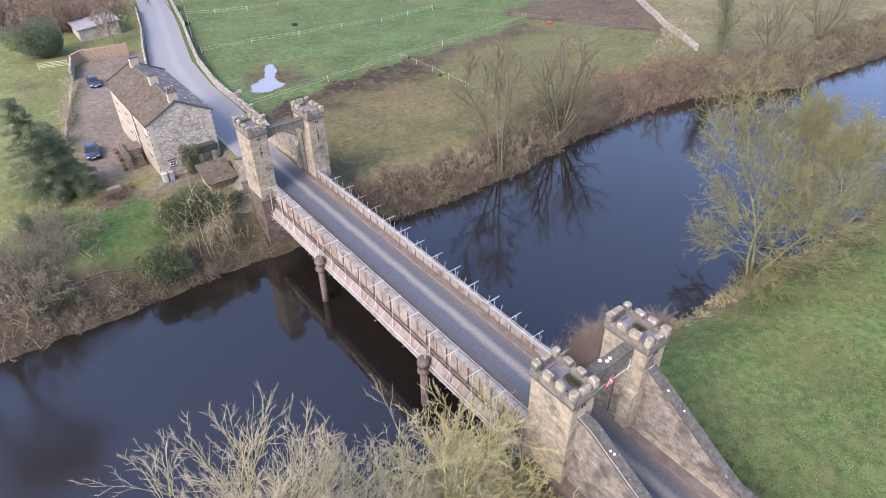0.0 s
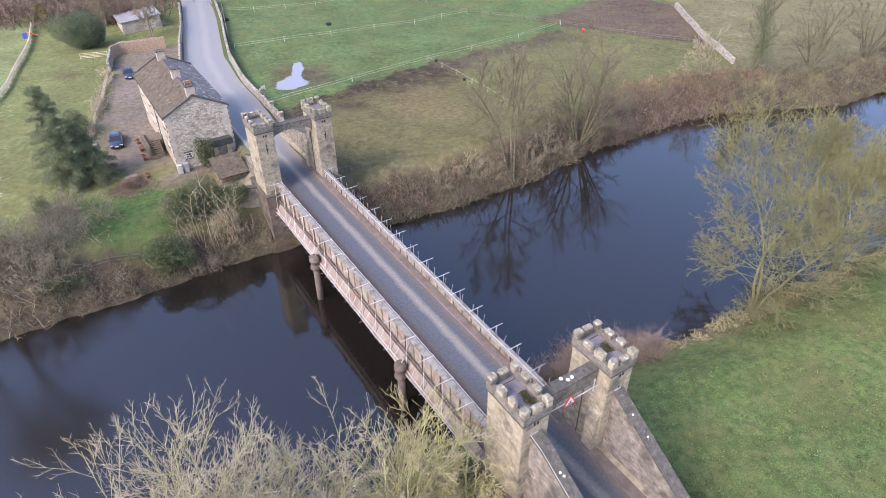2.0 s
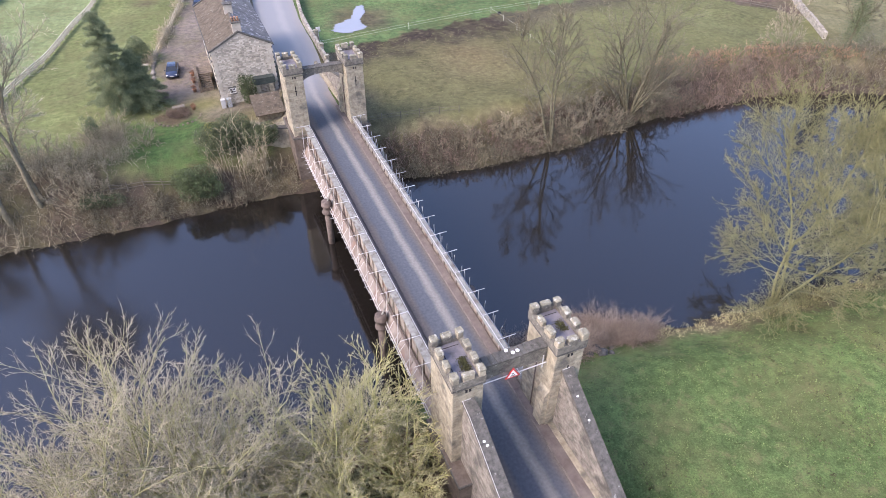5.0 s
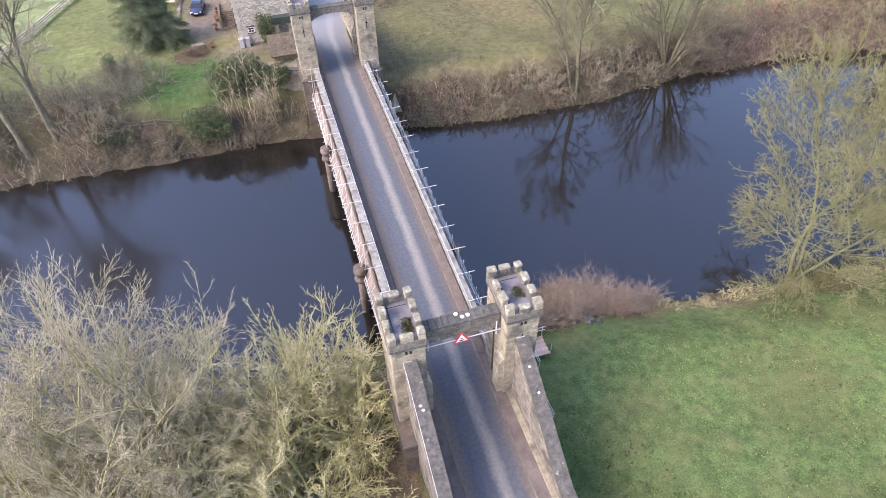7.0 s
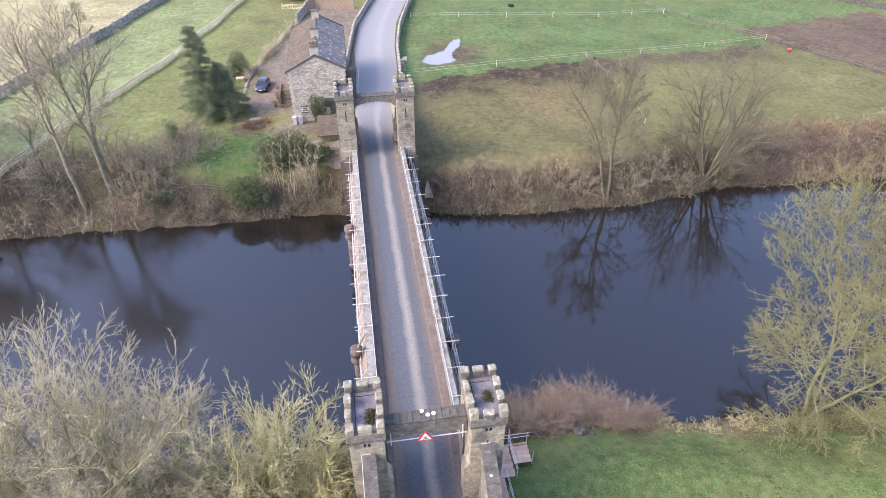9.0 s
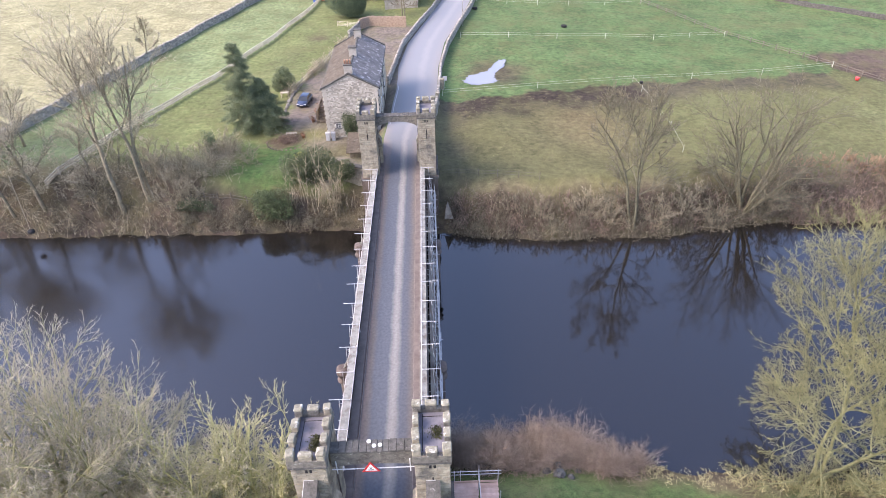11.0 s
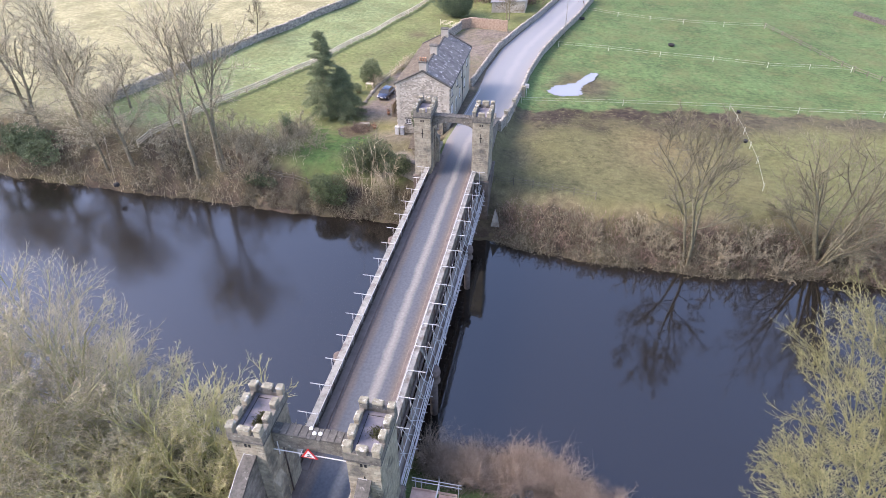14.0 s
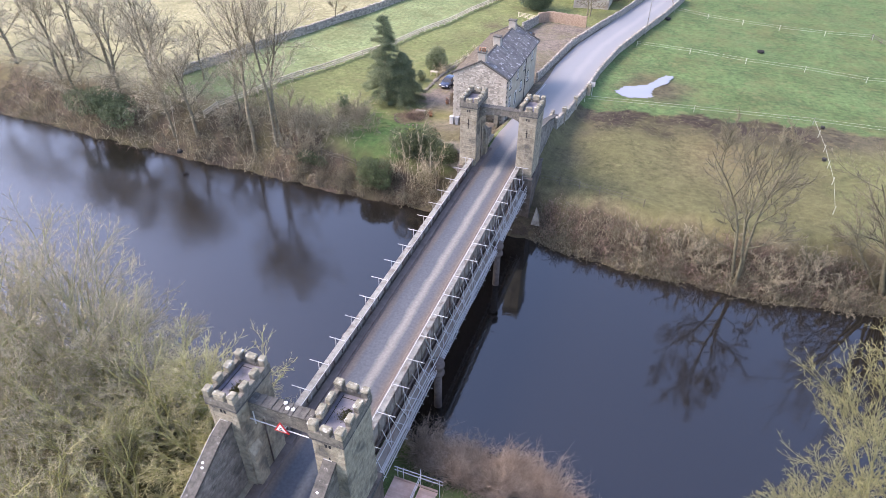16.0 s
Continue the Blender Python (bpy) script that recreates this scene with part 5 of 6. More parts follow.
thicket("brambles", "brown bank scrub under the tall trees", 66, 2600, along_far(-100, -29, -0.4, 8.0), 1.9, TWIG_DARK, r=0.022)
thicket("brambles", "pale twiggy scrub overhanging the water", 67, 450, along_far(-100, -32, -0.8, 5), 2.2, TWIG, r=0.022)
thicket("osier_scrub", "rounded reddish-brown osier bushes at the water edge", 68, 5200, blob(11.6, 7.2, 6.2, 2.4), 2.5, TWIG_OSIER, 1.0, r=0.010, twigs=6)
thicket("osier_scrub", "reddish-brown osier bushes at the water edge", 69, 1700, blob(19.6, 6.2, 3.6, 1.6), 2.1, TWIG_OSIER, 1.0, r=0.010, twigs=6)
thicket("undergrowth", "golden twiggy undergrowth under the near trees", 70, 1500, along_near(-40, -6, 0.0, 16), 2.2, TWIG_GOLD, 0.9, r=0.018)
thicket("dry_grass", "tufted dry grass along the near river edge", 56, 1500, along_near(17, 60, -0.6, 2.2), 0.8, TWIG_GOLD, 0.9)
thicket("undergrowth", "bare whips growing round the willow", 71, 420, blob(39, 3.2, 5.5, 2.2), 2.4, WILLOWTWIG, 0.8)


def evergreen(name, label, at, radii, count, size, mat, seed, cone=False, stem=0.12):
    """An evergreen shrub: short stems and a ragged mass of leaves in several lobes."""
    t = thing(name, label, "shrub" if not cone else "tree", at)
    rng = np.random.default_rng(seed)
    rx, ry, h = radii
    if cone:
        segs, pts = [], []
        z = h * 0.08
        while z < h * 0.97:
            k = z / h
            for j in range(6 if k < 0.75 else 4):
                az = rng.uniform(0, 2 * np.pi)
                L = rx * (1 - k) ** 0.8 * rng.uniform(0.5, 1.12) + 0.25
                end = np.array([L * math.cos(az), L * math.sin(az), z - 0.22 * L + rng.uniform(-0.1, 0.35)])
                p0 = np.array([0, 0, z])
                mid = (p0 + end) / 2 + (0, 0, 0.06 * L)
                segs += [(*p0, *mid, 0.035, 0.022), (*mid, *end, 0.022, 0.008)]
                n = max(10, int(count / (h / 0.3 * 5.4)))
                f = rng.beta(1.9, 1.0, (n, 1))
                q = np.where(f < 0.5, p0 + (mid - p0) * f * 2, mid + (end - mid) * (f * 2 - 1))
                pts.append(q + rng.normal(size=(n, 3)) * (0.26, 0.26, 0.11))
            z += h * 0.027 + 0.05
        pts = np.concatenate(pts)
        part("limbwork", named(tubes(segs, 4), "limbwork", BARK), None, t, kind="stuff")
        part("trunk", Build().tube((0, 0, -0.4), (0, 0, h * 0.98), stem, 0.02, 7), BARK, t)
    else:
        lobes = rng.uniform(-0.6, 0.6, (9, 3)) * (rx, ry, h * 0.35) + (0, 0, h * 0.52)
        k = rng.integers(0, 9, count)
        d = rng.normal(size=(count, 3))
        d /= np.linalg.norm(d, axis=1, keepdims=True)
        pts = lobes[k] + d * (rx * 0.55, ry * 0.55, h * 0.38) * rng.uniform(0.5, 1.05, (count, 1)) ** 0.5
        pts[:, 2] = np.maximum(pts[:, 2], 0.05)
        b = Build()
        for lx, ly, lz in lobes:
            b.tube((lx * 0.2, ly * 0.2, -0.3), (lx, ly, lz), 0.06, 0.02, 5)
        part("stem_wood", b, BARK, t, kind="stuff")
    part("foliage", named(leaves(pts, size, rng, 0.4), "foliage", mat), None, t)
    return t


evergreen("conifer", "tall ragged green spruce on the paddock edge", (-26.2, 70.0, gz(-26.2, 70)), (5.0, 5.0, 14.8), 95000, 0.16, NEEDLE, 81, True, 0.22)
evergreen("conifer", "lower bushy spruce beside the taller one", (-23.2, 71.0, gz(-23.2, 71)), (4.4, 4.4, 8.6), 65000, 0.16, NEEDLE, 82, True, 0.16)
evergreen("evergreen_bush", "round dark evergreen bush by the drive", (-23.2, 87.0, gz(-23.2, 87)), (2.4, 2.0, 4.3), 6000, 0.22, BANKGREEN, 83)
evergreen("evergreen_bush", "large spreading dark cedar behind the paddock gate", (-16.0, 136.0, gz(-16, 136)), (5.6, 5.0, 7.5), 30000, 0.24, CEDAR, 84)
evergreen("juniper", "slim dark juniper at the lawn edge", (-30.2, 61.5, gz(-30.2, 61.5)), (1.0, 1.0, 4.2), 2600, 0.18, BANKGREEN, 77)
evergreen("box_bush", "clipped round box bush by the drive", (-25.6, 79.4, gz(-25.6, 79.4)), (1.1, 1.1, 2.2), 1800, 0.16, BANKGREEN, 78)
evergreen("box_bush", "clipped round box bush by the drive", (-24.0, 81.4, gz(-24, 81.4)), (0.9, 0.9, 1.8), 1500, 0.16, BANKGREEN, 79)
evergreen("yellow_bush", "bright yellow-green garden bush", (-21.5, 166, gz(-21.5, 166)), (2.4, 2.2, 3.2), 1500, 0.4, YELLOW, 85)
evergreen("laurel", "glossy round laurel over the river bank", (-18.9, 48.6, gz(-18.9, 48.6)), (3.2, 2.2, 4.2), 7000, 0.22, LAUREL, 86)
evergreen("ivy_hedge", "dense dark ivy hedge covering the terrace wall", (-12.6, 52.8, gz(-12.6, 52.8) + 0.4), (4.6, 1.9, 5.2), 16000, 0.2, IVY, 87)
evergreen("ivy_hedge", "dark ivy hanging over the terrace wall", (-9.0, 52.0, gz(-9, 52.0) + 1.6), (2.2, 1.1, 3.4), 6000, 0.2, IVY, 97)
evergreen("laurel", "yellowish variegated shrub at the terrace corner", (-14.8, 55.2, gz(-14.8, 55.2)), (1.2, 1.0, 3.0), 1800, 0.18, YELLOW, 88)
evergreen("evergreen_bush", "small dark cypress against the gable", (-8.3, 64.8, gz(-8.3, 64.8)), (1.3, 1.0, 4.6), 2600, 0.22, IVY, 89)
evergreen("evergreen_bush", "dark evergreen scrub over the far water edge", (-71.0, 51.0, gz(-71.0, 51.0)), (6.5, 3.6, 6.0), 12000, 0.3, BANKGREEN, 90)
evergreen("evergreen_bush", "low dark laurel among bank scrub", (-30.5, 50.0, gz(-30.5, 50)), (3.0, 1.4, 2.0), 2500, 0.22, IVY, 91)
def tufts(name, label, seed, count, place, size, mat, blades=6, spread=0.18):
    """Small clumps of upright blades scattered on the ground."""
    rng = np.random.default_rng(seed)
    xy = np.repeat(place(rng, count), blades, 0)
    xy = xy + rng.normal(size=xy.shape) * spread
    pts = np.column_stack([xy, ground_z(xy[:, 0], xy[:, 1]) - 0.02])
    return part(name, named(leaves(pts, size, rng, -1.1), name, mat), None, None, label, kind="stuff")


def plot(x0, x1, y0, y1, cluster=0.0):
    def place(rng, n):
        if not cluster:
            return rng.uniform((x0, y0), (x1, y1), (n, 2))
        c = rng.uniform((x0, y0), (x1, y1), (max(6, n // 40), 2))
        return c[rng.integers(0, len(c), n)] + rng.normal(size=(n, 2)) * cluster
    return place


TUFT_DARK = material("dark_tufts", (0.045, 0.05, 0.022), (0.10, 0.105, 0.045), 1.0, 0.9, 0.0, random_amount=0.3, island=True)
TUFT_GREEN = material("green_tufts", (0.10, 0.14, 0.045), (0.17, 0.215, 0.075), 1.0, 0.9, 0.0, random_amount=0.3, island=True)
TUFT_STRAW = material("straw_tufts", (0.125, 0.118, 0.052), (0.205, 0.19, 0.09), 1.0, 0.9, 0.0, random_amount=0.3, island=True)
tufts("grass_tufts", "dark clods and rush tufts in the near field", 301, 1500, plot(9, 60, -28, -1, 2.2), 0.20, TUFT_DARK)
tufts("grass_tufts", "green grass tufts in the near field", 302, 3500, plot(6, 62, -30, 1.5), 0.15, TUFT_GREEN)
tufts("grass_tufts", "pale tufts in the muddy plot", 305, 2000, plot(8, 80, 53, 82), 0.14, TUFT_STRAW, 5)
thicket("dry_hedge", "pale dead hedge along the drive fence", 95, 700, along_line([(-21.8, 85), (-18.1, 99), (-14.2, 114)], 0.45), 1.4, TWIG, 0.8, r=0.03)
thicket("garden_shrubs", "dark bare shrub by the lawn", 96, 260, blob(-29.0, 62.0, 2.6, 2.0), 3.0, TWIG, 0.8, r=0.02)
thicket("garden_shrubs", "bare brown garden shrubs", 92, 260, blob(-18.9, 65.5, 2.2, 1.6), 1.3, TWIG_RED, 0.9)
thicket("garden_shrubs", "grey leafless shrubs on the slope beside the lawn", 98, 340, along_line([(-52, 55), (-42, 56), (-34, 56), (-28, 54)], 2.6), 2.4, TWIG, 0.9, r=0.02)
thicket("garden_shrubs", "bare pale garden shrubs on the lawn edge", 93, 170, blob(-28.5, 58, 3.0, 4.5), 2.6, TWIG, 0.9)
thicket("garden_shrubs", "pale bare saplings below the terrace", 94, 48, blob(-11.5, 50.1, 5.0, 1.0), 6.2, TWIG, 0.24, r=0.026, twigs=6)


# ---- fences and field walls ----
TIMBER = material("weathered_timber", (0.36, 0.32, 0.23), (0.56, 0.51, 0.39), 2.0, 0.9, 0.3, 12.0, random_amount=0.15)
TAPE = material("white_tape", (0.38, 0.39, 0.30), (0.50, 0.50, 0.40), 1.0, 0.6, 0.0)


DARKTIMBER = material("dark_timber", (0.085, 0.074, 0.056), (0.17, 0.148, 0.112), 2.0, 0.9, 0.3, 12.0)


def path_points(points, step):
    """Points at even steps along a line of corners."""
    out = []
    for (xa, ya), (xb, yb) in zip(points, points[1:]):
        n = max(1, round(math.hypot(xb - xa, yb - ya) / step))
        out += [(xa + (xb - xa) * i / n, ya + (yb - ya) * i / n) for i in range(n)]
    return out + [points[-1]]


def rail_fence(label, points, step=2.2, heights=(0.4, 0.75, 1.1), post_h=1.25, thick=0.06, wide=0.05, mat=None):
    t = thing("rail_fence", label, "fence")
    pts = path_points(points, step)
    for x, y in pts:
        z = gz(x, y)
        part("post", Build().box(x - thick, x + thick, y - thick, y + thick, z - 0.4, z + post_h, c=0.015), mat or TIMBER, t)
    for (xa, ya), (xb, yb) in zip(pts, pts[1:]):
        za, zb = gz(xa, ya), gz(xb, yb)
        for h in heights:
            part("rail", Build().tube((xa, ya, za + h), (xb, yb, zb + h), wide, wide, 4), mat or TIMBER, t)
    return t


def tape_fence(label, points, step=7.5, heights=(0.65, 1.1)):
    t = thing("tape_fence", label, "fence", group="white tape fences")
    pts = path_points(points, step)
    for x, y in pts:
        z = gz(x, y)
        part("post", Build().tube((x, y, z - 0.3), (x, y, z + 1.25), 0.05, 0.045, 6), TAPE, t)
    for (xa, ya), (xb, yb) in zip(pts, pts[1:]):
        za, zb = gz(xa, ya), gz(xb, yb)
        for h in heights:
            part("tape", Build().tube((xa, ya, za + h), (xb, yb, zb + h), 0.016, 0.016, 4), TAPE, t)
    return t


rail_fence("pale timber post and rail fence across the paddock", [(-52.6, 53.6), (-49.2, 64.4), (-44.8, 77), (-38.4, 93.4), (-31.4, 118), (-25.5, 146), (-24, 160)], 2.6, wide=0.12, thick=0.11)
rail_fence("timber fence above the river bank", [(-31, 51.4), (-25, 50.8), (-20.6, 50.3)], 1.8, (0.5, 1.0), 1.4, mat=DARKTIMBER)
rail_fence("grey timber fence beside the drive", [(-21.2, 86), (-17.5, 100), (-13.8, 115)], 2.0, (0.5, 1.0), 1.3)
rail_fence("timber field gate and rails beside the yard", [(-17.5, 128), (-12.4, 126)], 2.5, (0.3, 0.6, 0.9, 1.2), 1.35)
rail_fence("dark timber fence round the ploughed plot", [(87, 94.5), (95, 81), (103, 68)], 3.2, (0.55, 1.0), 1.25, mat=DARKTIMBER)
rail_fence("dark timber fence beyond the pasture", [(61.5, 143), (72, 118), (87, 94.5)], 3.2, (0.55, 1.0), 1.25, 0.08, 0.06, DARKTIMBER)
rail_fence("wire and post fence at the bank top", [(5.6, 52.3), (14, 51.2), (20, 50.2)], 2.6, (0.5, 1.0), 1.2, 0.05, 0.02, DARKTIMBER)
tape_fence("white electric tape fence across the pasture", [(6.8, 80.5), (25, 84.8), (44, 87.6), (56, 88.8), (71, 91.0), (87, 94.2)], 14.0)
tape_fence("white electric tape fence across the pasture", [(12, 116.6), (34, 114.4), (56, 113.4), (73, 115.0)], 9.5)
tape_fence("white electric tape fence across the pasture", [(18, 146.5), (42, 142.0), (61.5, 142.5)], 9.5)
tape_fence("white electric tape fence between muddy plots", [(44, 87.6), (44.6, 77.5), (44.6, 67), (43.6, 58)], 6.5, (0.9,))


DRYSTONE = material("dry_stone", (0.18, 0.165, 0.135), (0.38, 0.35, 0.295), 1.8, 0.95, 0.6, 9.0, random_amount=0.25, island=True)


def stone_wall(name, label, points, height=1.15, thick=0.5, mat=None, seed=1, follow=None, step=0.7):
    """A dry-stone wall: uneven blocks along a line, with upright cap stones."""
    t = thing(name, label, "wall")
    rng = random.Random(seed)
    pts = path_points(points, step)
    b, caps = Build(), Build()
    for (xa, ya), (xb, yb) in zip(pts, pts[1:]):
        z = min(gz(xa, ya), gz(xb, yb)) if follow is None else follow((ya + yb) / 2)
        ang = math.degrees(math.atan2(yb - ya, xb - xa))
        L, cx, cy = math.hypot(xb - xa, yb - ya), (xa + xb) / 2, (ya + yb) / 2
        zz = z - 0.5
        while zz < z + height - 0.05:
            hh = rng.uniform(0.2, 0.3)
            o = rng.uniform(-0.03, 0.03)
            th = thick / 2 + rng.uniform(-0.02, 0.03)
            b.box(cx - L / 2 + o, cx + L / 2 + o - 0.02, cy - th, cy + th, zz, zz + hh - 0.012, ang, (cx, cy))
            zz += hh
        for i in range(2):
            o = (i - 0.5) * L * 0.5
            k = rng.uniform(0.12, 0.2)
            caps.box(cx + o - L * 0.23, cx + o + L * 0.23, cy - thick * 0.42, cy + thick * 0.42, zz - 0.01, zz + k, ang, (cx, cy), c=0.03)
    part("stones", b, mat or DRYSTONE, t, kind="stuff")
    part("cap_stones", caps, mat or DRYSTONE, t, kind="stuff")
    return t


stone_wall("field_wall", "grey dry-stone wall along the pale field", [(-68, 66), (-65.7, 73.5), (-58.4, 101), (-50, 128), (-43.9, 148), (-38, 170)], 1.5, 0.7, seed=2)
stone_wall("field_wall", "pale dry-stone wall down to the river", [(124, 89.5), (109.5, 70), (99, 53)], 1.15, 0.6, seed=3)
stone_wall("field_wall", "dark far field wall and hedge", [(88, 162), (104, 138), (130, 110)], 0.9, 0.5, COPING, seed=4)
rz = lambda y: float(lerp_line(ROAD_Z, y))
stone_wall("road_wall", "stone wall along the road with uneven caps", [(4.6, 66), (5.5, 72), (6.2, 82), (7.0, 96), (8.9, 110), (12.1, 124), (15.6, 138), (19.6, 158)], 1.1, 0.5, seed=5, follow=rz)
stone_wall("road_wall", "stone wall between yard and road", [(-3.4, 87.5), (-2.5, 97), (-1.1, 110), (2.2, 124), (6.0, 138), (10.2, 157)], 1.2, 0.45, seed=6, follow=rz)
BRICK = material("warm_brown_stone", (0.24, 0.17, 0.115), (0.40, 0.30, 0.215), 3.0, 0.9, 0.4, 14.0)
stone_wall("yard_wall", "warm brown wall closing the yard", [(-11.8, 124.5), (-9.7, 126.6), (-0.6, 125.2)], 2.2, 0.45, BRICK, seed=7)
stone_wall("yard_wall", "low stone wall along the yard edge", [(-11.8, 124.5), (-13.6, 116.5)], 1.8, 0.45, seed=8)


# ---- house details ----
GLASS = bpy.data.materials.new("window_glass")
GLASS.use_nodes = True
gb = GLASS.node_tree.nodes["Principled BSDF"]
gb.inputs["Base Color"].default_value = (0.02, 0.025, 0.03, 1)
gb.inputs["Roughness"].default_value = 0.08
FRAME = material("white_paint", (0.66, 0.65, 0.61), (0.80, 0.79, 0.75), 3.0, 0.5, 0.0)
DARKWOOD = material("dark_painted_door", (0.03, 0.04, 0.035), (0.06, 0.07, 0.06), 3.0, 0.5, 0.0)


def window(parent, side, y, z, w, h, axis="x", at=0.0):
    """A sash window proud of the wall: frame, two panes, sill. side: which way it faces."""
    wdw = new("window")
    wdw.parent = parent
    e = 0.07

    def slab(y0, y1, z0, z1, d0, d1):
        if axis == "x":
            a, b = sorted((at + side * d0, at + side * d1))
            return Build().box(a, b, y0, y1, z0, z1)
        a, b = sorted((at + side * d0, at + side * d1))
        return Build().box(y0, y1, a, b, z0, z1)

    f = slab(y - w / 2, y - w / 2 + e, z, z + h, -0.02, 0.05)
    for s in (slab(y + w / 2 - e, y + w / 2, z, z + h, -0.02, 0.05), slab(y - w / 2 + e, y + w / 2 - e, z + h - e, z + h, -0.02, 0.05), slab(y - w / 2 + e, y + w / 2 - e, z, z + e, -0.02, 0.05), slab(y - w / 2 + e, y + w / 2 - e, z + h / 2 - 0.03, z + h / 2 + 0.03, -0.02, 0.045), slab(y - 0.02, y + 0.02, z + e, z + h - e, -0.02, 0.04)):
        f.add(s.v, s.f)
    part("window_frame", f, FRAME, wdw)
    for z0 in (z + e, z + h / 2 + 0.03):
        part("pane", slab(y - w / 2 + e, y + w / 2 - e, z0, z0 + h / 2 - e - 0.03, -0.02, 0.012), GLASS, wdw)
    part("sill", slab(y - w / 2 - 0.12, y + w / 2 + 0.12, z - 0.14, z - 0.01, -0.02, 0.14), COPING, wdw)
    part("lintel", slab(y - w / 2 - 0.15, y + w / 2 + 0.15, z + h, z + h + 0.24, -0.02, 0.03), COPING, wdw)


def door(parent, side, y, z, at):
    d = new("door")
    d.parent = parent
    a, b = sorted((at - side * 0.02, at + side * 0.05))
    part("door_leaf", Build().box(a, b, y - 0.45, y + 0.45, z, z + 2.05), DARKWOOD, d)
    a, b = sorted((at - side * 0.02, at + side * 0.07))
    part("door_frame", Build().box(a, b, y - 0.57, y - 0.45, z, z + 2.17).box(a, b, y + 0.45, y + 0.57, z, z + 2.17).box(a, b, y - 0.45, y + 0.45, z + 2.05, z + 2.17), FRAME, d)


CREAM = material("cream_render", (0.30, 0.262, 0.195), (0.43, 0.385, 0.30), 0.9, 0.85, 0.2, 8.0, (0.36, 0.30, 0.22), 0.5, 0.62)
BLACKPIPE = material("black_pipe", (0.02, 0.02, 0.02), (0.04, 0.04, 0.04), 3.0, 0.5, 0.0)
POT = material("clay_pot", (0.32, 0.17, 0.10), (0.45, 0.27, 0.18), 4.0, 0.85, 0.2)


def house():
    t = thing("house", "long stone cottage with mossy stone-slate roof", "house")
    x0, x1, y0, y1, e, r = -12.3, -3.7, 66.0, 86.5, 5.75, 8.0
    xm = (x0 + x1) / 2
    part("wall", Build().box(x0, x1, y0, y1, -3, e), RUBBLE, t, "coursed rubble stone walls")
    part("gable", Build().prism([(x0, e), (x1, e), (xm, r - 0.05)], y0, y1, "y"), RUBBLE, t)
    courses(t, "y", y0 - 0.01, x0, x1, -2.9, r, 41, 0.21, 0.32, 0.1, top=lambda u: r - 0.12 - (r - e) * abs(u - xm) / (xm - x0), mat=HOUSESTONE)
    for k in range(22):
        for xq in (x0 + 0.2, x1 - 0.2):
            w = 0.34 if k % 2 else 0.22
            part("quoin", Build().box(xq - w, xq + w, y0 - 0.1, y0 + 0.3, -2.8 + k * 0.39, -2.42 + k * 0.39, c=0.02), HOUSESTONE, t)
    part("render_coat", Build().box(x0 - 0.04, x0 + 0.02, y0 + 0.05, y1 - 0.05, -3, e - 0.05), CREAM, t, "cream rendered yard side")
    part("render_coat", Build().box(x1 - 0.02, x1 + 0.04, y0 + 0.05, y1 - 0.05, -3, e - 0.05), CREAM, t, "cream rendered road side")
    # roofs of stone slates in overlapping courses
    for s in (-1, 1):
        xe = x0 - 0.32 if s < 0 else x1 + 0.32
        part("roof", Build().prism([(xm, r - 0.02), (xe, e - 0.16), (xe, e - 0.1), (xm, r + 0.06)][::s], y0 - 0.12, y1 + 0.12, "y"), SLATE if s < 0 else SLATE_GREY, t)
        n = 15
        rng = random.Random(20 + s)
        for k in range(n):
            f0, f1 = k / n, (k + 1.12) / n
            xa, za = xe + (xm - xe) * f0, e - 0.1 + (r + 0.06 - e + 0.1) * f0
            xb, zb = xe + (xm - xe) * min(f1, 1), e - 0.1 + (r + 0.06 - e + 0.1) * min(f1, 1)
            b = Build()
            y = y0 - 0.15
            while y < y1 + 0.1:
                w = rng.uniform(0.45, 0.85)
                ye = min(y + w - 0.015, y1 + 0.15)
                h = rng.uniform(0.04, 0.07)
                b.add([(xa, y, za), (xa, ye, za), (xb, ye, zb), (xb, y, zb), (xa, y, za + h), (xa, ye, za + h), (xb, ye, zb + 0.012), (xb, y, zb + 0.012)], [(4, 5, 6, 7), (0, 1, 5, 4), (1, 2, 6, 5), (3, 0, 4, 7)] if s > 0 else [(7, 6, 5, 4), (4, 5, 1, 0), (5, 6, 2, 1), (7, 4, 0, 3)])
                y += w
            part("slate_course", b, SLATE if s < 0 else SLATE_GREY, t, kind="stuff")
        part("gutter", Build().tube((xe - 0.05 * s * -1, y0 - 0.1, e - 0.2), (xe + 0.05 * s, y1 + 0.1, e - 0.2), 0.07), BLACKPIPE, t)
        for y in (y0 + 0.25, (y0 + y1) / 2 + s * 2):
            xw = x0 - 0.1 if s < 0 else x1 + 0.1
            part("downpipe", Build().tube((xw, y, -2.4), (xw, y, e - 0.2), 0.06), BLACKPIPE, t)
    part("ridge_tiles", Build().prism([(xm - 0.22, r - 0.02), (xm + 0.22, r - 0.02), (xm + 0.1, r + 0.14), (xm - 0.1, r + 0.14)], y0 - 0.15, y1 + 0.15, "y"), COPING, t)
    for yy in (y0 - 0.2, y1 - 0.12):
        for s in (-1, 1):
            xe = x0 - 0.35 if s < 0 else x1 + 0.35
            part("verge_coping", Build().prism([(xm, r + 0.02), (xe, e - 0.14), (xe, e + 0.12), (xm, r + 0.26)][::s], yy, yy + 0.32, "y"), COPING, t)
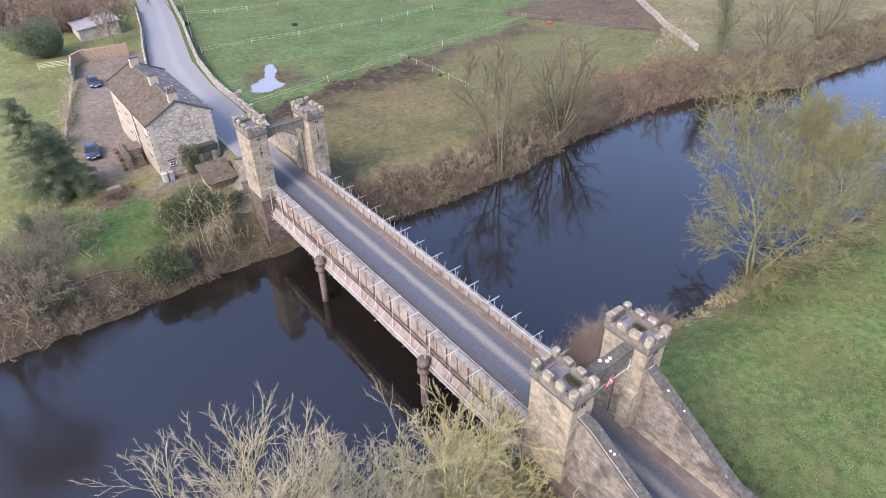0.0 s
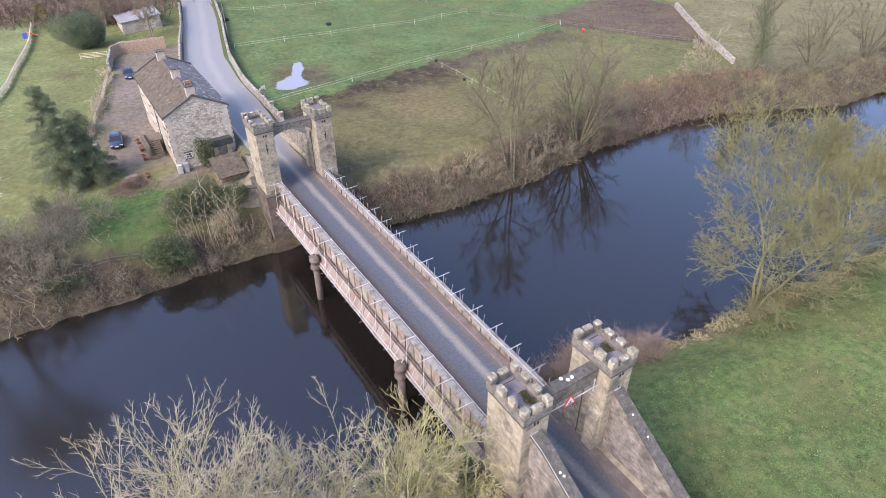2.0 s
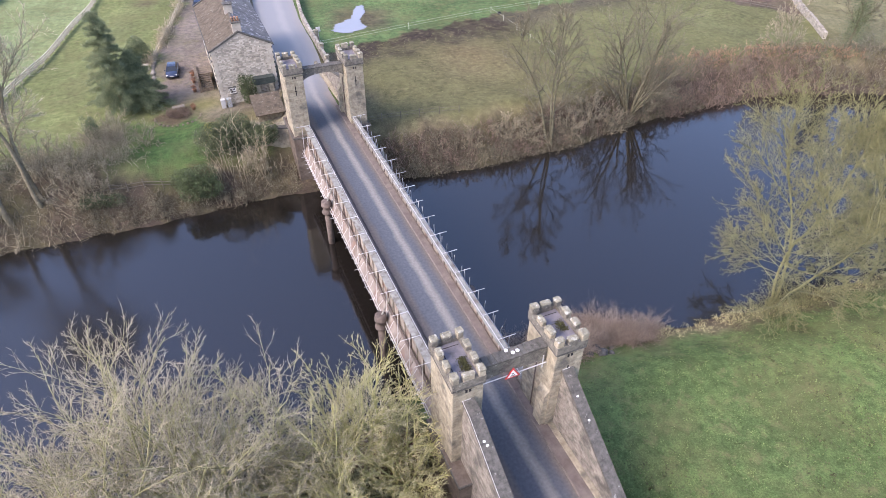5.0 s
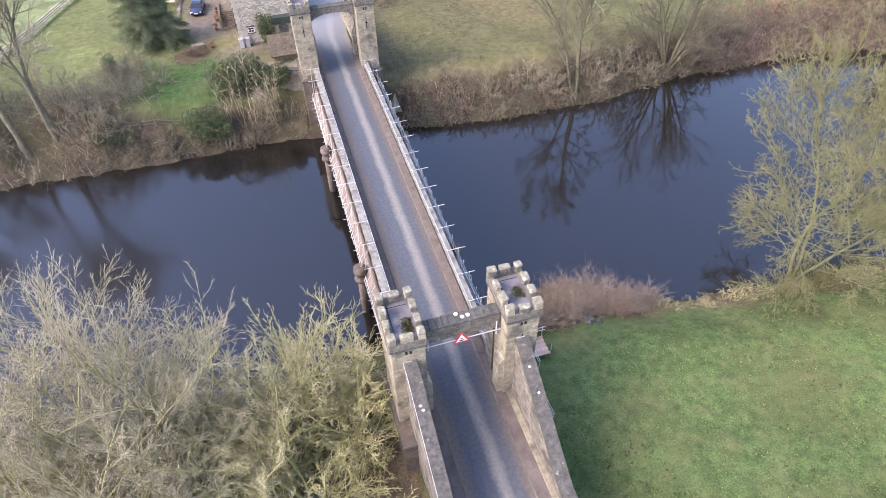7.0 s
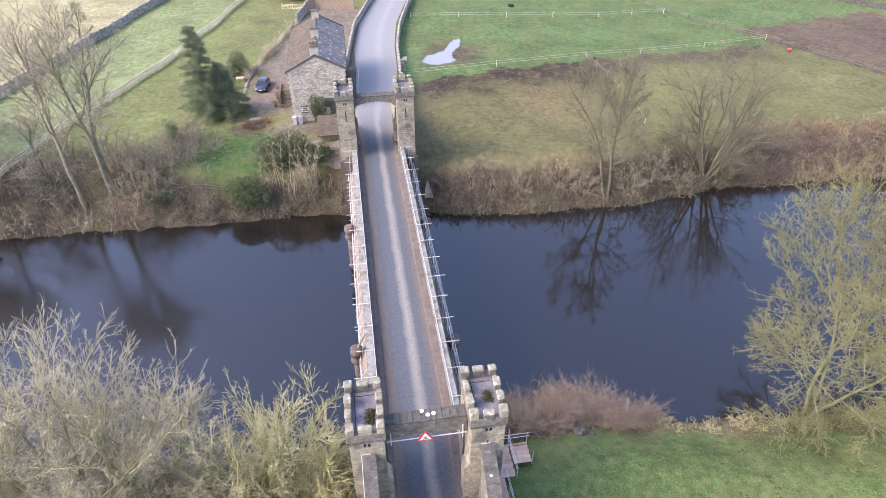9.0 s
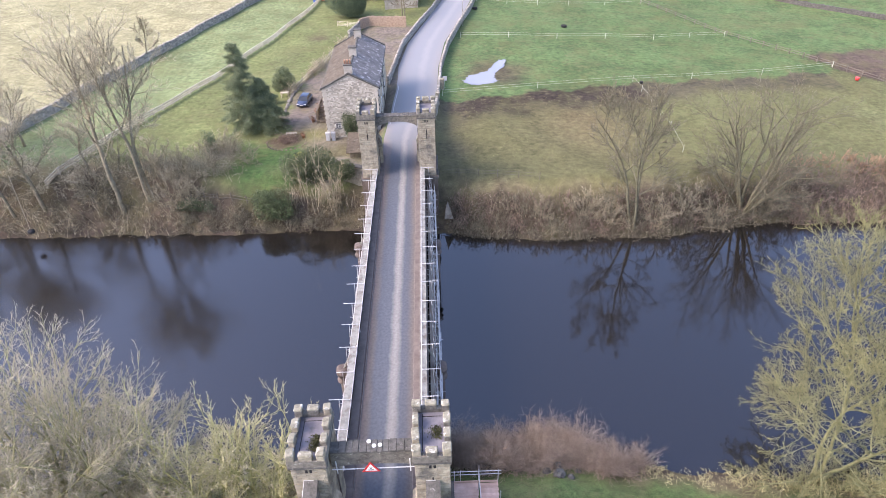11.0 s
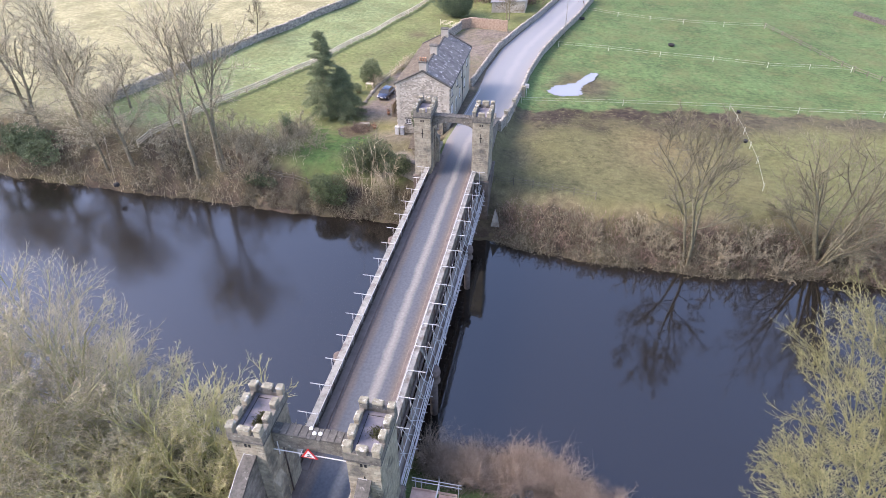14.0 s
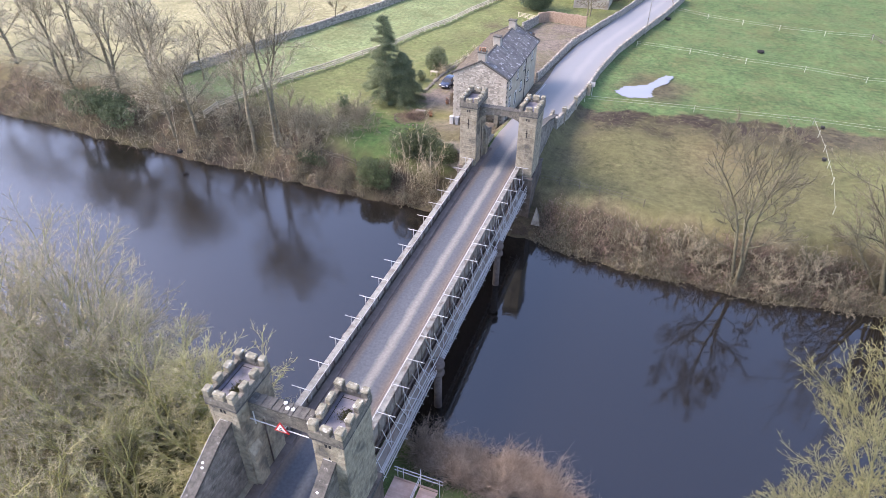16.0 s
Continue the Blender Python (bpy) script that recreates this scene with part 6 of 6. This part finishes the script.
    for y, pots in ((66.75, 3), (75.0, 0), (84.6, 0)):
        c = part("chimney", Build().box(xm - 0.62, xm + 0.62, y - 0.45, y + 0.45, r - 0.8, r + 1.25, c=0.03), RUBBLE, t)
        part("chimney_cap", Build().box(xm - 0.72, xm + 0.72, y - 0.55, y + 0.55, r + 1.25, r + 1.42, c=0.04), COPING, c)
        for i in range(pots):
            part("chimney_pot", Build().lathe([(0.16, r + 1.4), (0.13, r + 1.95), (0.17, r + 2.0), (0.12, r + 2.02)], xm - 0.4 + 0.4 * i, y, 10), POT, c, "", True)
    for y in (68.3, 72.9, 77.4, 82.8):
        window(t, 1, y, 3.5, 0.95, 1.45, "x", x1 + 0.04)
    for y in (68.3, 75.6, 80.4):
        window(t, 1, y, 0.5, 0.95, 1.5, "x", x1 + 0.04)
    door(t, 1, 72.0, -0.5, x1 + 0.04)
    for y in (68.5, 73.5, 78.5, 83.5):
        window(t, -1, y, 3.4, 0.9, 1.2, "x", x0 - 0.04)
        window(t, -1, y + 0.6, 0.2, 0.9, 1.3, "x", x0 - 0.04)
    door(t, -1, 76.2, -0.3, x0 - 0.04)
    window(t, -1, -10.5, -0.9, 0.9, 0.8, "y", y0 - 0.06)
    part("lower_render", Build().box(-12.28, -9.3, y0 - 0.05, y0 + 0.02, -2.8, -1.0), CREAM, t)
    return t


house()


DARKSTEP = material("damp_brown_stone", (0.09, 0.07, 0.05), (0.22, 0.18, 0.13), 2.5, 0.9, 0.4, 9.0)


def steps():
    t = thing("stone_steps", "stone steps up to the yard door", "steps")
    for i in range(7):
        part("step", Build().box(-14.7, -12.9, 72.0 + 0.36 * i, 72.0 + 0.36 * i + 0.38, -2.9, -2.25 + 0.19 * (i + 1), c=0.02), DARKSTEP, t)
    part("landing", Build().box(-14.7, -12.36, 74.5, 77.4, -2.9, -0.75, c=0.03), DARKSTEP, t)
    part("side_wall", Build().box(-15.05, -14.7, 71.9, 77.5, -2.9, -0.35, c=0.04), DARKSTEP, t)
    return t


steps()
lean = thing("lean_to", "low outbuilding with stone-slab roof below the gable", "shed")
part("wall", Build().box(-8.2, -4.6, 58.6, 62.0, -3, -1.3), STONE, lean)
part("roof", Build().prism([(57.9, -1.45), (62.6, -0.3), (62.6, -0.15), (57.9, -1.3)], -8.6, -4.3, "x"), SLATE, lean)
tank = thing("oil_tank", "dark green tank on blocks against the gable", "tank")
part("shell", Build().prism([(-7.2, 0.2), (-4.3, 0.2), (-4.1, 0.4), (-4.1, 1.0), (-4.3, 1.2), (-7.2, 1.2), (-7.4, 1.0), (-7.4, 0.4)], 64.8, 65.9, "y"), DARKWOOD, tank)
part("block", Build().box(-7.1, -6.5, 64.9, 65.8, -2.8, 0.2), STONE, tank)
part("block", Build().box(-5.1, -4.5, 64.9, 65.8, -2.8, 0.2), STONE, tank)
PALESACK = material("pale_sack", (0.40, 0.39, 0.37), (0.54, 0.53, 0.50), 3.0, 0.7, 0.0)
PLASTIC = material("grey_plastic", (0.25, 0.26, 0.27), (0.36, 0.37, 0.38), 3.0, 0.5, 0.0)
for x, lab, m in ((-12.3, "white sack standing by the gable corner", PALESACK), (-11.4, "grey plastic bin by the gable corner", PLASTIC)):
    b = thing("bin", lab, "bin")
    part("body", Build().prism([(x - 0.3, 64.9), (x + 0.3, 64.9), (x + 0.33, 65.5), (x - 0.33, 65.5)], -2.6, -1.35), m, b)
    part("lid", Build().box(x - 0.36, x + 0.36, 64.85, 65.55, -1.35, -1.26, c=0.03), m, b)

ROOFSHEET = material("pale_sheet_roof", (0.17, 0.172, 0.175), (0.30, 0.30, 0.30), 0.8, 0.7, 0.2, 5.0, (0.20, 0.17, 0.14), 0.7, 0.6)
barn = thing("outbuilding", "low stone outbuilding with grey roof behind the yard", "shed")
part("wall", Build().prism([(-6.5, -3), (2.2, -3), (2.2, 0.75), (-6.5, -0.05)], 141, 149, "y"), RUBBLE, barn)
part("roof", Build().prism([(-6.9, -0.08), (2.6, 0.8), (2.6, 0.95), (-6.9, 0.07)], 140.7, 149.3, "y"), ROOFSHEET, barn, "pale grey sheet roof")
for k in range(9):
    x = -6.8 + 1.15 * k
    part("roof_rib", Build().tube((x, 140.7, 0.12 + 0.0926 * (x + 6.9)), (x, 149.3, 0.12 + 0.0926 * (x + 6.9)), 0.06, 0.06, 6), ROOFSHEET, barn)


# ---- cars ----
CARPAINT = material("dark_blue_paint", (0.03, 0.042, 0.075), (0.04, 0.055, 0.095), 0.5, 0.18, 0.0, spec=0.9, metal=0.25)
RUBBER = material("tyre_rubber", (0.015, 0.015, 0.015), (0.03, 0.03, 0.03), 5.0, 0.9, 0.0)
LAMP = material("headlight_lens", (0.55, 0.56, 0.58), (0.7, 0.7, 0.72), 3.0, 0.15, 0.0)
RIM = material("alloy", (0.4, 0.4, 0.41), (0.5, 0.5, 0.51), 3.0, 0.35, 0.0, metal=0.8)


def loft(sections):
    """Closed skin over rings of equally many points."""
    b = Build()
    k = len(sections[0])
    b.v = [p for s in sections for p in s]
    b.f = [(i * k + j, i * k + (j + 1) % k, (i + 1) * k + (j + 1) % k, (i + 1) * k + j) for i in range(len(sections) - 1) for j in range(k)]
    b.f += [tuple(range(k))[::-1], tuple(range((len(sections) - 1) * k, len(sections) * k))]
    b.n = len(b.v)
    return b


def car(at, turn, label):
    t = thing("car", label, "car", at, "parked cars")
    t.scale = (1.08, 1.08, 1.05)
    t.rotation_euler = (0, 0, radians(turn))
    ring = lambda y, w, lo, hi: [(-w * 0.92, y, lo), (w * 0.92, y, lo), (w, y, lo + 0.2), (w * 0.98, y, hi - 0.1), (w * 0.86, y, hi), (-w * 0.86, y, hi), (-w * 0.98, y, hi - 0.1), (-w, y, lo + 0.2)]
    part("body", loft([ring(-2.1, 0.70, 0.34, 0.66), ring(-1.95, 0.84, 0.24, 0.74), ring(-1.2, 0.89, 0.2, 0.92), ring(0, 0.9, 0.2, 0.98), ring(1.4, 0.89, 0.22, 1.0), ring(1.95, 0.84, 0.26, 0.98), ring(2.1, 0.74, 0.36, 0.85)][::-1]), CARPAINT, t, "", True)
    cab = lambda y, w0, w1, lo, hi: [(-w0, y, lo), (w0, y, lo), (w1, y, hi), (-w1, y, hi)]
    part("glasshouse", loft([cab(-1.05, 0.8, 0.78, 0.9, 0.93), cab(-0.35, 0.82, 0.62, 0.92, 1.4), cab(0.3, 0.82, 0.63, 0.95, 1.47), cab(1.3, 0.8, 0.6, 0.95, 1.4), cab(1.95, 0.74, 0.68, 0.92, 0.98)][::-1]), GLASS, t)
    part("roof", loft([cab(-0.36, 0.63, 0.58, 1.39, 1.43), cab(0.3, 0.64, 0.6, 1.46, 1.51), cab(1.3, 0.61, 0.57, 1.39, 1.44)][::-1]), CARPAINT, t)
    for s in (-1, 1):
        part("headlight", Build().box(*sorted((0.45 * s, 0.8 * s)), -2.06, -1.86, 0.56, 0.72, c=0.03), LAMP, t)
        part("mirror", Build().box(*sorted((0.88 * s, 1.04 * s)), -0.75, -0.6, 0.9, 1.05, c=0.03), CARPAINT, t)
        part("pillar", Build().tube((0.8 * s, -1.0, 0.93), (0.62 * s, -0.36, 1.42), 0.035), CARPAINT, t)
        for y in (-1.3, 1.3):
            a, b = sorted((0.72 * s, 0.91 * s))
            w = part("wheel", Build().tube((a, y, 0.31), (b, y, 0.31), 0.31, 0.31, 16), RUBBER, t, "", False)
            part("rim", Build().tube((0.74 * s, y, 0.31), (0.92 * s, y, 0.31), 0.2, 0.2, 12), RIM, w)
    part("number_plate", Build().box(-0.26, 0.26, -2.13, -2.05, 0.44, 0.55), FRAME, t)
    return t


car((-18.4, 80.6, gz(-18.4, 80.6)), -8, "dark blue hatchback parked on the gravel drive")
car((-10.9, 111.2, gz(-10.9, 111.2)), -4, "dark blue hatchback parked beside the yard wall")

# ---- puddle, sign, poles, small things ----
PUDDLEMAT = bpy.data.materials.new("puddle_water")
PUDDLEMAT.use_nodes = True
pb = PUDDLEMAT.node_tree.nodes["Principled BSDF"]
pb.inputs["Base Color"].default_value, pb.inputs["Roughness"].default_value, pb.inputs["IOR"].default_value = (0.22, 0.21, 0.205, 1), 0.03, 2.2
puddle_line = [(10.7, 89.1), (12.8, 86.9), (15.7, 87.2), (18.0, 88.6), (17.3, 90.6), (17.5, 92.7), (20.2, 96.8), (20.6, 100.4), (19.4, 100.6), (18.0, 98.0), (16.1, 94.2), (12.5, 91.8)]
ring = []
for (xa, ya), (xb, yb) in zip(puddle_line, puddle_line[1:] + puddle_line[:1]):
    for i in range(6):
        f = i / 6
        ring.append((xa + (xb - xa) * f + random.uniform(-0.3, 0.3), ya + (yb - ya) * f + random.uniform(-0.3, 0.3)))
pz = max(gz(x, y) for x, y in ring) + 0.015
part("puddle", Build().prism(ring, pz - 0.02, pz), PUDDLEMAT, None, "", kind="structure")
tagged(bpy.data.objects["puddle"], "rain puddle lying on the muddy pasture")

REDPAINT = material("red_sign_paint", (0.5, 0.03, 0.03), (0.6, 0.05, 0.04), 3.0, 0.4, 0.0)
BLACKPAINT = material("black_sign_paint", (0.02, 0.02, 0.02), (0.03, 0.03, 0.03), 3.0, 0.5, 0.0)
DULLWHITE = material("dull_white_paint", (0.40, 0.40, 0.39), (0.54, 0.54, 0.52), 3.0, 0.6, 0.0)
sign = thing("height_sign", "triangular red-bordered height warning sign on a white bar", "road sign")
part("bar", Build().tube((-2.72, -3.06, 6.75), (2.72, -3.06, 6.75), 0.04), DULLWHITE, sign)
part("upright", Build().tube((-2.4, -2.98, 6.2), (-2.4, -2.98, 7.5), 0.045), DULLWHITE, sign)
part("upright", Build().tube((2.45, -2.98, 6.2), (2.45, -2.98, 7.5), 0.045), DULLWHITE, sign)
tri = lambda s, dz: [(-0.12 - 0.6 * s, 6.62 + dz), (-0.12 + 0.6 * s, 6.62 + dz), (-0.12, 6.62 + dz + 1.04 * s)]
part("border", Build().prism(tri(1.0, 0.0), -3.24, -3.2, "y"), REDPAINT, sign)
part("face", Build().prism(tri(0.68, 0.11), -3.25, -3.243, "y"), FRAME, sign)
part("arrow", Build().prism([(-0.24, 7.08), (0.0, 7.08), (-0.12, 6.93)], -3.258, -3.252, "y"), BLACKPAINT, sign)
part("text_bar", Build().box(-0.3, 0.06, -3.258, -3.252, 6.79, 6.88), BLACKPAINT, sign)
pole = thing("utility_pole", "grey lamp pole beside the road wall", "pole")
part("shaft", Build().tube((13.0, 124.6, -3), (13.0, 124.6, 6.5), 0.09, 0.06, 8), GIRDER_TOP, pole)
rsign = thing("road_sign", "pale blue-backed road sign on a post", "road sign")
part("post", Build().tube((7.4, 84.5, -3), (7.4, 84.5, 0.2), 0.04), METAL, rsign)
part("plate", Build().box(7.0, 7.8, 84.46, 84.52, -0.6, 0.25, c=0.02), METAL, rsign)
for x, y, lab in ((37.2, 122.9, "black plastic tub lying on the grass"), (16.9, 139.3, "black plastic tub by the road wall")):
    tub = thing("tub", lab, "tub")
    z = gz(x, y)
    part("bowl", Build().lathe([(0.55, z - 0.05), (0.75, z + 0.45), (0.7, z + 0.45), (0.5, z + 0.1)], x, y, 14), RUBBER, tub, "", True)
bucket = thing("bucket", "red feed bucket on the ploughed plot", "bucket")
part("body", Build().lathe([(0.3, gz(88, 87) - 0.02), (0.42, gz(88, 87) + 0.6), (0.36, gz(88, 87) + 0.6)], 88, 87, 12), REDPAINT, bucket, "", True)
for x, y in ((44.4, 74.6), (45.4, 86.6)):
    z = gz(x, y)
    u = thing("feed_tub", "small dark tub by the tape fence", "tub")
    part("body", Build().lathe([(0.3, z - 0.05), (0.36, z + 0.4), (0.3, z + 0.4)], x, y, 12), RUBBER, u, "", True)
tarp = thing("tarpaulin", "pale tarpaulin draped on the bank by the abutment", "tarpaulin")
part("cloth", Build().add([(6.0, 46.2, -6.4), (7.3, 46.0, -6.2), (6.9, 47.0, -5.2), (6.5, 46.6, -3.6), (6.2, 47.4, -5.4)], [(0, 1, 3), (1, 2, 3), (2, 4, 3), (4, 0, 3), (0, 4, 2, 1)]), GIRDER_TOP, tarp)
swing = thing("tyre_swing", "tyre hanging on a rope over the water", "swing")
part("rope", Build().tube((-52, 46.5, 3.0), (-52, 45.6, -5.2), 0.03), TIMBER, swing)
part("tyre", Build().lathe([(0.25, -5.9), (0.45, -5.75), (0.45, -5.45), (0.25, -5.3)], -52, 45.6, 14), RUBBER, swing, "", True)


# ---- road sheen streak, gate posts ----
LINESHEEN = material("pale_sheen_line", (0.34, 0.34, 0.33), (0.50, 0.50, 0.48), 2.0, 0.8, 0.0)


def edge_line(y0, y1, side, dash=0.0, inset=0.35):
    """A thin pale line lying on the road, following its edge: wet sheen put into colour."""
    y = y0
    b = Build()
    while y < y1:
        ye = min(y + (dash or 1.0), y1)
        row = []
        for yy in (y, ye):
            m, h, z = float(road_mid(yy)), float(road_half(yy)), rz(yy) + 0.02
            x = m + side * (h - inset)
            row.append((x, yy, z))
        (xa, ya, za), (xb, yb, zb) = row
        b.add([(xa - 0.06, ya, za), (xa + 0.06, ya, za), (xb + 0.06, yb, zb), (xb - 0.06, yb, zb)], [(0, 1, 2, 3)])
        y = ye + (dash * 0.9 if dash else 0.0)
    return part("road_sheen", b, LINESHEEN, None, "thin pale streak of wet sheen along the road edge", kind="structure")


edge_line(66, 86, -1)
for x, y, h in ((5.2, 69.5, 1.9), (5.9, 76.0, 1.7), (6.9, 84.0, 1.6)):
    g = thing("gate_post", "square stone gate post with a capstone", "gate post", group="roadside posts")
    z = rz(y)
    part("shaft", Build().box(x - 0.3, x + 0.3, y - 0.3, y + 0.3, z - 0.8, z + h, c=0.03), STONE, g)
    part("cap", Build().box(x - 0.38, x + 0.38, y - 0.38, y + 0.38, z + h, z + h + 0.2, c=0.07), CAPSTONE, g)


# ---- islets in the river bend ----
for x, y, r in ((118.2, 34.1, 1.0), (121.2, 31.4, 0.9), (128.3, 32.1, 1.6), (111.4, 33.1, 0.6)):
    rng = random.Random(int(x))
    b = Build()
    k = 14
    prof = [(1.0, -0.4), (0.9, 0.1), (0.6, 0.38), (0.2, 0.5)]
    v = [(x + 1.7 * r * q * rng.uniform(0.8, 1.2) * math.cos(2 * math.pi * i / k), y + r * q * rng.uniform(0.8, 1.2) * math.sin(2 * math.pi * i / k), WATER + h * rng.uniform(0.8, 1.2)) for q, h in prof for i in range(k)]
    f = [(a * k + i, a * k + (i + 1) % k, (a + 1) * k + (i + 1) % k, (a + 1) * k + i) for a in range(3) for i in range(k)] + [tuple(range(3 * k, 4 * k))]
    isle = thing("islet", "small tussocky islet in the shallow river", "islet", group="river islets")
    part("mound", b.add(v, f), TUFT_STRAW, isle, "", True)
    g = np.random.default_rng(int(x) + 3)
    pts = np.array([x, y, WATER + 0.45]) + g.normal(size=(500, 3)) * (0.8 * r, 0.45 * r, 0.08)
    part("tussock", named(leaves(pts, 0.55, g, -1.2), "tussock", TUFT_STRAW), None, isle, kind="stuff")


# ---- garden things ----
def rockery(name, label, pts, seed, lo=0.18, hi=0.5, mat=None):
    """Loose field stones lying in a row."""
    t = thing(name, label, "rocks")
    rng = random.Random(seed)
    for x, y in pts:
        r = rng.uniform(lo, hi)
        z = gz(x, y) - 0.3 * r
        k = 7
        prof = [(0.75, 0.0), (1.0, 0.45), (0.85, 0.95), (0.4, 1.25)]
        b = Build()
        v = [(x + r * q * rng.uniform(0.8, 1.15) * math.cos(2 * math.pi * i / k), y + r * q * rng.uniform(0.8, 1.15) * math.sin(2 * math.pi * i / k), z + r * h * rng.uniform(0.85, 1.1)) for q, h in prof for i in range(k)]
        f = [(a * k + i, a * k + (i + 1) % k, (a + 1) * k + (i + 1) % k, (a + 1) * k + i) for a in range(3) for i in range(k)] + [tuple(range(k))[::-1], tuple(range(3 * k, 4 * k))]
        part("rock", b.add(v, f), mat or WALLSTONE, t)
    return t


rockery("rockery", "grey field stones edging the drive", path_points([(-21.6, 76), (-21.4, 84), (-20.4, 90)], 0.55), 3)
rockery("bed_edging", "curved stone edging round the flower bed", [(-19 + 3.2 * math.cos(a * 0.22), 65 + 3.2 * math.sin(a * 0.22)) for a in range(14, 29)], 4, 0.14, 0.24, DARKSTEP)
rng_r = random.Random(12)
rockery("boulders", "dark grey boulders under the osier bushes", [(7.6 + 0.62 * k + rng_r.uniform(-0.3, 0.3), 5.6 - 0.10 * k + rng_r.uniform(-0.7, 0.7)) for k in range(15)], 6, 0.3, 0.62, COPING)
trough = thing("stone_trough", "pale stone trough planted in the garden bed", "trough")
tz = gz(-18.6, 67.4)
part("basin", Build().box(-19.6, -17.8, 67.0, 67.8, tz - 0.05, tz + 0.5, c=0.04), CAPSTONE, trough)
part("soil", Build().box(-19.48, -17.92, 67.12, 67.68, tz + 0.45, tz + 0.512), JOINT, trough)
for x, y in ((-16.6, 66.6), (-15.8, 72.6), (-15.6, 75.8), (-15.5, 78.6)):
    u = thing("plant_pot", "terracotta pot with withered plant", "plant pot", group="garden pots")
    z = gz(x, y)
    part("pot", Build().lathe([(0.2, z - 0.03), (0.3, z + 0.45), (0.34, z + 0.46), (0.34, z + 0.52), (0.26, z + 0.52), (0.24, z + 0.42)], x, y, 12), POT, u, "", True)
    rng = np.random.default_rng(int(-x * 10))
    pts = np.array([x, y, z + 0.75]) + rng.normal(size=(130, 3)) * (0.2, 0.2, 0.17)
    part("plant", named(leaves(pts, 0.16, rng), "plant", RUSSET), None, u, kind="stuff")
bench = thing("garden_table", "weathered timber garden table by the drive", "table")
bz = gz(-22.6, 88)
part("top", Build().box(-23.4, -21.9, 83.6, 84.4, bz + 0.7, bz + 0.76, c=0.01), TIMBER, bench)
for x in (-23.3, -22.0):
    for y in (83.7, 84.3):
        part("leg", Build().box(x - 0.04, x + 0.04, y - 0.04, y + 0.04, bz - 0.3, bz + 0.7), TIMBER, bench)
BLUEPLASTIC = material("blue_plastic", (0.05, 0.10, 0.35), (0.08, 0.15, 0.45), 2.0, 0.4, 0.0)
ORANGEPLASTIC = material("orange_plastic", (0.60, 0.14, 0.04), (0.72, 0.20, 0.06), 2.0, 0.4, 0.0)
play = thing("play_slide", "orange and blue plastic slide in the paddock corner", "toy slide")
sz = gz(-25.5, 151)
part("tower_frame", Build().box(-26.6, -25.6, 150.4, 151.4, sz - 0.1, sz + 1.2, c=0.05), BLUEPLASTIC, play)
part("chute", Build().prism([(-25.6, sz + 1.1), (-23.6, sz + 0.1), (-23.4, sz + 0.1), (-23.4, sz + 0.25), (-25.6, sz + 1.35)], 150.6, 151.2, "y"), ORANGEPLASTIC, play)
plank = thing("plank", "white board lying on the bank", "board")
pz2 = gz(-8.6, 3.2)
part("board", Build().box(-9.6, -7.6, 3.1, 3.4, pz2 - 0.03, pz2 + 0.09, 12, c=0.01), FRAME, plank)
